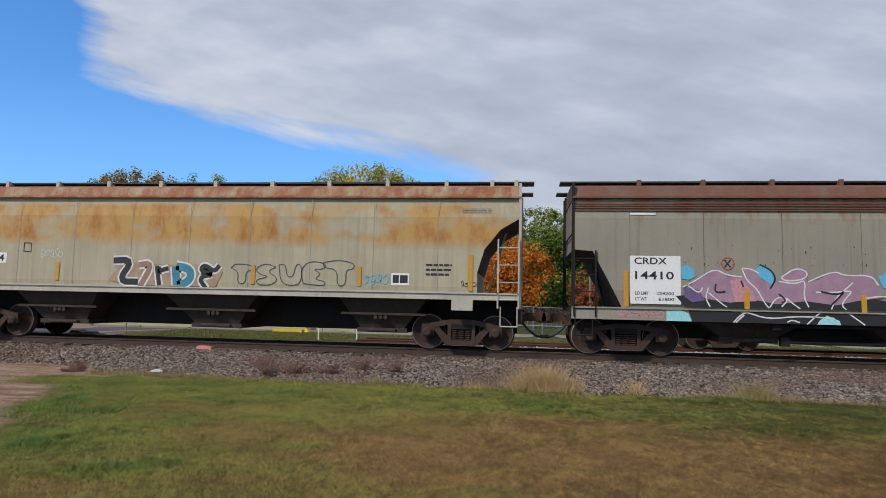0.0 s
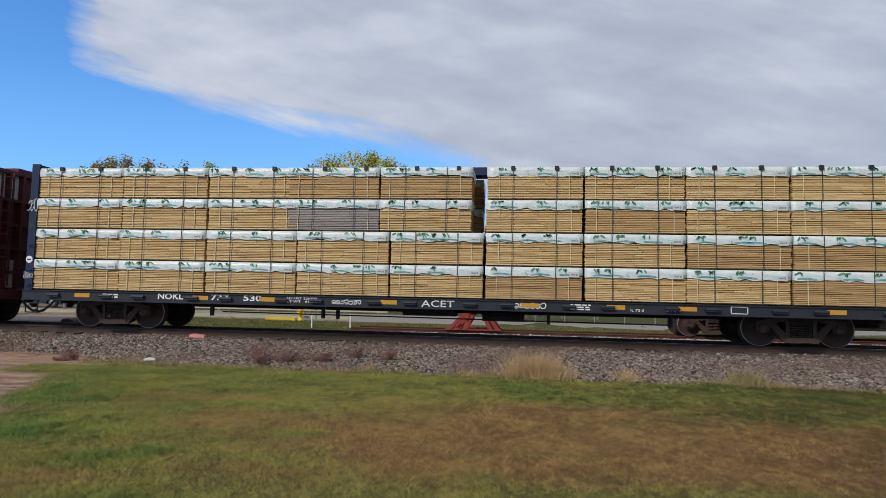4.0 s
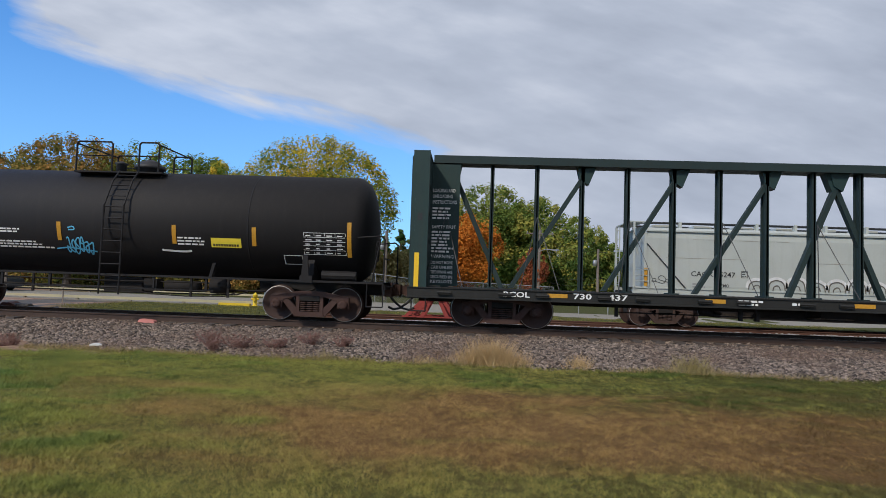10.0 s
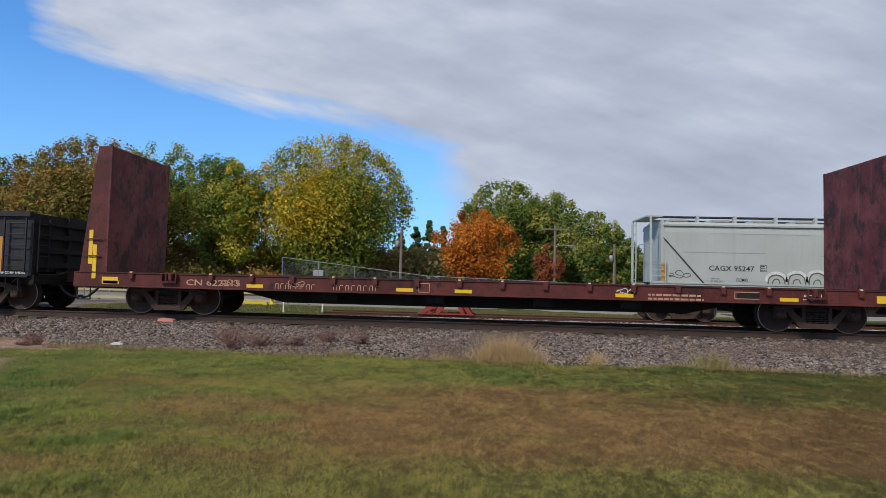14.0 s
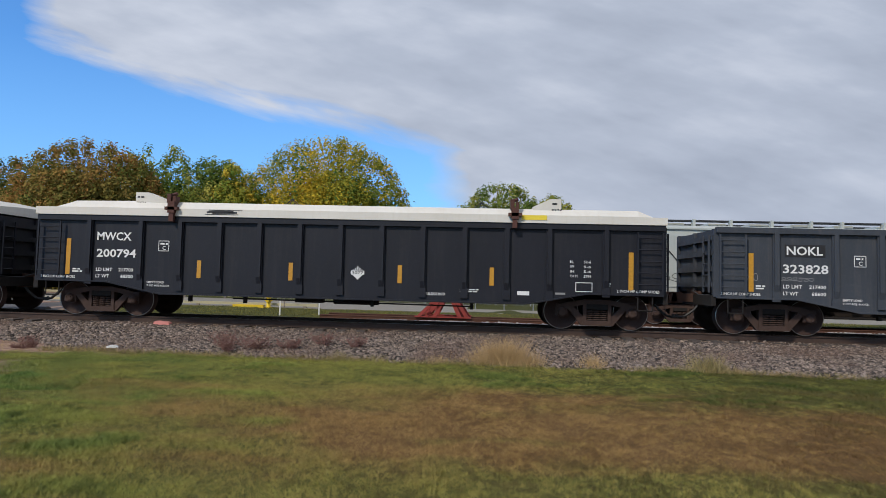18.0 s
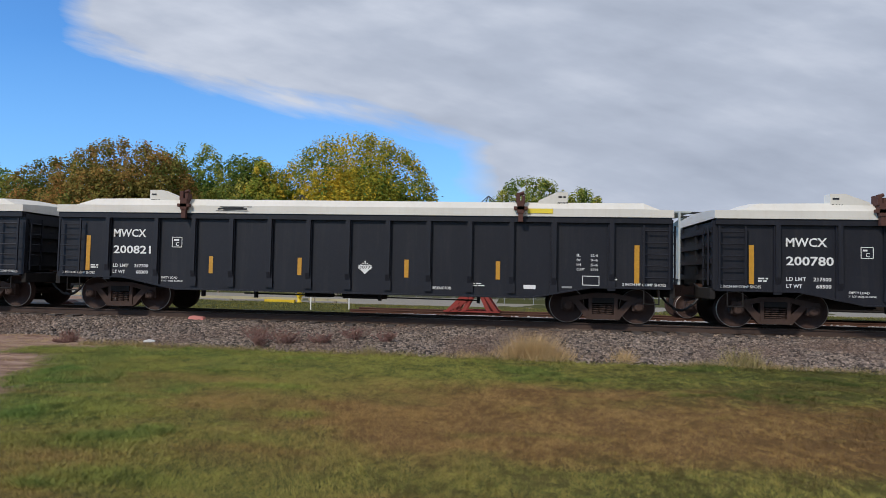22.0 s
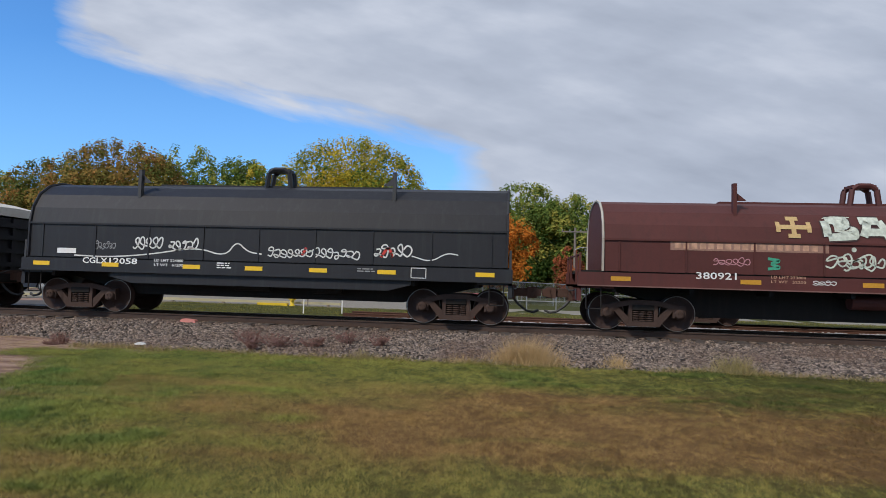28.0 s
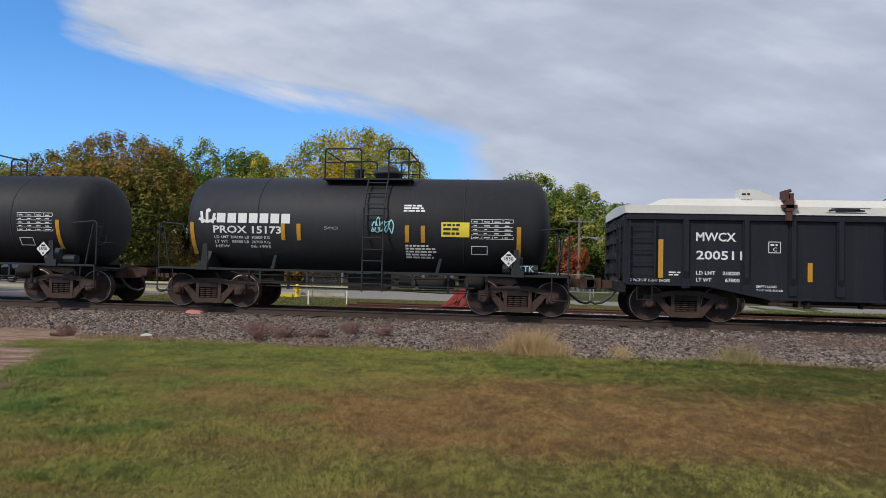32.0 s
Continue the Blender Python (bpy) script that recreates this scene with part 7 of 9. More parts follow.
        part("cross_bearer", boxes((x - .05, x + .05, -1.46, 1.46, .98, 1.5)), M["under"], car)
    if black:
        bm = bmesh.new()
        prism(bm, [(-h + 2.6, 1.0), (-h + 3.2, .84), (h - 3.2, .84), (h - 2.6, 1.0), (h - 2.6, 1.14), (-h + 2.6, 1.14)], -1.52, -1.46)
        part("lower_sill", bm, p, car)
    for x0, x1, z, r in ((-.8, .2, .88, .17), (1.4, 2.2, .82, .13)):
        bm = bmesh.new()
        rod(bm, (x0, -1.0, z), (x1, -1.0, z), r, 12)
        part("air_reservoir", bm, M["under"] if black else p, car)
    for s in (-1, 1):
        x = s * h
        part("end_platform", boxes((min(x, x - s * .9), max(x, x - s * .9), -1.5, 1.5, 1.06, 1.14), (min(x, x - s * .1), max(x, x - s * .1), -1.5, 1.5, .74, 1.14)), p, car)
        bm = bmesh.new()
        for y in (-1.46, -.7, .7, 1.46):
            box(bm, min(x - s * .03, x - s * .09), max(x - s * .03, x - s * .09), y - .03, y + .03, 1.1, 1.95)
        tube(bm, [(x - s * .06, -1.46, 1.9), (x - s * .06, 1.46, 1.9)], .02, 5)
        part("end_rail", bm, M["steel_dark"] if black else p, car)
        bogie(car, s * truck, q, "bogie")
        step(car, x - s * .4, -1.5, .55, 1.1, M["under"])
    hand_wheel(car, h - .2, -.6, 1.6, .27, M["steel_dark"])
    ends(car, h)
    w = flat(-1.546)
    ws = flat(-1.486)
    sw = lambda x, z: (-1.486 if z < 2.3 else -1.486 + (z - 2.3) * (.22 if z < 2.68 else .22)) - (.0 if z < 2.68 else -(z - 2.68) * .4)
    ks = "yellow" if black else "amber"
    for x in ([-6.1, -4.1, -1.8, -.08, 1.66, 3.47, 6.0] if black else [-6.4, -3.32, -.53, .6, 3.35]):
        patch(car, "reflector", x - .24, x + .24, 1.26, 1.37, w, M[ks], "yellow reflective strip")
    if black:
        lettering(car, "CGLX", -4.9, 1.34, .72, .16, w, M["white"], .04)
        lettering(car, "12058", -4.13, 1.34, .8, .16, w, M["white"], .04)
        for k, words in enumerate(("LD LMT 224800", "LT WT   61200")):
            lettering(car, words, -2.85, 1.43 - .12 * k, .82, .07, w, M["white"], .02)
        frame_lines(car, 4.1, 4.5, 1.18, 1.45, w, M["white"])
        small_print(car, -1.1, 1.45, .5, 3, w, M["white"], .03, .06)
        small_print(car, 2.7, 1.4, .5, 2, w, M["grey_ink"], .03, .06)
        patch(car, "plate", -5.7, -5.15, 1.60, 1.74, ws, M["white"])
        scrawl(car, [[(-5.2, 1.55), (-4.2, 1.52), (-3.0, 1.62), (-1.7, 1.85), (-.9, 1.6), (-.6, 2.05), (-.3, 1.75), (.1, 1.7)]], .035, ws, M["white_spray"], "long white spray-painted line")
        scrawl(car, loops(-3.5, 1.72, .85, .45, 5, 51, 1.0), .04, ws, M["white_spray"], "white spray-painted tag")
        scrawl(car, loops(-2.5, 1.70, .85, .45, 5, 52, 1.0), .04, ws, M["white_spray"], "white spray-painted tag")
        scrawl(car, loops(.25, 1.60, 2.5, .32, 14, 53, .8), .035, ws, M["white_spray"], "white spray-painted handwriting")
        scrawl(car, loops(3.1, 1.62, 1.0, .45, 5, 54, 1.0), .04, ws, M["white_spray"], "white spray-painted tag")
        scrawl(car, [[(3.3, 1.7), (3.5, 2.0), (3.6, 1.7)], [(1.2, 1.7), (1.3, 1.9)]], .07, ws, M["red"], "red spray paint")
        scrawl(car, loops(-4.6, 1.7, .6, .28, 6, 55, 1.2), .02, ws, M["grey_ink"], "faded tag")
        scrawl(car, [[(4.1, 1.75), (4.6, 1.6), (5.0, 1.85), (5.3, 1.8)]], .03, ws, M["white_spray"])
    else:
        lettering(car, "380921", -4.6, 1.36, .95, .17, w, M["white"], .03)
        for k, words in enumerate(("LD LMT 233800", "LT WT   52200")):
            lettering(car, words, -2.85, 1.42 - .11 * k, .8, .065, w, M["faint"], .02)
        patch(car, "lettering_panel", -5.2, -1.5, 2.06, 2.28, flat(-1.482), M["brown_spray"], "", 2)
        quads(car, "faded_lettering", [(-5.1 + .2 * k, -4.96 + .2 * k, 2.10, 2.24) for k in range(17)], flat(-1.490), M["faint"])
        hood = lambda x, z: sw(x, z) - .016
        letters = ([[(65, 75), (70, 150)], [(70, 74), (150, 70), (148, 95), (100, 108)], [(100, 110), (178, 120), (180, 146), (72, 154)]],
                   [[(205, 72), (285, 72)], [(238, 76), (212, 148)], [(284, 72), (312, 152)], [(225, 126), (292, 126)]],
                   [[(355, 76), (372, 142)], [(362, 74), (415, 86), (472, 138)], [(480, 70), (486, 138)]],
                   [[(625, 62), (522, 74), (515, 104), (612, 102), (604, 140), (522, 152)]])
        for width, mat, lift, words in ((.255, M["brown_dark"], 0.0, "dark shadow round spray-painted letters"), (.185, M["mint_spray"], .006, "large chalky pale spray-painted letters")):
            for letter in letters:
                for line in letter:
                    fat_line(car, [(-1.91 + .00573 * a, 2.31 - (b - 180) * .0053) for a, b in line], width, hood, mat, words, lift)
        for line in ([(560, 46), (600, 54), (668, 44)], [(480, 62), (530, 54), (545, 60)], [(60, 64), (100, 54), (172, 56)]):
            fat_line(car, [(-1.91 + .00573 * a, 2.31 - (b - 180) * .0053) for a, b in line], .02, hood, M["mint_spray"], "thin chalky flourish", .006)
        for line in ([(-2.66, 2.69), (-1.90, 2.69)], [(-2.28, 2.48), (-2.28, 2.90)]):
            fat_line(car, line, .11, hood, M["ochre_spray"], "ochre spray-painted cross")
        for line in ([(-2.64, 2.56), (-2.64, 2.82)], [(-1.92, 2.56), (-1.92, 2.82)], [(-2.42, 2.47), (-2.14, 2.47)], [(-2.42, 2.91), (-2.14, 2.91)]):
            fat_line(car, line, .10, hood, M["ochre_spray"], "ochre spray-painted cross", .004)
        scrawl(car, loops(1.95, 2.62, 1.15, .32, 6, 65, 1.0), .022, hood, M["rose_spray"], "thin pale tag")
        for k, (x, ww) in enumerate(((-1.56, .75), (-1.2, .7), (-.85, .65))):
            scrawl(car, loops(x, 1.64, ww, .46, 3, 161 + k, 1.1), .042, ws, M["mint_spray"], "pale spray-painted tag", .003 * k)
        blob(car, [(-.93 + .06 * math.cos(a * .785), 2.16 + .06 * math.sin(a * .785)) for a in range(8)], ws, M["mint_spray"], "pale spray-painted dot")
        scrawl(car, loops(-.05, 1.60, .9, .13, 6, 67, .6), .03, ws, M["white_spray"], "white spray-painted handwriting")
        for k in range(4):
            x = 1.62 + .15 * k
            scrawl(car, [[(x, 2.02 - .03 * k), (x + .02, 1.68), (x + .10, 1.64), (x + .12, 2.0)]], .035, ws, M["white_spray"], "white spray-painted loop")
        scrawl(car, [[(2.24, 1.62), (2.30, 1.95), (2.26, 1.75), (2.36, 1.72), (2.40, 1.56)]], .025, ws, M["white_spray"], "white spray-painted loop")
        scrawl(car, loops(2.62, 1.60, .52, .28, 5, 68, 1.2), .018, ws, M["rose_spray"], "thin pink tag")
        scrawl(car, loops(4.33, 1.62, .7, .42, 4, 63, 1.0), .034, ws, M["rose_spray"], "pink spray-painted tag")
        scrawl(car, loops(4.9, 1.66, .62, .36, 3, 69, 1.0), .034, ws, M["rose_spray"], "pink spray-painted tag", .003)
        scrawl(car, loops(-4.2, 1.68, .9, .25, 6, 64, 1.0), .02, ws, M["rose_spray"])
        small_print(car, .68, 1.79, .85, 2, ws, M["faint"], .04, .07)
        scrawl(car, [[(-2.9, 1.65), (-2.55, 1.68), (-2.9, 1.78), (-2.55, 1.85), (-2.9, 1.9)]], .07, ws, M["green_spray"], "green spray-painted tag")
        scrawl(car, loops(-1.9, 1.28, .55, .14, 4, 66), .02, w, M["white_spray"])
        patch(car, "end_board", hh - .02, hh + .3, 1.2, 1.4, flat(-1.55), M["amber"])
    return car


# ---- the whole train ----
def gondola_scrawls(car):
    w = flat(-1.494)
    for i, x in enumerate((-6.2 + 1.5, -3.2, -2.0, -.8, .6, 1.6, 2.7, 3.9, 5.0)):
        scrawl(car, loops(x - .4, 1.75, .75, .45, 4, 100 + i, 1.2), .035, w, M["white_spray"], "white spray-painted tag")
    scrawl(car, loops(5.1, 1.3, .5, .4, 4, 120, 1.2), .035, w, M["white_spray"], "white spray-painted tag")
    for k in range(3):
        scrawl(car, loops(-8.0, 1.3 + .38 * k, .5, .2, 3, 130 + k), .03, flat(-1.64), M["white_spray"], "white spray-painted tag")
    scrawl(car, loops(-4.85, 1.2, .7, .55, 5, 140, 1.0), .04, w, M["white_spray"], "white spray-painted tag")


build_hoppers()
build_lumber()
build_tanks()
flatcar("rust-red bulkhead flat wagon with an empty deck", -169.62, -147.75, "CN 622586", 7, 0)
flatcar("rust-red bulkhead flat wagon with tall yellow strips", -192.55, -170.93, "CN 622215", 8, 2)
gondola_scrawls(gondola(-210.09, -193.83, "old black gondola wagon covered in white graffiti tags", "gon_old", "UCRY", "526355", ("217800", "68200"), False, "amber"))
gondola(-227.72, -211.44, "dark grey open gondola wagon with scratched sides", "gon_grey", "NOKL", "323828", ("217400", "68600"), False, "amber")
for left, right, no, lim, tall, egn in ((-245.34, -229.0, "200794", ("217700", "68300"), "amber", "8374"), (-262.85, -246.6, "200437", ("216000", "68000"), "yellow", "8356"),
                                        (-280.43, -264.07, "200780", ("217500", "68500"), "amber", "8446"), (-297.75, -281.5, "200821", ("217700", "68300"), "amber", "0227"),
                                        (-315.24, -298.9, "200507", ("217900", "68100"), "yellow", "8381"), (-394.38, -378.05, "200396", ("218000", "68000"), "amber", "8219"),
                                        (-412.2, -395.75, "200511", ("218200", "67800"), "amber", "8271")):
    gondola(left, right, "black gondola wagon with a white rigid lid", "gon_black", "MWCX", no, lim, True, tall, egn)
coil_car("rust-red coil wagon with hood and large white graffiti", -361.4, -346.5, "coil_red", 5.75, False)
coil_car("black coil wagon with hood and long white graffiti", -376.40, -363.01, "coil_black", 5.25, True)

# ---- ground, tracks ----
def smooth(v, lo, hi):
    k = np.clip((v - lo) / (hi - lo), 0, 1)
    return k * k * (3 - 2 * k)


def value_noise(x, y, scale, seed):
    """Smooth random field of 0..1 over the plan."""
    rng = np.random.default_rng(seed)
    table = rng.random((64, 64))
    u, v = np.asarray(x) / scale + 31.7, np.asarray(y) / scale + 17.3
    i, j = np.floor(u).astype(int), np.floor(v).astype(int)
    f, g = u - i, v - j
    f, g = f * f * (3 - 2 * f), g * g * (3 - 2 * g)
    i, j, i1, j1 = i % 64, j % 64, (i + 1) % 64, (j + 1) % 64
    return (table[i, j] * (1 - f) + table[i1, j] * f) * (1 - g) + (table[i, j1] * (1 - f) + table[i1, j1] * f) * g


def field(x, y, scale, seed):
    return .5 * value_noise(x, y, scale, seed) + .3 * value_noise(x, y, scale * .43, seed + 1) + .2 * value_noise(x, y, scale * .17, seed + 2)


LUSH = ((-4.7, 8.4, .34, .30), (-3.4, 8.8, .75, .22), (-2.5, 7.25, .55, .20), (-5.3, 7.1, .7, .6), (-4.0, 5.7, .5, .25), (-3.2, 4.8, .6, .22))


def lush(x, y):
    """Patches of darker, fresher grass."""
    return sum(.40 * np.exp(-((x - a) / c) ** 2 - ((y - b) / d) ** 2) for a, b, c, d in LUSH)


def dryness(x, y):
    """Where the lawn has burnt brown: a long ragged patch parallel to the track."""
    n = field(x, y, 1.6, 3) - .5
    far = 1 - smooth(y + n * 2.6, 8.6, 10.9)
    near = smooth(y + n * 2.2, 5.0, 7.6)
    left = smooth(x + n * 4.0, -4.6, .2)
    core = far * near * left
    mottle = field(x * .7, y, .55, 21) * .9 + .35 * field(x, y, .22, 25)
    band = .45 * smooth(field(x * .5, y * 2, 1.6, 9), .47, .70)
    scorched = .5 * np.exp(-(((x + 4.1) / .7) ** 2 + ((y - 5.2) / .35) ** 2))
    return np.clip(core * (.16 + 1.08 * mottle) * (1 - .45 * smooth(x, 3.0, 6.5)) + band * (1 - .7 * smooth(y, 10.0, 11.5)) + scorched + .17 - .13 * smooth(y, 9.6, 10.8) - .14 * (1 - smooth(x, -5.6, -3.4)) * smooth(y, 4.8, 6.0) + .12 * (1 - smooth(y, 5.0, 6.8)) * field(x, y * 2, 1.1, 33) - lush(x, y), 0, 1)


def bareness(x, y):
    """Bare earth by the old crossing, and the trodden verge beside the ballast."""
    n = field(x, y, 1.1, 40) - .5
    edge = -8.85 + (10.9 - y) * .62
    patch_ = (1 - smooth(x + n * 1.6, edge - .35, edge + .35)) * np.maximum(1 - smooth(y + n * .6, 11.1, 11.6), 1 - smooth(x + n * 2, -10.4, -9.0)) * smooth(y + n, 5.6, 7.0)
    verge = smooth(y + n * .8, 12.25, 12.85) * (1 - smooth(y, 18.5, 20.0)) * (1 - .8 * smooth(x + n * 3, -9.0, -5.5))
    old_road = (1 - smooth(x + n * 1.2, -19.5, -17.8)) * smooth(y, 19.0, 20.5) * (1 - smooth(y, 33, 34))
    return np.clip(patch_ + verge + old_road, 0, 1)


def ground_height(x, y):
    z = -.55 + .04 * (value_noise(x, y, 3.1, 5) - .5) + .05 * (value_noise(x, y, .7, 6) - .5)
    return z + .05 * smooth(y, 19.5, 22.0)


def soil_material():
    m, n, link, bsdf = material("lawn_soil")
    co = n("ShaderNodeTexCoord").outputs["Object"]
    dry = n("ShaderNodeAttribute")
    dry.attribute_name = "dry"
    bare = n("ShaderNodeAttribute")
    bare.attribute_name = "bare"
    fine = noise_tex(n, link, co, 34, 6, 0.75)
    mid = noise_tex(n, link, co, 4, 5, 0.6)
    # the green is kept dark to paint the shaded gaps between blades
    green = blend(n, link, levels(n, link, fine, .3, .7), (.022, .034, .009), (.070, .088, .022))
    brown = blend(n, link, levels(n, link, fine, .3, .7), (.060, .032, .013), (.20, .115, .045))
    c = blend(n, link, dry.outputs["Fac"], green, brown)
    rut = noise_tex(n, link, co, 1.0, 7, .7, (1.2, 5.0, 1.0))
    earth = blend(n, link, levels(n, link, rut, .38, .60), (.15, .078, .054), (.40, .275, .205))
    earth = blend(n, link, levels(n, link, mid, .5, .75), earth, (.25, .155, .11))
    earth = blend(n, link, levels(n, link, fine, .5, .8), earth, (.12, .085, .06))
    c = blend(n, link, bare.outputs["Fac"], c, earth)
    link(c, bsdf.inputs["Base Color"])
    bsdf.inputs["Roughness"].default_value = 0.95
    bsdf.inputs["Specular IOR Level"].default_value = 0.15
    bump(n, link, bsdf, fine, 0.6, 0.02)
    return m


def grid_mesh(name, xs, ys, height, mats):
    gx, gy = np.meshgrid(xs, ys)
    co = np.stack([gx, gy, height(gx, gy)], -1).reshape(-1, 3)
    nx, ny = len(xs), len(ys)
    a = (np.arange(ny - 1)[:, None] * nx + np.arange(nx - 1)[None]).ravel()
    faces = np.stack([a, a + 1, a + 1 + nx, a + nx], -1)
    me = bpy.data.meshes.new(name)
    me.vertices.add(len(co))
    me.vertices.foreach_set("co", co.ravel())
    me.loops.add(faces.size)
    me.loops.foreach_set("vertex_index", faces.ravel())
    me.polygons.add(len(faces))
    me.polygons.foreach_set("loop_start", np.arange(len(faces)) * 4)
    me.update(calc_edges=True)
    for m in mats:
        me.materials.append(m)
    return me, co


def spread(name, tris, mat, attrs):
    """A mesh from an array of triangles (n, 3, 3) with float values per triangle."""
    me = bpy.data.meshes.new(name)
    k = len(tris)
    me.vertices.add(k * 3)
    me.vertices.foreach_set("co", tris.ravel())
    me.loops.add(k * 3)
    me.loops.foreach_set("vertex_index", np.arange(k * 3))
    me.polygons.add(k)
    me.polygons.foreach_set("loop_start", np.arange(k) * 3)
    me.update(calc_edges=True)
    if "tone" not in attrs:
        attrs["tone"] = np.full(k, .5)
    for key, v in attrs.items():
        at = me.attributes.new(key, "FLOAT", "POINT")
        at.data.foreach_set("value", np.repeat(v, 3).astype(np.float32))
    me.materials.append(mat)
    return me


def blade_material(name, green_a, green_b, dry_a, dry_b):
    m, n, link, bsdf = material(name)
    dry = n("ShaderNodeAttribute")
    dry.attribute_name = "dry"
    tone = n("ShaderNodeAttribute")
    tone.attribute_name = "tone"
    mixed = n("ShaderNodeMix", data_type="FLOAT")
    mixed.inputs[0].default_value = 0.68
    link(n("ShaderNodeNewGeometry").outputs["Random Per Island"], mixed.inputs[2])
    link(tone.outputs["Fac"], mixed.inputs[3])
    rnd = mixed.outputs[0]
    fresh = n("ShaderNodeAttribute")
    fresh.attribute_name = "fresh"
    g = blend(n, link, rnd, green_a, green_b)
    g = blend(n, link, fresh.outputs["Fac"], g, blend(n, link, rnd, (.022, .055, .013), (.155, .275, .060)))
    d = blend(n, link, rnd, dry_a, dry_b)
    link(blend(n, link, dry.outputs["Fac"], g, d), bsdf.inputs["Base Color"])
    bsdf.inputs["Roughness"].default_value = 0.7
    bsdf.inputs["Specular IOR Level"].default_value = 0.2
    return m


M["blade"] = blade_material("blade", (.026, .038, .008), (.350, .350, .076), (.080, .040, .014), (.47, .295, .105))
M["straw"] = blade_material("straw", (.10, .125, .04), (.27, .25, .09), (.30, .18, .075), (.70, .49, .25))


def blades(rng, x, y, z, h, w, lean):
    """One narrow triangle for each blade."""
    k = len(x)
    a, b = rng.random(k) * 2 * np.pi, rng.random(k) * 2 * np.pi
    base = np.stack([x, y, z], -1)
    side = np.stack([np.cos(a), np.sin(a), np.zeros(k)], -1) * (w / 2)[:, None]
    tip = base + np.stack([np.cos(b) * lean * h, np.sin(b) * lean * h, h], -1)
    return np.stack([base - side, base + side, tip], 1)


def build_lawn():
    xs = np.concatenate([[-900, -400, -200, -120, -80, -60, -45, -35, -28, -24], np.arange(-21, 17.01, .25), [19, 22, 26, 32, 40, 55, 75, 110, 180, 350, 900]])
    ys = np.concatenate([[-500, -200, -90, -40, -20, -10, -5, -1], np.arange(1, 14.01, .2), [15, 17, 19, 20, 20.7, 21.4, 22, 23, 25, 28, 31, 33.5, 36, 40, 46, 54, 64, 80, 110, 160, 260, 450, 900]])
    me, co = grid_mesh("ground", xs, ys, ground_height, [soil_material()])
    for key, fn in (("dry", dryness), ("bare", bareness)):
        at = me.attributes.new(key, "FLOAT", "POINT")
        v = fn(co[:, 0], co[:, 1])
        if key == "dry":
            v = np.where(co[:, 1] > 19, .15, v)
        at.data.foreach_set("value", v.astype(np.float32))
    tagged(new("ground", me), "mown lawn, green and burnt brown, with bare earth", "ground", kind="structure")
    rng = np.random.default_rng(12)
    # the mown lawn, thinning with distance from its near edge
    k = 980000
    y = 3.2 + (12.95 - 3.2) * rng.random(k) ** 1.15
    x = (rng.random(k) * 2 - 1) * (y * .80 + 1.0) - .05 * y
    keep = rng.random(k) > bareness(x, y) * 1.05 - .02
    keep &= rng.random(k) > .35 * dryness(x, y)
    x, y = x[keep], y[keep]
    d = dryness(x, y)
    tuft = field(x, y, .55, 60)
    rank = np.clip(smooth(field(x * .6, y, .9, 71), .62, .76) * (1 - smooth(d, .45, .7)) + 1.2 * lush(x, y), 0, 1)
    h = (.013 + .020 * tuft + .030 * rank + .03 * smooth(y, 12.2, 12.9)) * (.6 + .8 * rng.random(len(x)))
    w = .0026 + .00040 * y + .0014 * rng.random(len(x))
    tint = np.clip(d * 1.0 - .35 * rank + (rng.random(len(x)) - .5) * .55 + .12 * (rng.random(len(x)) < .1), 0, 1)
    # tone also holds a painted brightness fall from left to right
    me = spread("grass", blades(rng, x, y, ground_height(x, y) - .004, h, w, 1.15), M["blade"], {"dry": tint, "fresh": np.clip(.42 * rank + .40 * (1 - smooth(x + 2 * field(x, y, 1.2, 91), -4.6, -2.2)) * smooth(field(x * .6, y, .8, 92), .38, .62), 0, .9), "tone": np.clip(2.1 * (.40 * value_noise(x, y * .6, .034, 50) + .34 * value_noise(x, y * .7, .10, 51) + .26 * value_noise(x, y, .45, 52)) - .44 - .18 * rank - .62 * smooth(x, .8, 6.0) + .34 * (1 - smooth(x, -3, 1)), 0, 1)})
    tagged(new("grass", me), "short mown grass with brown dry patches", "grass", kind="stuff")
    # straw trodden into the bare earth
    k = 42000
    x, y = -14 + 8 * rng.random(k), 6.5 + 8.2 * rng.random(k)
    keep = (bareness(x, y) > .5) & (rng.random(k) < smooth(field(x, y, .6, 77), .35, .6))
    x, y = x[keep], y[keep]
    tri = blades(rng, x, y, ground_height(x, y), .010 + .02 * rng.random(len(x)), np.full(len(x), .007), 3.5)
    tagged(new("dry_grass", spread("dry_grass", tri, M["straw"], {"dry": .5 + .5 * rng.random(len(x)), "tone": rng.random(len(x))})), "dry straw trodden into the bare earth", "grass", kind="stuff")
    # rough grass beyond the main track
    k = 60000
    y = 20.6 + 12.6 * rng.random(k)
    x = -21 + 40 * rng.random(k)
    keep = ~((x > -6.4) & (y < 27.4)) & (rng.random(k) > bareness(x, y))
    x, y = x[keep], y[keep]
    me = spread("grass", blades(rng, x, y, ground_height(x, y), .03 + .05 * rng.random(len(x)), np.full(len(x), .022), .8), M["blade"], {"dry": np.clip(.05 + .25 * rng.random(len(x)), 0, 1), "tone": np.clip(.18 + .35 * field(x, y, 1.5, 45), 0, 1)})
    tagged(new("grass", me), "green grass strip behind the railway track", "grass", kind="stuff")
    # ragged straw along the foot of the ballast
    k = 9000
    x = -9.5 + 20 * rng.random(k)
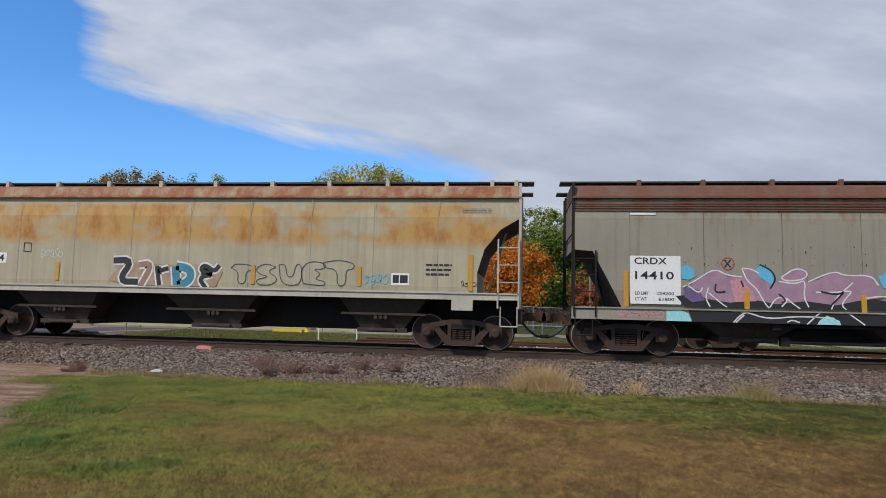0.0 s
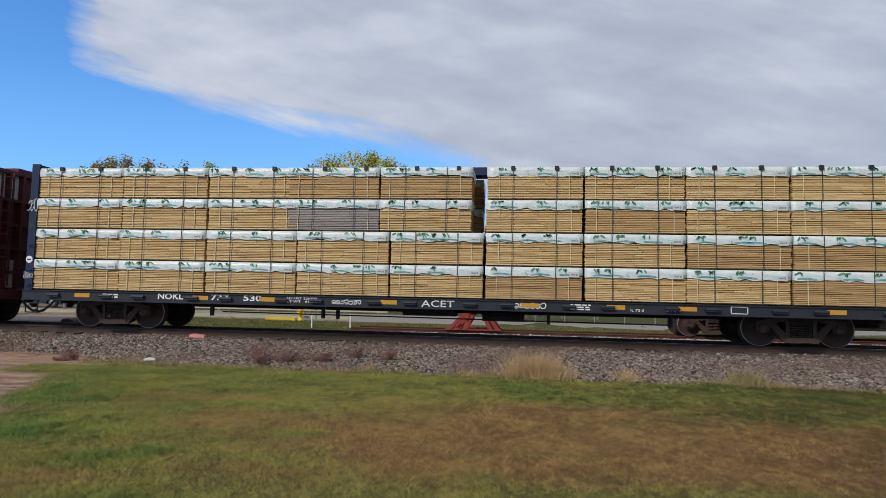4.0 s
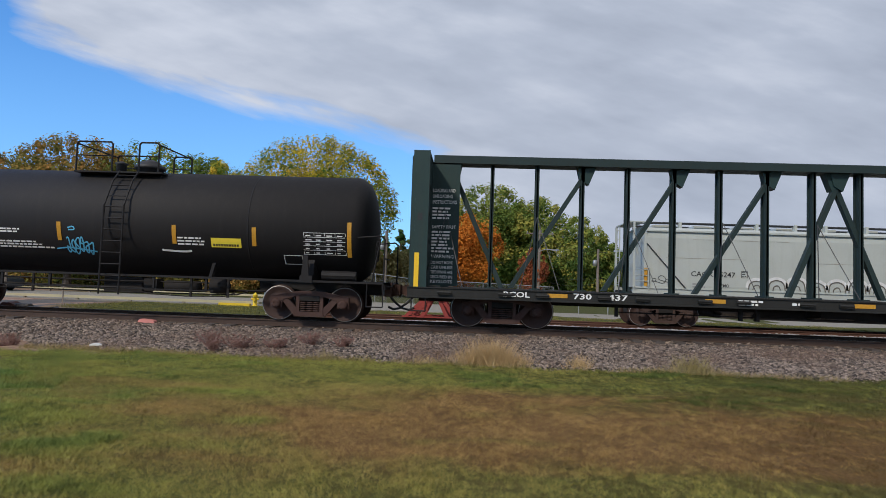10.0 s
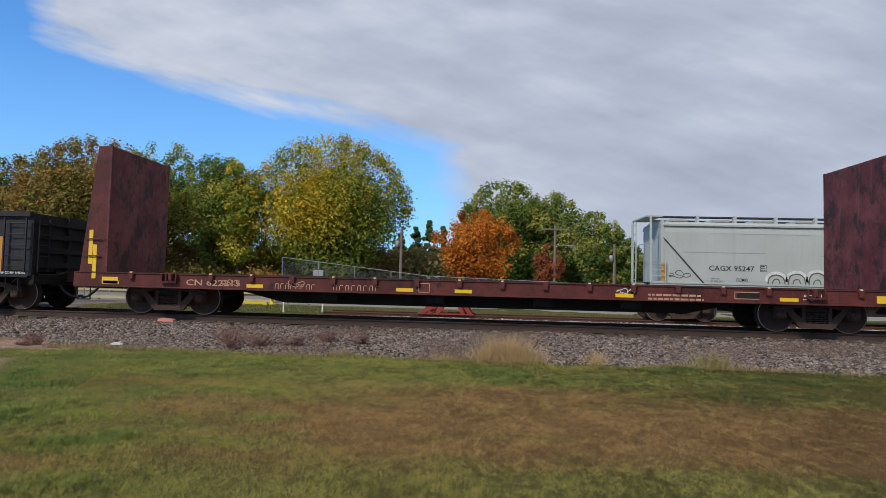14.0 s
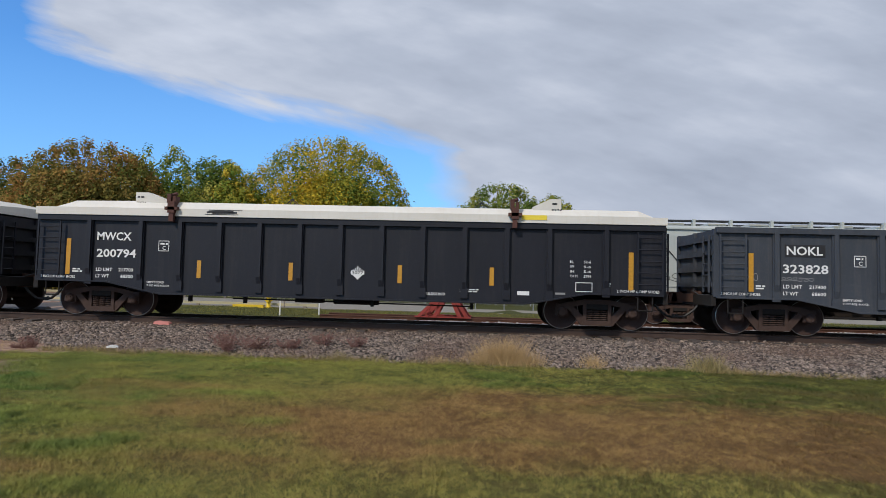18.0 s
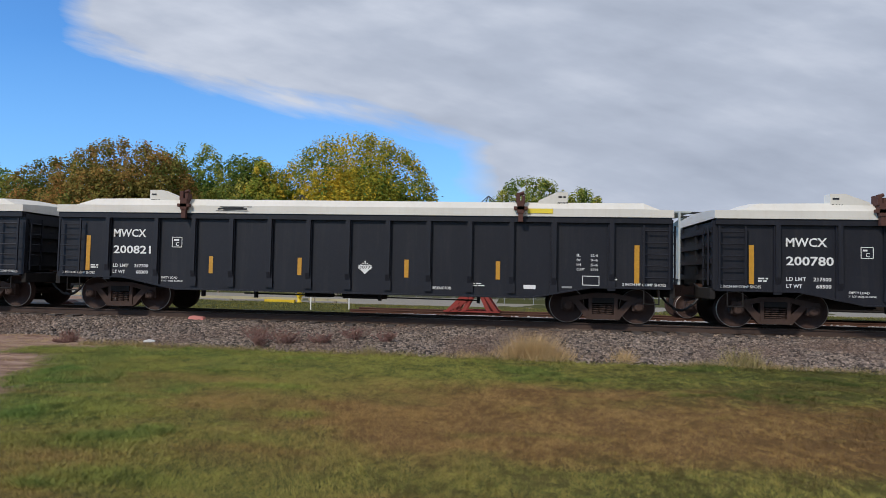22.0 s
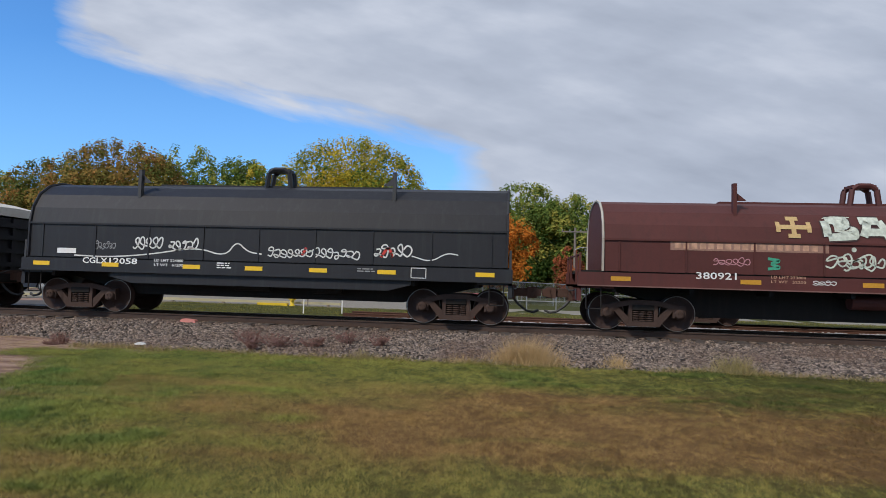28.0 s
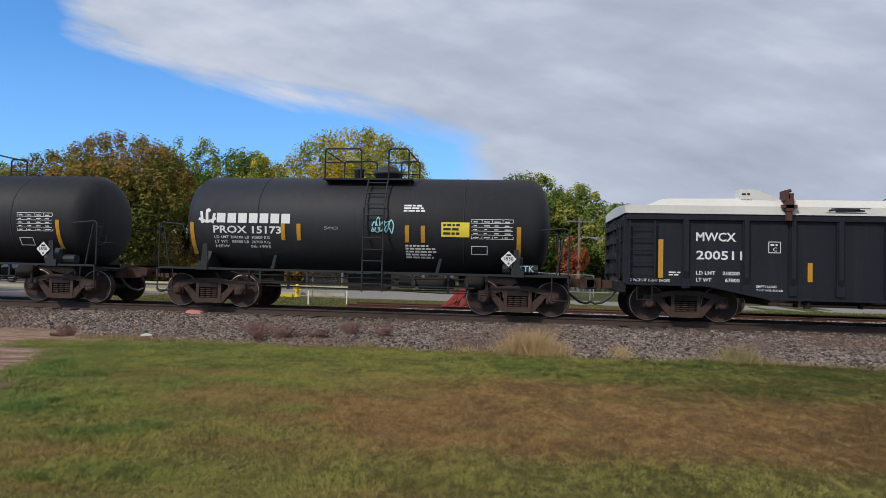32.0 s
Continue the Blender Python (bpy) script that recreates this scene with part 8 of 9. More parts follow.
    keep = rng.random(k) < smooth(field(x, x * 0, 1.1, 80), .38, .62)
    x = x[keep]
    y = 12.75 + np.abs(rng.normal(0, .17, len(x)))
    me = spread("dry_grass", blades(rng, x, y, ground_height(x, y), .06 + .09 * rng.random(len(x)), np.full(len(x), .009), .8), M["straw"], {"dry": rng.random(len(x)) * .9})
    tagged(new("dry_grass", me), "ragged dry grass along the foot of the ballast", "grass", kind="stuff")


def tuft_of_grass(label, x, y, spread_x, height, count, dry, seed):
    rng = np.random.default_rng(seed)
    px, py = rng.normal(0, spread_x * .42, count), rng.normal(0, .16, count)
    h = height * (.35 + .65 * rng.random(count)) * np.exp(-(px / spread_x) ** 2 * .8)
    tri = blades(rng, px, py, np.zeros(count), h, .005 + .007 * rng.random(count), .62)
    clump = tagged(new("dry_grass_tuft" if dry > .4 else "grass_tuft", spread("tuft", tri, M["straw"], {"dry": np.clip(dry + .3 * (rng.random(count) - .5), 0, 1)})), label, "grass tuft", "grass tufts by the ballast")
    clump.location = (x, y, -.52 if y < 13.3 else -.47)


def shrub(x, y, z, w, h, seed):
    """Dead weed: a spray of thin reddish stems, each with short twigs."""
    rng = random.Random(seed)
    root = thing("dry_weed", "dead reddish-brown weed growing out of the ballast", "weed", "weeds on the ballast")
    bm = bmesh.new()
    for i in range(44):
        a, r = rng.uniform(0, 6.28), rng.random() ** .6 * w / 2
        tip = Vector((math.cos(a) * r, math.sin(a) * r * .6, h * rng.uniform(.4, 1.0)))
        low = Vector((tip.x * .25, tip.y * .25, 0))
        rod(bm, low, tip, .005, 3, .002)
        for j in range(7):
            p = low.lerp(tip, rng.uniform(.35, 1))
            rod(bm, p, p + Vector((rng.uniform(-.08, .08), rng.uniform(-.06, .06), rng.uniform(.0, .08))), .006, 3, .002)
    part("stem", bm, M["weed"], root)
    root.location = (x, y, z)


M["weed"] = plain("weed", (.20, .105, .085), .9, var=.3, scale=9)


def slope(y):
    """Height of the ballast across the track."""
    return np.interp(y, [12.55, 12.95, 13.5, 15.5, 15.95, 16.35, 16.7, 18.9, 19.3, 20.2, 20.8], [-.66, -.54, -.48, -.25, -.235, -.22, -.18, -.17, -.20, -.42, -.62])


def ballast_height(x, y):
    heap = .10 * np.exp(-((x + 9.4) / 1.0) ** 2 - ((y - 15.55) / .5) ** 2)
    lower = .22 * (1 - smooth(x, -11.8, -8.2)) * (1 - smooth(y, 13.6, 15.2))
    return slope(y) + heap - lower + .05 * (value_noise(x, y, .9, 90) - .5)


def stone_material(name, a, b, c_):
    m, n, link, bsdf = material(name)
    co = n("ShaderNodeTexCoord").outputs["Object"]
    rnd = n("ShaderNodeNewGeometry").outputs["Random Per Island"]
    fine = noise_tex(n, link, co, 22, 5, .7)
    c = blend(n, link, rnd, a, b)
    big = noise_tex(n, link, co, .5, 3)
    c = blend(n, link, levels(n, link, big, .45, .75), c, c_)
    c = blend(n, link, levels(n, link, fine, .35, .75), c, tuple(v * .5 for v in a))
    link(c, bsdf.inputs["Base Color"])
    bsdf.inputs["Roughness"].default_value = .85
    bump(n, link, bsdf, fine, .5, .02)
    return m


M["ballast"] = stone_material("ballast", (.020, .014, .012), (.48, .375, .30), (.19, .115, .080))
# far darker than the stones: the shade in their gaps, as colour
M["ballast_gap_shade"] = stone_material("ballast_gap_shade", (.035, .028, .026), (.06, .05, .046), (.05, .038, .034))
M["pale_gravel"] = stone_material("pale_gravel", (.36, .35, .345), (.62, .60, .58), (.46, .43, .41))
M["asphalt"] = stone_material("asphalt", (.075, .066, .058), (.12, .107, .094), (.15, .128, .108))
M["concrete"] = stone_material("concrete", (.27, .245, .20), (.35, .32, .26), (.31, .28, .23))


def stones(name, label, x, y, z, size, mat, seed):
    """Broken stones, eight bent corners each."""
    rng = np.random.default_rng(seed)
    k = len(x)
    cube = np.array([(a, b, c) for a in (-1, 1) for b in (-1, 1) for c in (-1, 1)], float)
    pts = cube[None] * (1 + (rng.random((k, 8, 3)) - .5) * .9) * np.stack([size * (.7 + .6 * rng.random(k)), size * (.7 + .6 * rng.random(k)), size * (.55 + .5 * rng.random(k))], -1)[:, None] * .5
    a = rng.random(k) * 6.283
    b = (rng.random(k) - .5) * 1.4
    ca, sa, cb, sb = np.cos(a)[:, None], np.sin(a)[:, None], np.cos(b)[:, None], np.sin(b)[:, None]
    px, py, pz = pts[..., 0], pts[..., 1], pts[..., 2]
    px, pz = px * cb - pz * sb, px * sb + pz * cb
    px, py = px * ca - py * sa, px * sa + py * ca
    co = np.stack([px + x[:, None], py + y[:, None], pz + z[:, None]], -1).reshape(-1, 3)
    quad = np.array([(0, 1, 3, 2), (4, 6, 7, 5), (0, 4, 5, 1), (2, 3, 7, 6), (0, 2, 6, 4), (1, 5, 7, 3)])
    faces = (np.arange(k)[:, None, None] * 8 + quad[None]).reshape(-1, 4)
    me = bpy.data.meshes.new(name)
    me.vertices.add(len(co))
    me.vertices.foreach_set("co", co.ravel())
    me.loops.add(faces.size)
    me.loops.foreach_set("vertex_index", faces.ravel())
    me.polygons.add(len(faces))
    me.polygons.foreach_set("loop_start", np.arange(len(faces)) * 4)
    me.update(calc_edges=True)
    me.materials.append(mat)
    return tagged(new(name, me), label, "gravel", kind="stuff")


def rail_mesh(x0, x1, mat, h=.172):
    prof = [(-.07, 0), (-.07, .012), (-.012, .03), (-.012, h - .045), (-.037, h - .035), (-.037, h - .006), (-.028, h), (.028, h), (.037, h - .006), (.037, h - .035), (.012, h - .045), (.012, .03), (.07, .012), (.07, 0)]
    bm = bmesh.new()
    prism_x(bm, prof, x0, x1)
    return to_mesh("rail", bm, mat)


M["rail"] = paint("rail", (.066, .043, .034), (.12, .075, .055), .5, .2, .75)
M["rail_top"] = plain("rail_top", (.11, .11, .115), .3, .9)
M["rail_rust"] = paint("rail_rust", (.105, .050, .034), (.07, .038, .027), .5, .3, .85)
M["sleeper"] = boards_material("sleeper", (.060, .048, .042), (.10, .080, .068), (.03, .024, .02))


def build_tracks():
    me, co = grid_mesh("ballast", np.concatenate([[-600, -200, -80, -40, -24], np.arange(-20, 20.1, .4), [24, 40, 80, 200, 600]]), np.concatenate([np.arange(12.55, 16.3, .2), [16.35, 16.7, 17.3, 18, 18.6, 19, 19.4, 19.8, 20.2, 20.8]]), ballast_height, [M["ballast_gap_shade"]])
    tagged(new("ballast", me), "sloping sheet under the crushed stone, dark for its shaded gaps", "ballast", kind="structure")
    rng = np.random.default_rng(31)
    k = 90000
    x, y = -15.5 + 31 * rng.random(k), 12.7 + 3.75 * rng.random(k)
    edge = smooth(y + .25 * rng.normal(size=k), 12.8, 13.15) * (1 - .96 * (1 - smooth(x + .5 * rng.normal(size=k), -11.4, -8.2)) * (1 - smooth(y, 13.3, 15.0)))
    keep = rng.random(k) < edge
    x, y = x[keep], y[keep]
    stones("ballast_stone", "loose crushed stone covering the ballast slope", x, y, ballast_height(x, y) + .006, .030 + .040 * rng.random(len(x)) ** 1.4, M["ballast"], 32)
    k = 9000
    x, y = -16 + 32 * rng.random(k), 16.6 + 2.6 * rng.random(k)
    stones("ballast_stone", "loose crushed stone between the rails", x, y, ballast_height(x, y) + .004, .04 + .025 * rng.random(k), M["ballast"], 33)
    track = tagged(new("railway_track"), "main railway track with dark rails on wooden sleepers", "railway track", kind="structure")
    for y in (TRACK - .753, TRACK + .753):
        r = part("rail", rail_mesh(-500, 500, M["rail"]), None, track, "dark brown steel rail with a polished top")
        r.location = (0, y, -.172)
        top = part("running_surface", boxes((-500, 500, y - .024, y + .024, -.0008, .0006)), M["rail_top"], track, "polished rail top")
    sl = to_mesh("sleeper", boxes((-.11, .11, -1.3, 1.3, -.16, 0)), M["sleeper"])
    for i in range(-36, 37):
        s = part("sleeper", sl, None, track)
        s.location = (i * .53 + .03 * math.sin(i * 7.1), TRACK + .03 * math.sin(i * 3.3), -.166 + .012 * math.sin(i * 5.7))
    # the siding behind, with its pale bed
    bed = lambda x, y: np.interp(y, [20.4, 21.0, 23.9, 27.2, 27.8], [-.62, -.44, -.43, -.46, -.62]) + .05 * (value_noise(x, y, .7, 93) - .5)
    me, co = grid_mesh("gravel_bed", np.concatenate([np.arange(-6.6, 24, .4), [30, 60, 120, 300, 600]]), np.array([20.4, 20.7, 21, 21.5, 22, 22.5, 23, 23.5, 24, 24.5, 25, 26, 27.2, 27.8]), bed, [M["pale_gravel"]])
    tagged(new("gravel_bed", me), "pale limestone gravel bed of the siding", "gravel", kind="structure")
    k = 9000
    x, y = -6.5 + 24 * rng.random(k), 20.7 + 3.9 * rng.random(k)
    keep = x + .5 * rng.normal(size=k) > -6.0 + .5 * np.abs(y - 22.5)
    x, y = x[keep], y[keep]
    stones("gravel_stone", "pale limestone gravel beside the siding", x, y, bed(x, y), .05 + .05 * rng.random(len(x)), M["pale_gravel"], 34)
    siding = tagged(new("railway_siding"), "rusty siding track behind the main track", "railway track", kind="structure")
    for y in (24.9, 26.4):
        r = part("rail", rail_mesh(-6.6, 300, M["rail_rust"], .15), None, siding, "rusty orange-brown rail")
        r.location = (0, y, -.44)
    for i in range(48):
        s = part("sleeper", sl, None, siding)
        s.location = (-6.3 + i * .56, 25.65, -.43)
    # remains of a road crossing to the left
    bm = bmesh.new()
    prism(bm, [(-40, -.62), (-40, -.16), (-15.6, -.18), (-14.3, -.36), (-13.6, -.6)], 18.35, 21.6)
    tagged(new("crossing_apron", to_mesh("crossing_apron", bm, M["asphalt"])), "broken grey asphalt apron of an old road crossing", "asphalt", kind="structure")
    bm = bmesh.new()
    prism(bm, [(-40, -.62), (-40, -.50), (-19, -.50), (-17.5, -.62)], 21.4, 33.2)
    tagged(new("crossing_road", to_mesh("crossing_road", bm, M["asphalt"])), "worn grey asphalt road leading to the crossing", "road", kind="structure")
    rng2 = random.Random(5)
    for i in range(16):
        bm = bmesh.new()
        w, d, h = rng2.uniform(.15, .4), rng2.uniform(.15, .35), rng2.uniform(.06, .14)
        prism(bm, [(-w, 0), (-w * .7, h * .8), (w * .2, h), (w, h * .3), (w * .9, 0)], -d, d)
        ob = tagged(new("asphalt_lump", to_mesh("asphalt_lump", bm, M["bracket"] if i % 3 == 0 else M["asphalt"])), "broken lump of old crossing asphalt", "rubble", "lumps of broken asphalt")
        x = -15.3 + rng2.uniform(-1.2, 1.7)
        ob.matrix_world = pose(x, 20.6 + rng2.uniform(-1.6, .9), -.17 if x < -15.6 else -.30 if x < -14.6 else -.45, 0, 0, rng2.uniform(0, 180))
    # road beyond the grass
    bm = bmesh.new()
    prism_x(bm, [(33.2, -.62), (33.2, -.47), (44.5, -.46), (44.5, -.62)], -300, -1.0)
    tagged(new("road", to_mesh("road", bm, M["concrete"])), "pale concrete road behind the tracks", "road", kind="structure")
    bm = bmesh.new()
    prism_x(bm, [(33.2, -.62), (33.2, -.50), (38.5, -.49), (38.5, -.62)], -1.0, 300)
    tagged(new("footpath", to_mesh("footpath", bm, M["concrete"])), "pale concrete path behind the siding", "path", kind="structure")


build_lawn()
build_tracks()
tuft_of_grass("tall tuft of dry straw-coloured grass", .45, 13.05, .86, .66, 1700, .95, 1)
tuft_of_grass("low tuft of dry straw-coloured grass", 2.25, 13.05, .34, .36, 260, .9, 2)
tuft_of_grass("greenish tuft of coarse grass", 4.55, 13.05, .55, .46, 480, .35, 3)
tuft_of_grass("sparse greenish grass tuft at the lawn's edge", -3.0, 12.9, .35, .24, 130, .4, 4)
tuft_of_grass("thin dry grass tuft at the lawn's edge", -.9, 12.9, .45, .2, 130, .8, 5)
for a in ((-5.75, 13.75, 1.0, .40), (-5.1, 13.6, .95, .34), (-4.3, 13.7, .7, .28), (-3.6, 14.1, .9, .36), (-2.9, 14.0, .7, .28), (-5.5, 13.2, .4, .3), (-9.95, 13.15, .55, .36), (-10.05, 12.95, .4, .22)):
    shrub(a[0], a[1], float(ballast_height(np.array(a[0]), np.array(a[1]))) - .01, a[2], a[3], int(a[0] * 100))

# ---- things by the track ----
M["pink_paint"] = paint("pink_paint", (.72, .27, .23), (.50, .36, .32), .45, .2, .7)
M["stop_red"] = paint("stop_red", (.30, .050, .042), (.16, .05, .04), .3, .3, .6)
M["hydrant"] = paint("hydrant", (.75, .52, .03), (.4, .25, .05), .2, .2, .5)
M["sign_back"] = plain("sign_back", (.42, .43, .42), .5)
M["post_wood"] = boards_material("post_wood", (.17, .14, .115), (.25, .21, .17), (.08, .06, .05))
M["beige"] = paint("beige", (.46, .41, .26), (.4, .32, .22), .15, .2, .7)
M["galvanised"] = plain("galvanised", (.30, .31, .31), .5, .5)
M["car_paint"] = plain("car_paint", (.025, .03, .042), .25, .0, .05)
M["car_glass"] = plain("car_glass", (.05, .06, .075), .08, .0, .05)
M["tyre"] = plain("tyre", (.02, .02, .02), .85)
M["bark"] = boards_material("bark", (.075, .058, .045), (.12, .095, .075), (.03, .025, .02))

bm = bmesh.new()
prism(bm, [(-.22, 0), (-.20, .12), (-.14, .145), (.12, .135), (.19, .12), (.22, 0)], -.11, .11)
bmesh.ops.bevel(bm, geom=bm.edges[:], offset=.03, segments=1)
block = tagged(new("painted_block", to_mesh("painted_block", bm, M["pink_paint"])), "concrete block painted salmon pink beside the rail", "marker")
block.matrix_world = pose(-8.45, 15.98, -.225, 0, 3, 6)
bm = bmesh.new()
prism(bm, [(-.11, 0), (-.12, .03), (-.02, .055), (.10, .03), (.12, .0)], -.07, .07)
tagged(new("litter", to_mesh("litter", bm, M["white"])), "crumpled white scrap of litter on the ballast", "litter").matrix_world = pose(-8.15, 13.3, -.49, 0, 0, 20)


def wheel_stop():
    stop = thing("wheel_stop", "red steel wheel stop of slanted bars on the siding", "buffer stop")
    for y in (24.9, 26.4):
        for foot, top in ((-2.62, -1.78), (-2.30, -1.64), (-1.98, -1.52), (-.62, -1.22), (-.92, -1.34)):
            bm = bmesh.new()
            prism(bm, [(foot - .09, -.29), (foot + .09, -.29), (top + .07, .58), (top - .07, .58)], y - .12, y + .12)
            part("slanted_bar", bm, M["stop_red"], stop)
        part("foot_bar", boxes((-2.75, -.50, y - .10, y + .10, -.29, -.24)), M["stop_red"], stop)
    for x, z in ((-2.2, -.05), (-1.85, .22), (-1.5, .5)):
        bm = bmesh.new()
        prism(bm, [(x - .06, z - .10), (x + .08, z + .02), (x + .04, z + .10), (x - .10, z - .02)], 24.7, 26.6)
        part("cross_bar", bm, M["stop_red"], stop)
    part("head_beam", boxes((-1.85, -1.15, 24.6, 26.7, .50, .64)), M["stop_red"], stop)


def parked_hopper():
    o = [(-7.35, 3.72), (-7.35, 3.30), (-7.33, 3.18), (-5.80, 1.42), (-5.80, 1.28), (5.8, 1.28), (5.8, 1.42), (7.33, 3.18), (7.35, 3.72)]
    car, q, h = hopper("covered_hopper", "parked pale grey-green covered hopper wagon on the siding", -7.85, 7.85, "hop_pale", "hop_pale", "hop_pale", o, (1.24, 1.5),
                       [(-5.0, -2.4, -4.2, -3.2), (-1.3, 1.3, -.6, .6), (2.4, 5.0, 3.2, 4.2)], [-5.95, -4.55, -3.03, -1.57, -.43, 1.1, 2.5, 4.0, 5.4], track_thing=False, roof_z=3.86, eave=3.66)
    for s in (-1, 1):
        hopper_end(car, s, h, M["hop_pale"], 1.4, 4.05, 2.3)
        part("corner_post", boxes((s * 7.38 - .05, s * 7.38 + .05, -1.54, -1.4, 1.4, 3.9)), M["hop_pale"], car)
        part("roof_end", boxes((min(s * 7.9, s * 7.3), max(s * 7.9, s * 7.3), -1.2, 1.2, 4.03, 4.08)), M["hop_pale"], car)
        bogie(car, s * 6.45, 0, "bogie", False)
        bm = bmesh.new()
        prism(bm, [(s * 7.34, 1.5), (s * 7.34, 3.2), (s * 5.85, 1.5)], -1.50, 1.50)
        part("slope_gusset", bm, M["hop_pale"], car)
        bm = bmesh.new()
        a, b = (s * 7.36, 3.2), (s * 5.80, 1.42)
        prism(bm, [a, (a[0] - s * .06, a[1] - .02), (b[0] - s * .05, b[1]), b], -1.56, -1.50)
        part("slope_rib", bm, M["steel_dark"], car)
    w = flat(-1.536)
    lettering(car, "CAGX 95247", -5.66, 1.98, 1.66, .20, w, M["ink"], .03)
    frame_lines(car, -3.78, -3.54, 1.98, 2.24, w, M["ink"])
    small_print(car, -3.75, 2.2, .18, 3, w, M["ink"], .03, .07)
    small_print(car, -5.6, 1.72, .5, 2, w, M["grey_ink"], .06, .1)
    lettering(car, "DEMO", -4.65, 1.60, .42, .12, flat(-1.537), M["ink"], .02)
    for k in range(8):
        x, r = -3.55 + .74 * k, .05 * (k % 3)
        scrawl(car, [[(x - .02, 1.62), (x + .02, 1.86 + r), (x + .36, 1.98 + r), (x + .68, 1.84 + r), (x + .72, 1.60)]], .11, w, M["white_spray"], "white spray-painted bubble letter")
        scrawl(car, [[(x + .04, 1.54), (x + .08, 1.80 + r), (x + .36, 1.90 + r), (x + .62, 1.78 + r), (x + .66, 1.54)]], .045, flat(-1.540), M["grey_seam"], "dark outline of a bubble letter")
        scrawl(car, [[(x + .20, 1.54), (x + .24, 1.70), (x + .42, 1.74), (x + .48, 1.56)]], .04, flat(-1.540), M["grey_seam"], "dark inner line of a bubble letter")
    scrawl(car, loops(-7.2, 1.65, .9, .35, 3, 15, .5), .02, flat(-1.51), M["ink"], "", 0, "graffiti")
    patch(car, "reflector", -7.42, -7.30, 1.55, 2.25, flat(-1.545), M["amber"])
    quads(car, "weld_seam", [(-6.6, -3.6, 2.66, 2.675), (-1.6, .5, 2.60, 2.615), (-5.6, -2.0, 3.38, 3.39)], w, M["pale_seam"])
    car.location = (14.0, 25.65, -.29)


def hydrant(x, y):
    h = thing("fire_hydrant", "yellow cast-iron fire hydrant on the grass verge", "fire hydrant")
    bm = bmesh.new()
    lathe(bm, [(0, .17), (.05, .17), (.06, .11), (.52, .11), (.53, .14), (.57, .14)], "z", (0, 0, 0), 14)
    part("barrel", bm, M["hydrant"], h)
    bm = bmesh.new()
    lathe(bm, [(.57, .135), (.63, .12), (.70, .07), (.72, .03), (.76, .03)], "z", (0, 0, 0), 14)
    part("bonnet", bm, M["hydrant"], h)
    for s in (-1, 1):
        bm = bmesh.new()
        rod(bm, (s * .09, 0, .40), (s * .20, 0, .40), .055, 8)
        part("side_outlet", bm, M["hydrant"], h)
    bm = bmesh.new()
    rod(bm, (0, -.09, .36), (0, -.21, .36), .075, 8)
    part("front_outlet", bm, M["hydrant"], h)
    h.location = (x, y, -.5)


def stake(x, y, h, mat, label):
    s = tagged(new("marker_stake", to_mesh("marker_stake", boxes((-.025, .025, -.02, .02, -.1, h)), mat)), label, "stake", "stakes behind the track")
    s.location = (x, y, -.5)


def sign(x, y, z, h):
    s = thing("sign_post", "two small white signs on a dark post", "sign")
    bm = bmesh.new()
    rod(bm, (0, 0, 0), (0, 0, h), .10, 8)
    part("post", bm, M["post_wood"], s)
    for k in (-1, 1):
        part("sign_plate", boxes((k * .2 - .18, k * .2 + .18, -.14, -.11, h - .52, h - .08)), M["sign_back"], s, "plain white sign plate")
    s.location = (x, y, z)


def pole(x, y, h, arm, lamp):
    p = thing("utility_pole", "grey wooden utility pole" + (" with a crossarm and a street lamp" if lamp else ""), "utility pole", "utility poles")
    bm = bmesh.new()
    rod(bm, (0, 0, -.1), (0, 0, h), .15, 8, .11)
    part("shaft", bm, M["post_wood"], p)
    if arm:
        part("crossarm", boxes((-arm, arm, -.16, -.06, h - .45, h - .33)), M["post_wood"], p)
        for x2 in (-arm + .1, -arm * .4, arm * .4, arm - .1):
            bm = bmesh.new()
            lathe(bm, [(0, .03), (.05, .05), (.12, .05), (.15, .02)], "z", (x2, -.11, h - .33), 8)
            part("insulator", bm, M["galvanised"], p)
    if lamp:
        bm = bmesh.new()
        tube(bm, [(0, -.1, h - 2.1), (.5, -.25, h - 1.9), (1.3, -.4, h - 1.92)], .04, 6)
        part("lamp_arm", bm, M["galvanised"], p)
        bm = bmesh.new()
        prism(bm, [(1.2, h - 2.02), (1.2, h - 1.88), (1.75, h - 1.86), (1.85, h - 1.98)], -.5, -.3)
        part("lamp_head", bm, M["galvanised"], p)
    else:
        bm = bmesh.new()
        lathe(bm, [(0, .16), (.02, .2), (.5, .2), (.56, .1)], "z", (-.3, -.1, h - 1.6), 10)
        part("transformer", bm, M["galvanised"], p)
    p.location = (x, y, -.5)


def wires(a, b, sag):
    bm = bmesh.new()
    a, b = Vector(a), Vector(b)
    pts = [a.lerp(b, i / 8) - Vector((0, 0, sag * 4 * (i / 8) * (1 - i / 8))) for i in range(9)]
    tube(bm, pts, .014, 3)
    tagged(new("overhead_wire", to_mesh("overhead_wire", bm, M["hose"])), "thin dark overhead wire strung between poles", "wire", "overhead wires")


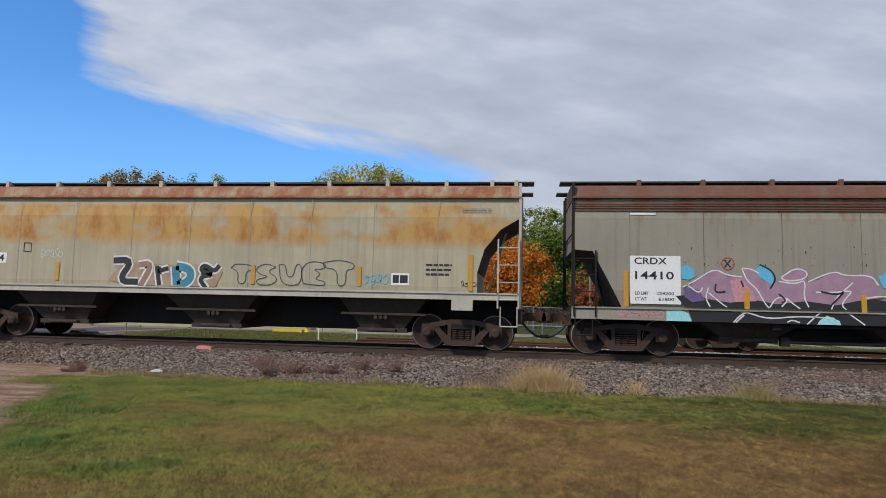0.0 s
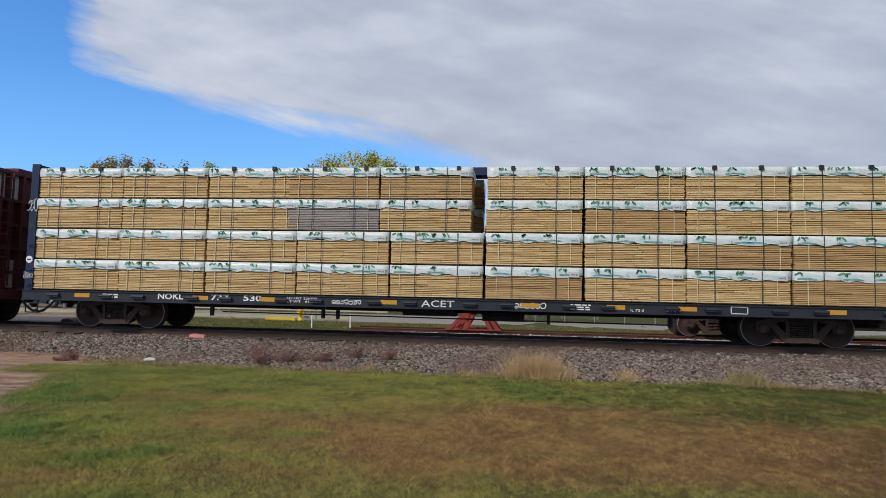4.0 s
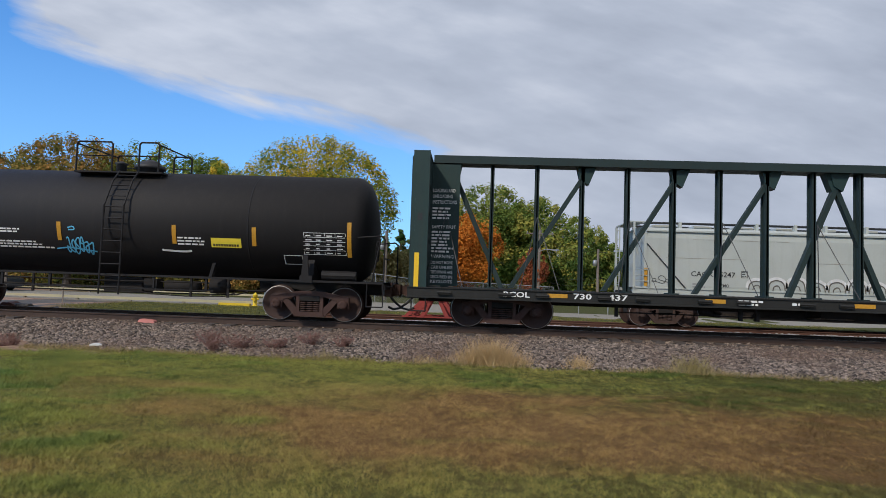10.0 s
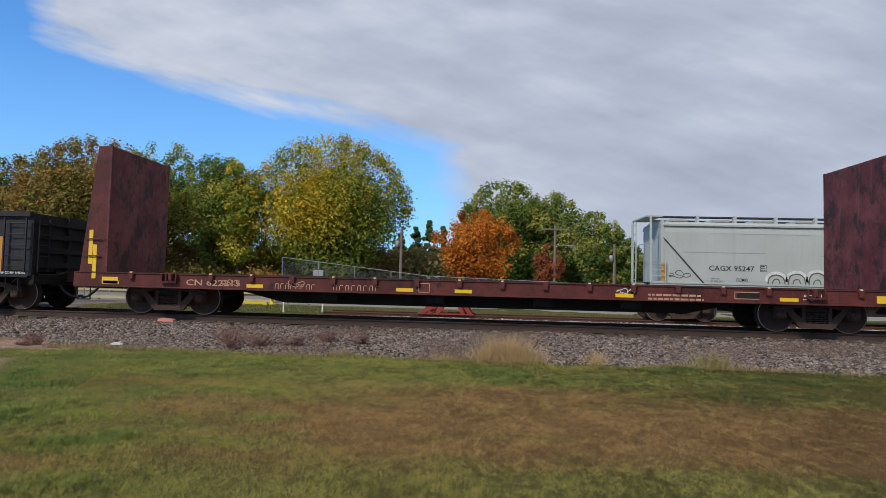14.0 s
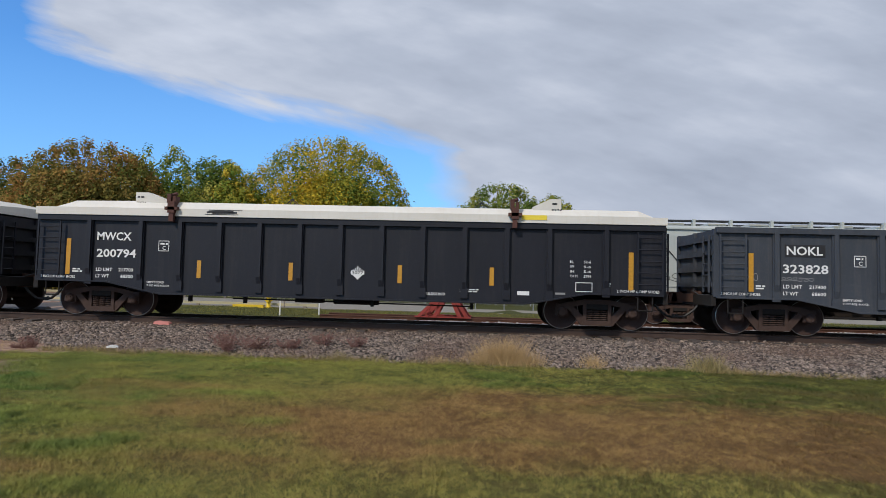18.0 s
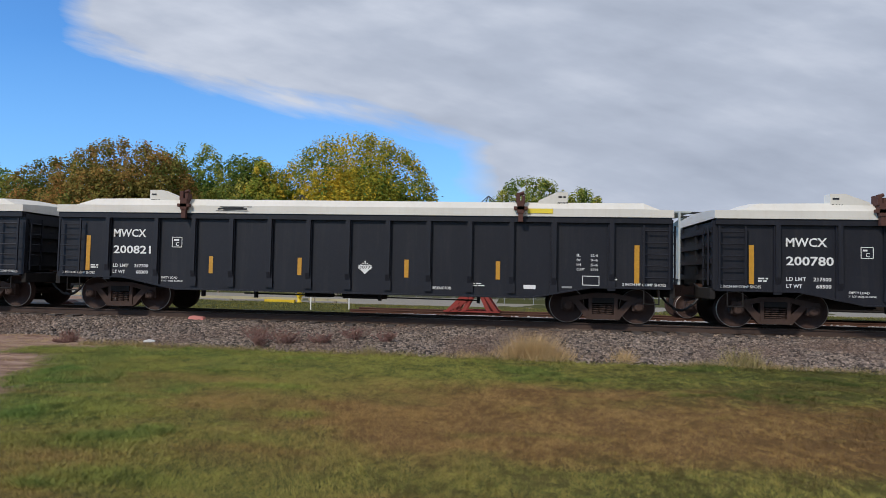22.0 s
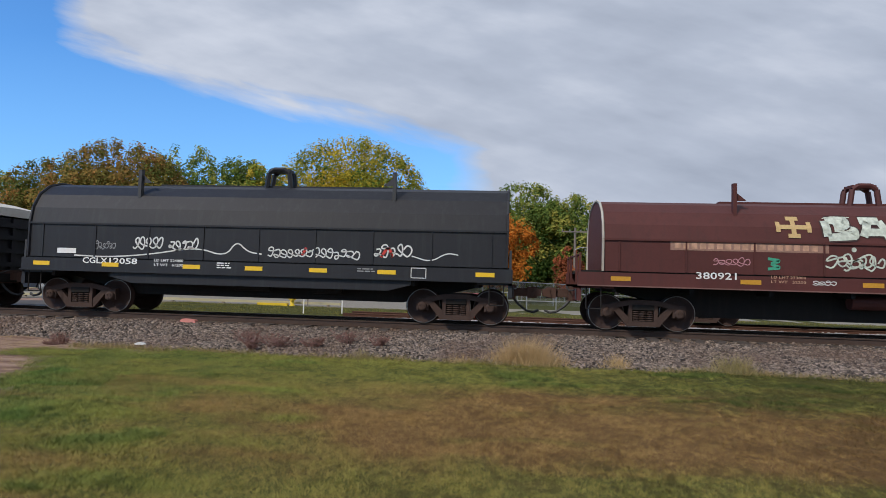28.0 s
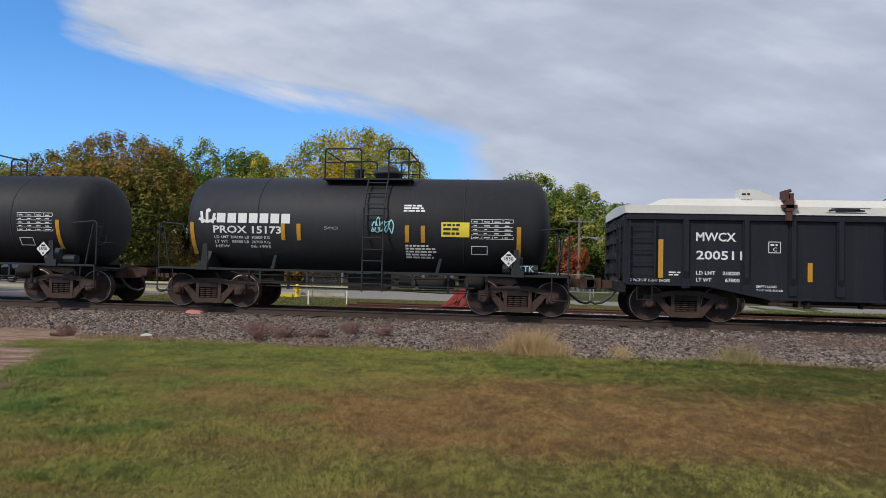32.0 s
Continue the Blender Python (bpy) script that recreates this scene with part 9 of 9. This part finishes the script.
def chain_fence(a, b, h0, h1, count):
    f = thing("chain_link_fence", "grey galvanised chain-link fence with round posts", "fence")
    a, b = Vector(a), Vector(b)
    for i in range(count + 1):
        k = i / count
        p = a.lerp(b, k)
        bm = bmesh.new()
        rod(bm, p, p + Vector((0, 0, h0 + (h1 - h0) * k)), .035, 6)
        part("fence_post", bm, M["galvanised"], f)
    for i in range(count):
        p, q = a.lerp(b, i / count), a.lerp(b, (i + 1) / count)
        hp, hq = h0 + (h1 - h0) * i / count, h0 + (h1 - h0) * (i + 1) / count
        bm = bmesh.new()
        rod(bm, p + Vector((0, 0, hp)), q + Vector((0, 0, hq)), .028, 5)
        part("top_rail", bm, M["galvanised"], f)
        bm = bmesh.new()
        n = int((q - p).length / .16)
        hh = min(hp, hq) - .05
        for j in range(-int(hh / .16), n):
            for s in (1, -1):
                u0, u1 = j * .16, j * .16 + hh
                c0, c1 = max(u0, 0), min(u1, n * .16)
                if c1 - c0 < .05:
                    continue
                z0, z1 = c0 - u0, c1 - u0
                if s < 0:
                    z0, z1 = hh - z0, hh - z1
                d = (q - p).normalized()
                rod(bm, p + d * c0 + Vector((0, 0, z0 + .03)), p + d * c1 + Vector((0, 0, z1 + .03)), .006, 3)
        part("wire_netting", bm, M["galvanised"], f)


def railing(x0, x1, y):
    r = thing("railing", "grey galvanised tubular railing behind the siding", "railing")
    n = int((x1 - x0) / 1.7)
    for i in range(n + 1):
        x = x0 + (x1 - x0) * i / n
        bm = bmesh.new()
        rod(bm, (x, y, -.5), (x, y, .55), .035, 6)
        part("railing_post", bm, M["galvanised"], r)
    for z in (.05, .52):
        bm = bmesh.new()
        rod(bm, (x0, y, z), (x1, y, z), .028, 6)
        part("rail_tube", bm, M["galvanised"], r)
    k = int((x1 - x0) / .28)
    bal = bmesh.new()
    rod(bal, (0, 0, .05), (0, 0, .52), .012, 4)
    me = to_mesh("baluster", bal, M["galvanised"])
    for i in range(1, k):
        b = part("baluster", me, None, r)
        b.location = (x0 + (x1 - x0) * i / k, y, 0)


def guard_beam(x0, x1, y, z):
    g = thing("guard_beam", "long beige timber beam on short posts along the road", "guard rail", "beams along the road")
    part("beam", boxes((x0, x1, y - .08, y + .08, z + .03, z + .17)), M["beige"], g)
    for i in range(int((x1 - x0) / 3) + 1):
        x = x0 + .3 + i * 3
        part("short_post", boxes((x - .07, x + .07, y - .07, y + .07, -.6, z + .03)), M["post_wood"], g)


def parked_suv(x, y):
    """A dark estate car, seen from its side; its nose to +x."""
    c = thing("parked_car", "dark navy sport utility vehicle parked on the road", "car")
    body = [(-2.4, .35), (-2.42, .75), (-2.35, 1.05), (-1.2, 1.08), (1.0, 1.06), (1.9, .98), (2.3, .85), (2.4, .6), (2.36, .34), (1.9, .28), (1.83, .52), (1.65, .70), (1.4, .76), (1.15, .70), (.97, .52), (.9, .28), (-1.0, .28), (-1.07, .52), (-1.25, .70), (-1.5, .76), (-1.75, .70), (-1.93, .52), (-2.0, .28)]
    bm = bmesh.new()
    prism(bm, body, -.92, .92)
    part("body", bm, M["car_paint"], c)
    cab = [(-2.33, 1.06), (-2.05, 1.62), (-1.7, 1.72), (-.2, 1.76), (.35, 1.68), (1.05, 1.07)]
    bm = bmesh.new()
    a = [bm.verts.new((px, -.90 if pz < 1.2 else -.72, pz)) for px, pz in cab]
    b = [bm.verts.new((px, .90 if pz < 1.2 else .72, pz)) for px, pz in cab]
    bm.faces.new(a)
    bm.faces.new(b[::-1])
    for i in range(6):
        bm.faces.new((a[i], b[i], b[(i + 1) % 6], a[(i + 1) % 6]))
    part("cabin", bm, M["car_paint"], c)
    for px in ((-2.08, -1.3), (-1.2, -.35), (-.27, .62)):
        bm = bmesh.new()
        lo, hi = 1.14, 1.60
        shift = .22 if px[1] > .5 else 0
        v = [bm.verts.new(p) for p in ((px[0], -.905, lo), (px[1], -.905, lo), (px[1] - shift - .1, -.765, hi), (px[0] + .1, -.765, hi))]
        bm.faces.new(v)
        bm.faces.new([bm.verts.new((p.co.x, p.co.y + .02, p.co.z)) for p in v][::-1])
        part("side_window", bm, M["car_glass"], c, "dark tinted side window")
    for px in (-1.5, 1.4):
        for s in (-1, 1):
            bm = bmesh.new()
            lathe(bm, [(-.11, .22), (-.11, .33), (-.08, .36), (.08, .36), (.11, .33), (.11, .22)], "y", (px, s * .82, .36), 18)
            wh = part("wheel", bm, M["tyre"], c)
            bm = bmesh.new()
            lathe(bm, [(-.02, .05), (-.01, .22), (.01, .22), (.02, .05)], "y", (px, s * .94, .36), 14)
            for a5 in range(5):
                t5 = a5 * 1.2566
                rod(bm, (px, s * .955, .36), (px + .2 * math.cos(t5), s * .955, .36 + .2 * math.sin(t5)), .025, 4)
            part("rim", bm, M["galvanised"], wh)
    part("headlight", boxes((2.2, 2.36, -.9, -.55, .72, .88)), M["car_glass"], c)
    for i in range(2):
        part("door_handle", boxes((-.55 + i * .95 - .4, -.40 + i * .95 - .4, -.945, -.918, .93, .97)), M["galvanised"], c)
    part("wing_mirror", boxes((.45, .62, -1.08, -.9, 1.08, 1.22)), M["car_paint"], c)
    c.location = (x, y, -.465)


# ---- trees ----
def leaf_material(name, a, b, c_):
    m = bpy.data.materials.new(name)
    m.use_nodes = True
    n, link = nodes_of(m.node_tree)
    out = n("ShaderNodeOutputMaterial")
    tint = n("ShaderNodeAttribute")
    tint.attribute_name = "tint"
    rnd = n("ShaderNodeNewGeometry").outputs["Random Per Island"]
    col = blend(n, link, levels(n, link, tint.outputs["Fac"], 0, .5), a, b)
    col = blend(n, link, levels(n, link, tint.outputs["Fac"], .5, 1), col, c_)
    v = n("ShaderNodeMapRange")
    link(rnd, v.inputs[0])
    v.inputs[3].default_value, v.inputs[4].default_value = .65, 1.25
    hsv = n("ShaderNodeHueSaturation")
    link(v.outputs[0], hsv.inputs["Value"])
    link(col, hsv.inputs["Color"])
    d, t, mix = n("ShaderNodeBsdfDiffuse"), n("ShaderNodeBsdfTranslucent"), n("ShaderNodeMixShader")
    link(hsv.outputs[0], d.inputs[0])
    link(hsv.outputs[0], t.inputs[0])
    mix.inputs[0].default_value = .30
    link(d.outputs[0], mix.inputs[1])
    link(t.outputs[0], mix.inputs[2])
    link(mix.outputs[0], out.inputs[0])
    return m


M["leaf_maple"] = leaf_material("leaf_maple", (.125, .158, .040), (.260, .215, .060), (.43, .225, .075))
M["leaf_green"] = leaf_material("leaf_green", (.082, .145, .036), (.21, .27, .062), (.42, .38, .085))
M["leaf_yellow"] = leaf_material("leaf_yellow", (.092, .185, .046), (.35, .335, .048), (.78, .53, .052))
M["leaf_gold"] = leaf_material("leaf_gold", (.162, .248, .048), (.342, .350, .057), (.800, .564, .079))
M["leaf_orange"] = leaf_material("leaf_orange", (.24, .075, .020), (.52, .165, .026), (.68, .27, .05))
M["leaf_red"] = leaf_material("leaf_red", (.224, .077, .039), (.392, .119, .058), (.532, .196, .078))
M["leaf_dark"] = leaf_material("leaf_dark", (.045, .105, .040), (.09, .17, .052), (.145, .195, .057))
M["leaf_brush"] = leaf_material("leaf_brush", (.175, .165, .065), (.33, .255, .105), (.55, .36, .13))


def leaves_at(rng, centres, radii, each, size, tints, flat_=.75):
    """Leaf sprays, two bent triangles each, round clump centres; droops a little at the rim."""
    k = len(centres) * each
    idx = np.repeat(np.arange(len(centres)), each)
    d = rng.normal(size=(k, 3))
    d /= np.linalg.norm(d, axis=1)[:, None]
    r = rng.random(k) ** .45
    pos = centres[idx] + d * (radii[idx] * r)[:, None] * np.array([1, 1, flat_])
    nrm = d + np.array([0, -.3, .8]) + rng.normal(size=(k, 3)) * .55
    nrm /= np.linalg.norm(nrm, axis=1)[:, None]
    u = np.cross(nrm, rng.normal(size=(k, 3)))
    u /= np.linalg.norm(u, axis=1)[:, None]
    v = np.cross(nrm, u)
    s = size * (.55 + .9 * rng.random(k))[:, None]
    bend = nrm * s * .18
    p0, p1, p2, p3 = pos - u * s, pos + v * s * .55 + bend, pos + u * s, pos - v * s * .55 + bend
    tris = np.concatenate([np.stack([p0, p1, p2], 1), np.stack([p0, p2, p3], 1)])
    tint = np.clip(tints[idx] + (rng.random(k) - .5) * .35, 0, 1)
    return tris, np.concatenate([tint, tint])


def tree(label, x, y, height, half, base, leaf, seed, clumps=60, each=110, size=.20, depth=None, trunk_r=.28, top_bias=1.0, tint_fn=None, lean=0.0, airy=.0, category="tree"):
    rng = np.random.default_rng(seed)
    root = tagged(new("tree"), label, category, "trees behind the tracks")
    h = height + .5
    depth = depth or half
    cz, rz = (h + base) / 2, (h - base) / 2
    d = rng.normal(size=(clumps, 3))
    d /= np.linalg.norm(d, axis=1)[:, None]
    r = rng.random(clumps) ** (.42 + airy)
    wob = 1 + .16 * np.sin(d[:, 0] * 5 + seed) * np.cos(d[:, 2] * 4 + seed * 2) - .10 * rng.random(clumps)
    cr = (.125 + .075 * rng.random(clumps)) * (half + rz)
    shape = np.where(d[:, 2] > 0, 1.0, .92)
    c = np.stack([d[:, 0] * (half - cr * .7) * r * wob * shape, d[:, 1] * (depth - cr * .6) * r * wob, cz + d[:, 2] * (rz - cr * .7) * r * wob], -1)
    c[:, 0] += lean * (c[:, 2] - cz)
    if tint_fn:
        tints = tint_fn(c, rng)
    else:
        tints = np.clip(.45 + .35 * rng.normal(size=clumps), 0, 1)
    each, size = int(each * 1.9), size * .72
    tris, tint = leaves_at(rng, c, cr, each, size, tints)
    # loose twigs with leaves that break the outline
    k = clumps
    edge = rng.normal(size=(k, 3))
    edge /= np.linalg.norm(edge, axis=1)[:, None]
    edge[:, 2] = np.abs(edge[:, 2])
    ec = np.stack([edge[:, 0] * half * .92, edge[:, 1] * depth * .9, cz + edge[:, 2] * rz * .93], -1)
    t2, n2 = leaves_at(rng, ec, np.full(k, .05 * (half + rz)), max(8, each // 4), size * .9, np.clip(.5 + .3 * rng.normal(size=k), 0, 1), 1.3)
    me = spread("crown", np.concatenate([tris, t2]), M[leaf], {"tint": np.concatenate([tint, n2])})
    bm = bmesh.new()
    fork = Vector((lean * -1.0, 0, base + rz * .25))
    rod(bm, (0, 0, -.1), fork * .6, trunk_r * 1.25, 9, trunk_r * .85)
    rod(bm, fork * .6, fork, trunk_r * .85, 9, trunk_r * .6)
    part("trunk", bm, M["bark"], root)
    order = rng.permutation(clumps)[:16]
    for i in order:
        p = Vector(c[i])
        start = (fork * rng.uniform(.45, 1.0)) if p.z > fork.z else fork * .5
        mid = start.lerp(p, .5) + Vector((0, 0, .12 * (p - start).length))
        bm = bmesh.new()
        rod(bm, start, mid, trunk_r * .34, 6, trunk_r * .2)
        rod(bm, mid, p, trunk_r * .2, 5, trunk_r * .07)
        for j in range(3):
            e = p + Vector(rng.normal(size=3)) * cr[i] * .6
            rod(bm, mid.lerp(p, .6), e, trunk_r * .10, 4, trunk_r * .03)
        part("limb", bm, M["bark"], root)
    part("crown", me, None, root)
    root.location = (x, y, -.5)
    return root


def conifer(x, y, h, w, seed):
    rng = np.random.default_rng(seed)
    root = tagged(new("conifer"), "dark green conifer with drooping boughs", "tree", "trees behind the tracks")
    k = 70
    f = rng.random(k)
    a = rng.random(k) * 6.283
    rr = w * (1 - f) ** .8 * (.5 + .5 * rng.random(k))
    c = np.stack([np.cos(a) * rr, np.sin(a) * rr, .6 + f * (h - .7)], -1)
    tris, tint = leaves_at(rng, c, .25 + .45 * (1 - f), 70, .18, rng.random(k), .6)
    bm = bmesh.new()
    rod(bm, (0, 0, -.1), (0, 0, h * .95), .2, 7, .03)
    part("trunk", bm, M["bark"], root)
    part("crown", spread("crown", tris, M["leaf_dark"], {"tint": tint}), None, root)
    root.location = (x, y, -.5)


def thicket(name, label, x0, x1, y0, y1, h0, h1, leaf, count, each, size, seed):
    rng = np.random.default_rng(seed)
    x, y = x0 + (x1 - x0) * rng.random(count), y0 + (y1 - y0) * rng.random(count)
    top = h0 + (h1 - h0) * (.6 * value_noise(x, y * 0, 6, seed) + .4 * value_noise(x, y * 0, 1.7, seed + 1))
    z = -.5 + top * rng.random(count) ** .7
    tris, tint = leaves_at(rng, np.stack([x, y, z], -1), .5 + .035 * y * rng.random(count), each, size, np.clip(value_noise(x, z * 2, 3, seed + 3) + .3 * (rng.random(count) - .5), 0, 1))
    tagged(new(name, spread(name, tris, M[leaf], {"tint": tint})), label, "bushes", kind="stuff")


def build_trees():
    maple = lambda c, rng: np.clip(.16 + .050 * (c[:, 2] - 3) + .22 * rng.normal(size=len(c)), 0, 1)
    gold = lambda c, rng: np.clip(.16 + .74 * np.exp(-((c[:, 0] + 1.4) / 3.8) ** 2) * smooth(c[:, 2], 2.5, 8) + .14 * rng.normal(size=len(c)), 0, 1)
    ob = tree("broad maple turning rust-brown over dark green", -34.8, 52, 12.7, 7.1, .3, "leaf_maple", 11, 150, 130, .21, 5.5, .34, tint_fn=maple)
    tree("tall green tree with olive leaves", -27.0, 60, 13.0, 4.6, 1.2, "leaf_green", 12, 80, 110, .22, 4.5)
    tree("green tree behind the maple, tips catching the light", -34.5, 63, 14.9, 5.5, 2.0, "leaf_green", 13, 70, 100, .24, 4.5)
    tree("slim tree with yellowing olive leaves", -23.9, 58, 12.2, 2.7, .8, "leaf_gold", 14, 60, 100, .20, 2.6)
    tree("thin half-bare tree with sparse tan leaves", -26.0, 70, 12.8, 2.6, 1.0, "leaf_brush", 15, 40, 45, .16, 2.4, .2, airy=.1)
    tree("large airy tree, green at the rim and yellow inside", -15.7, 60, 14.9, 8.5, .3, "leaf_yellow", 16, 230, 125, .20, 6.0, .36, tint_fn=gold, airy=.02)
    tree("bright orange maple in autumn leaf", -1.0, 50, 6.8, 3.9, .0, "leaf_orange", 17, 60, 120, .17, 3.2, .2, tint_fn=lambda c, rng: np.clip(.1 + .11 * c[:, 2] + .2 * rng.normal(size=len(c)), 0, 1))
    tree("full green tree behind the orange maple", 1.8, 70, 12.4, 5.4, .6, "leaf_green", 18, 100, 120, .23, 5.0)
    tree("green tree, lower and rounder than its neighbour", 6.8, 69, 11.0, 4.2, .6, "leaf_green", 19, 80, 110, .23, 4.2)
    tree("small rounded green tree behind the poles", 11.4, 66, 8.6, 3.2, .3, "leaf_green", 20, 60, 100, .21, 3.0)
    tree("small tree with dull red leaves", 5.9, 61, 4.8, 1.6, .2, "leaf_red", 21, 30, 80, .16, 1.5, .12)
    tree("small dark green tree at the end of the row", 14.0, 66, 6.2, 2.2, .3, "leaf_green", 22, 40, 90, .20, 2.0)
    tree("green tree with yellow-brown tips", -46.5, 58, 12.2, 5.4, .6, "leaf_maple", 23, 90, 110, .23, 4.6)
    tree("rounded green tree at the edge of the woods", -55.0, 60, 11.8, 5.0, .6, "leaf_green", 24, 80, 100, .24, 4.5)
    tree("small golden bush-like tree", -21.5, 62, 5.0, 2.6, .1, "leaf_gold", 25, 40, 90, .17, 2.2, .12)
    for i, (x, h, w) in enumerate(((-9.4, 8.3, 2.0), (-7.6, 9.1, 2.2), (-5.8, 8.4, 2.0), (-4.0, 7.6, 2.0), (-11.4, 7.4, 2.0))):
        conifer(x, 80, h, w, 50 + i)
    thicket("undergrowth", "brown and green undergrowth below the trees", -62, -5, 62, 72, 3.0, 6.4, "leaf_brush", 1100, 70, .20, 60)
    thicket("hedge", "dark green brush below the trees", -6, 40, 71, 76, 2.0, 5.0, "leaf_green", 620, 60, .21, 61)
    thicket("far_woods", "distant line of autumn woods", -190, 160, 118, 140, 3.0, 8.5, "leaf_green", 900, 50, .5, 62)
    thicket("far_woods", "low dark brush behind the road", -70, -20, 54, 60, .8, 2.6, "leaf_maple", 420, 50, .17, 63)


wheel_stop()
parked_hopper()
hydrant(-11.6, 33.0)
tagged(new("painted_kerb", to_mesh("painted_kerb", boxes((-13.6, -11.9, 33.0, 33.25, -.52, -.36)), M["hydrant"])), "yellow-painted kerb beside the fire hydrant", "kerb")
stake(-8.9, 26.8, .62, M["white"], "thin white-painted marker stake in the grass")
stake(-7.4, 27.7, .62, M["white"], "thin white-painted marker stake in the grass")
stake(-10.6, 32.6, 1.1, M["post_wood"], "thin grey wooden stake beside the hydrant")
stake(-19.9, 29.5, .95, M["post_wood"], "short dark post beside the road")
sign(-31.0, 40.0, -.46, 3.67)
sign(-12.8, 46.5, -.46, 2.1)
pole(-7.3, 52, 5.8, 0, False)
pole(6.4, 60, 7.0, 1.3, True)
pole(11.6, 58, 5.2, 0, False)
for z, s in ((5.9, .4), (2.2, .3), (1.8, .5)):
    wires((6.4, 59.9, z), (11.6, 57.9, z - (1.5 if z > 5 else .2)), s)
    wires((11.6, 57.9, z - (1.5 if z > 5 else .2)), (32, 50, z - 1.0), .5)
chain_fence((-15.4, 45.8, -.55), (-4.4, 46, -.55), 3.0, 1.85, 4)
chain_fence((-4.3, 46, -.55), (6, 46, -.55), 1.85, 1.6, 4)
railing(-.5, 13.5, 38.0)
guard_beam(-46, -9, 33.4, -.42)
guard_beam(-46, -9, 44.0, -.35)
parked_suv(-34.2, 42.0)
build_trees()

# ---- what moves ----
def motions():
    for car, q in CARS:
        walk(car, [(t, pose(q + SPEED * t, TRACK, 0)) for t in (0, 8, 16, 24, 32)])
    for b, q, x, y, z in LOAD:
        walk(b, [(t, pose(q + x + SPEED * t, TRACK + y, z)) for t in (0, 8, 16, 24, 32)])
    turn = math.degrees(SPEED / FPS / .457)
    for w, lx, place in WHEELS:
        first = max(0, math.ceil((-16.5 - place) / SPEED * FPS))
        last = min(32 * FPS, math.floor((16.5 - place) / SPEED * FPS))
        rows = []
        if first > 0:
            rows.append((0, pose(lx, 0, .457)))
        for i in range(first, last + 1):
            rows.append((i / FPS, pose(lx, 0, .457, 0, (i - first) * turn % 360, 0)))
        if last < 32 * FPS:
            rows.append((32, pose(lx, 0, .457, 0, (last - first) * turn % 360, 0)))
        walk(w, rows)


motions()
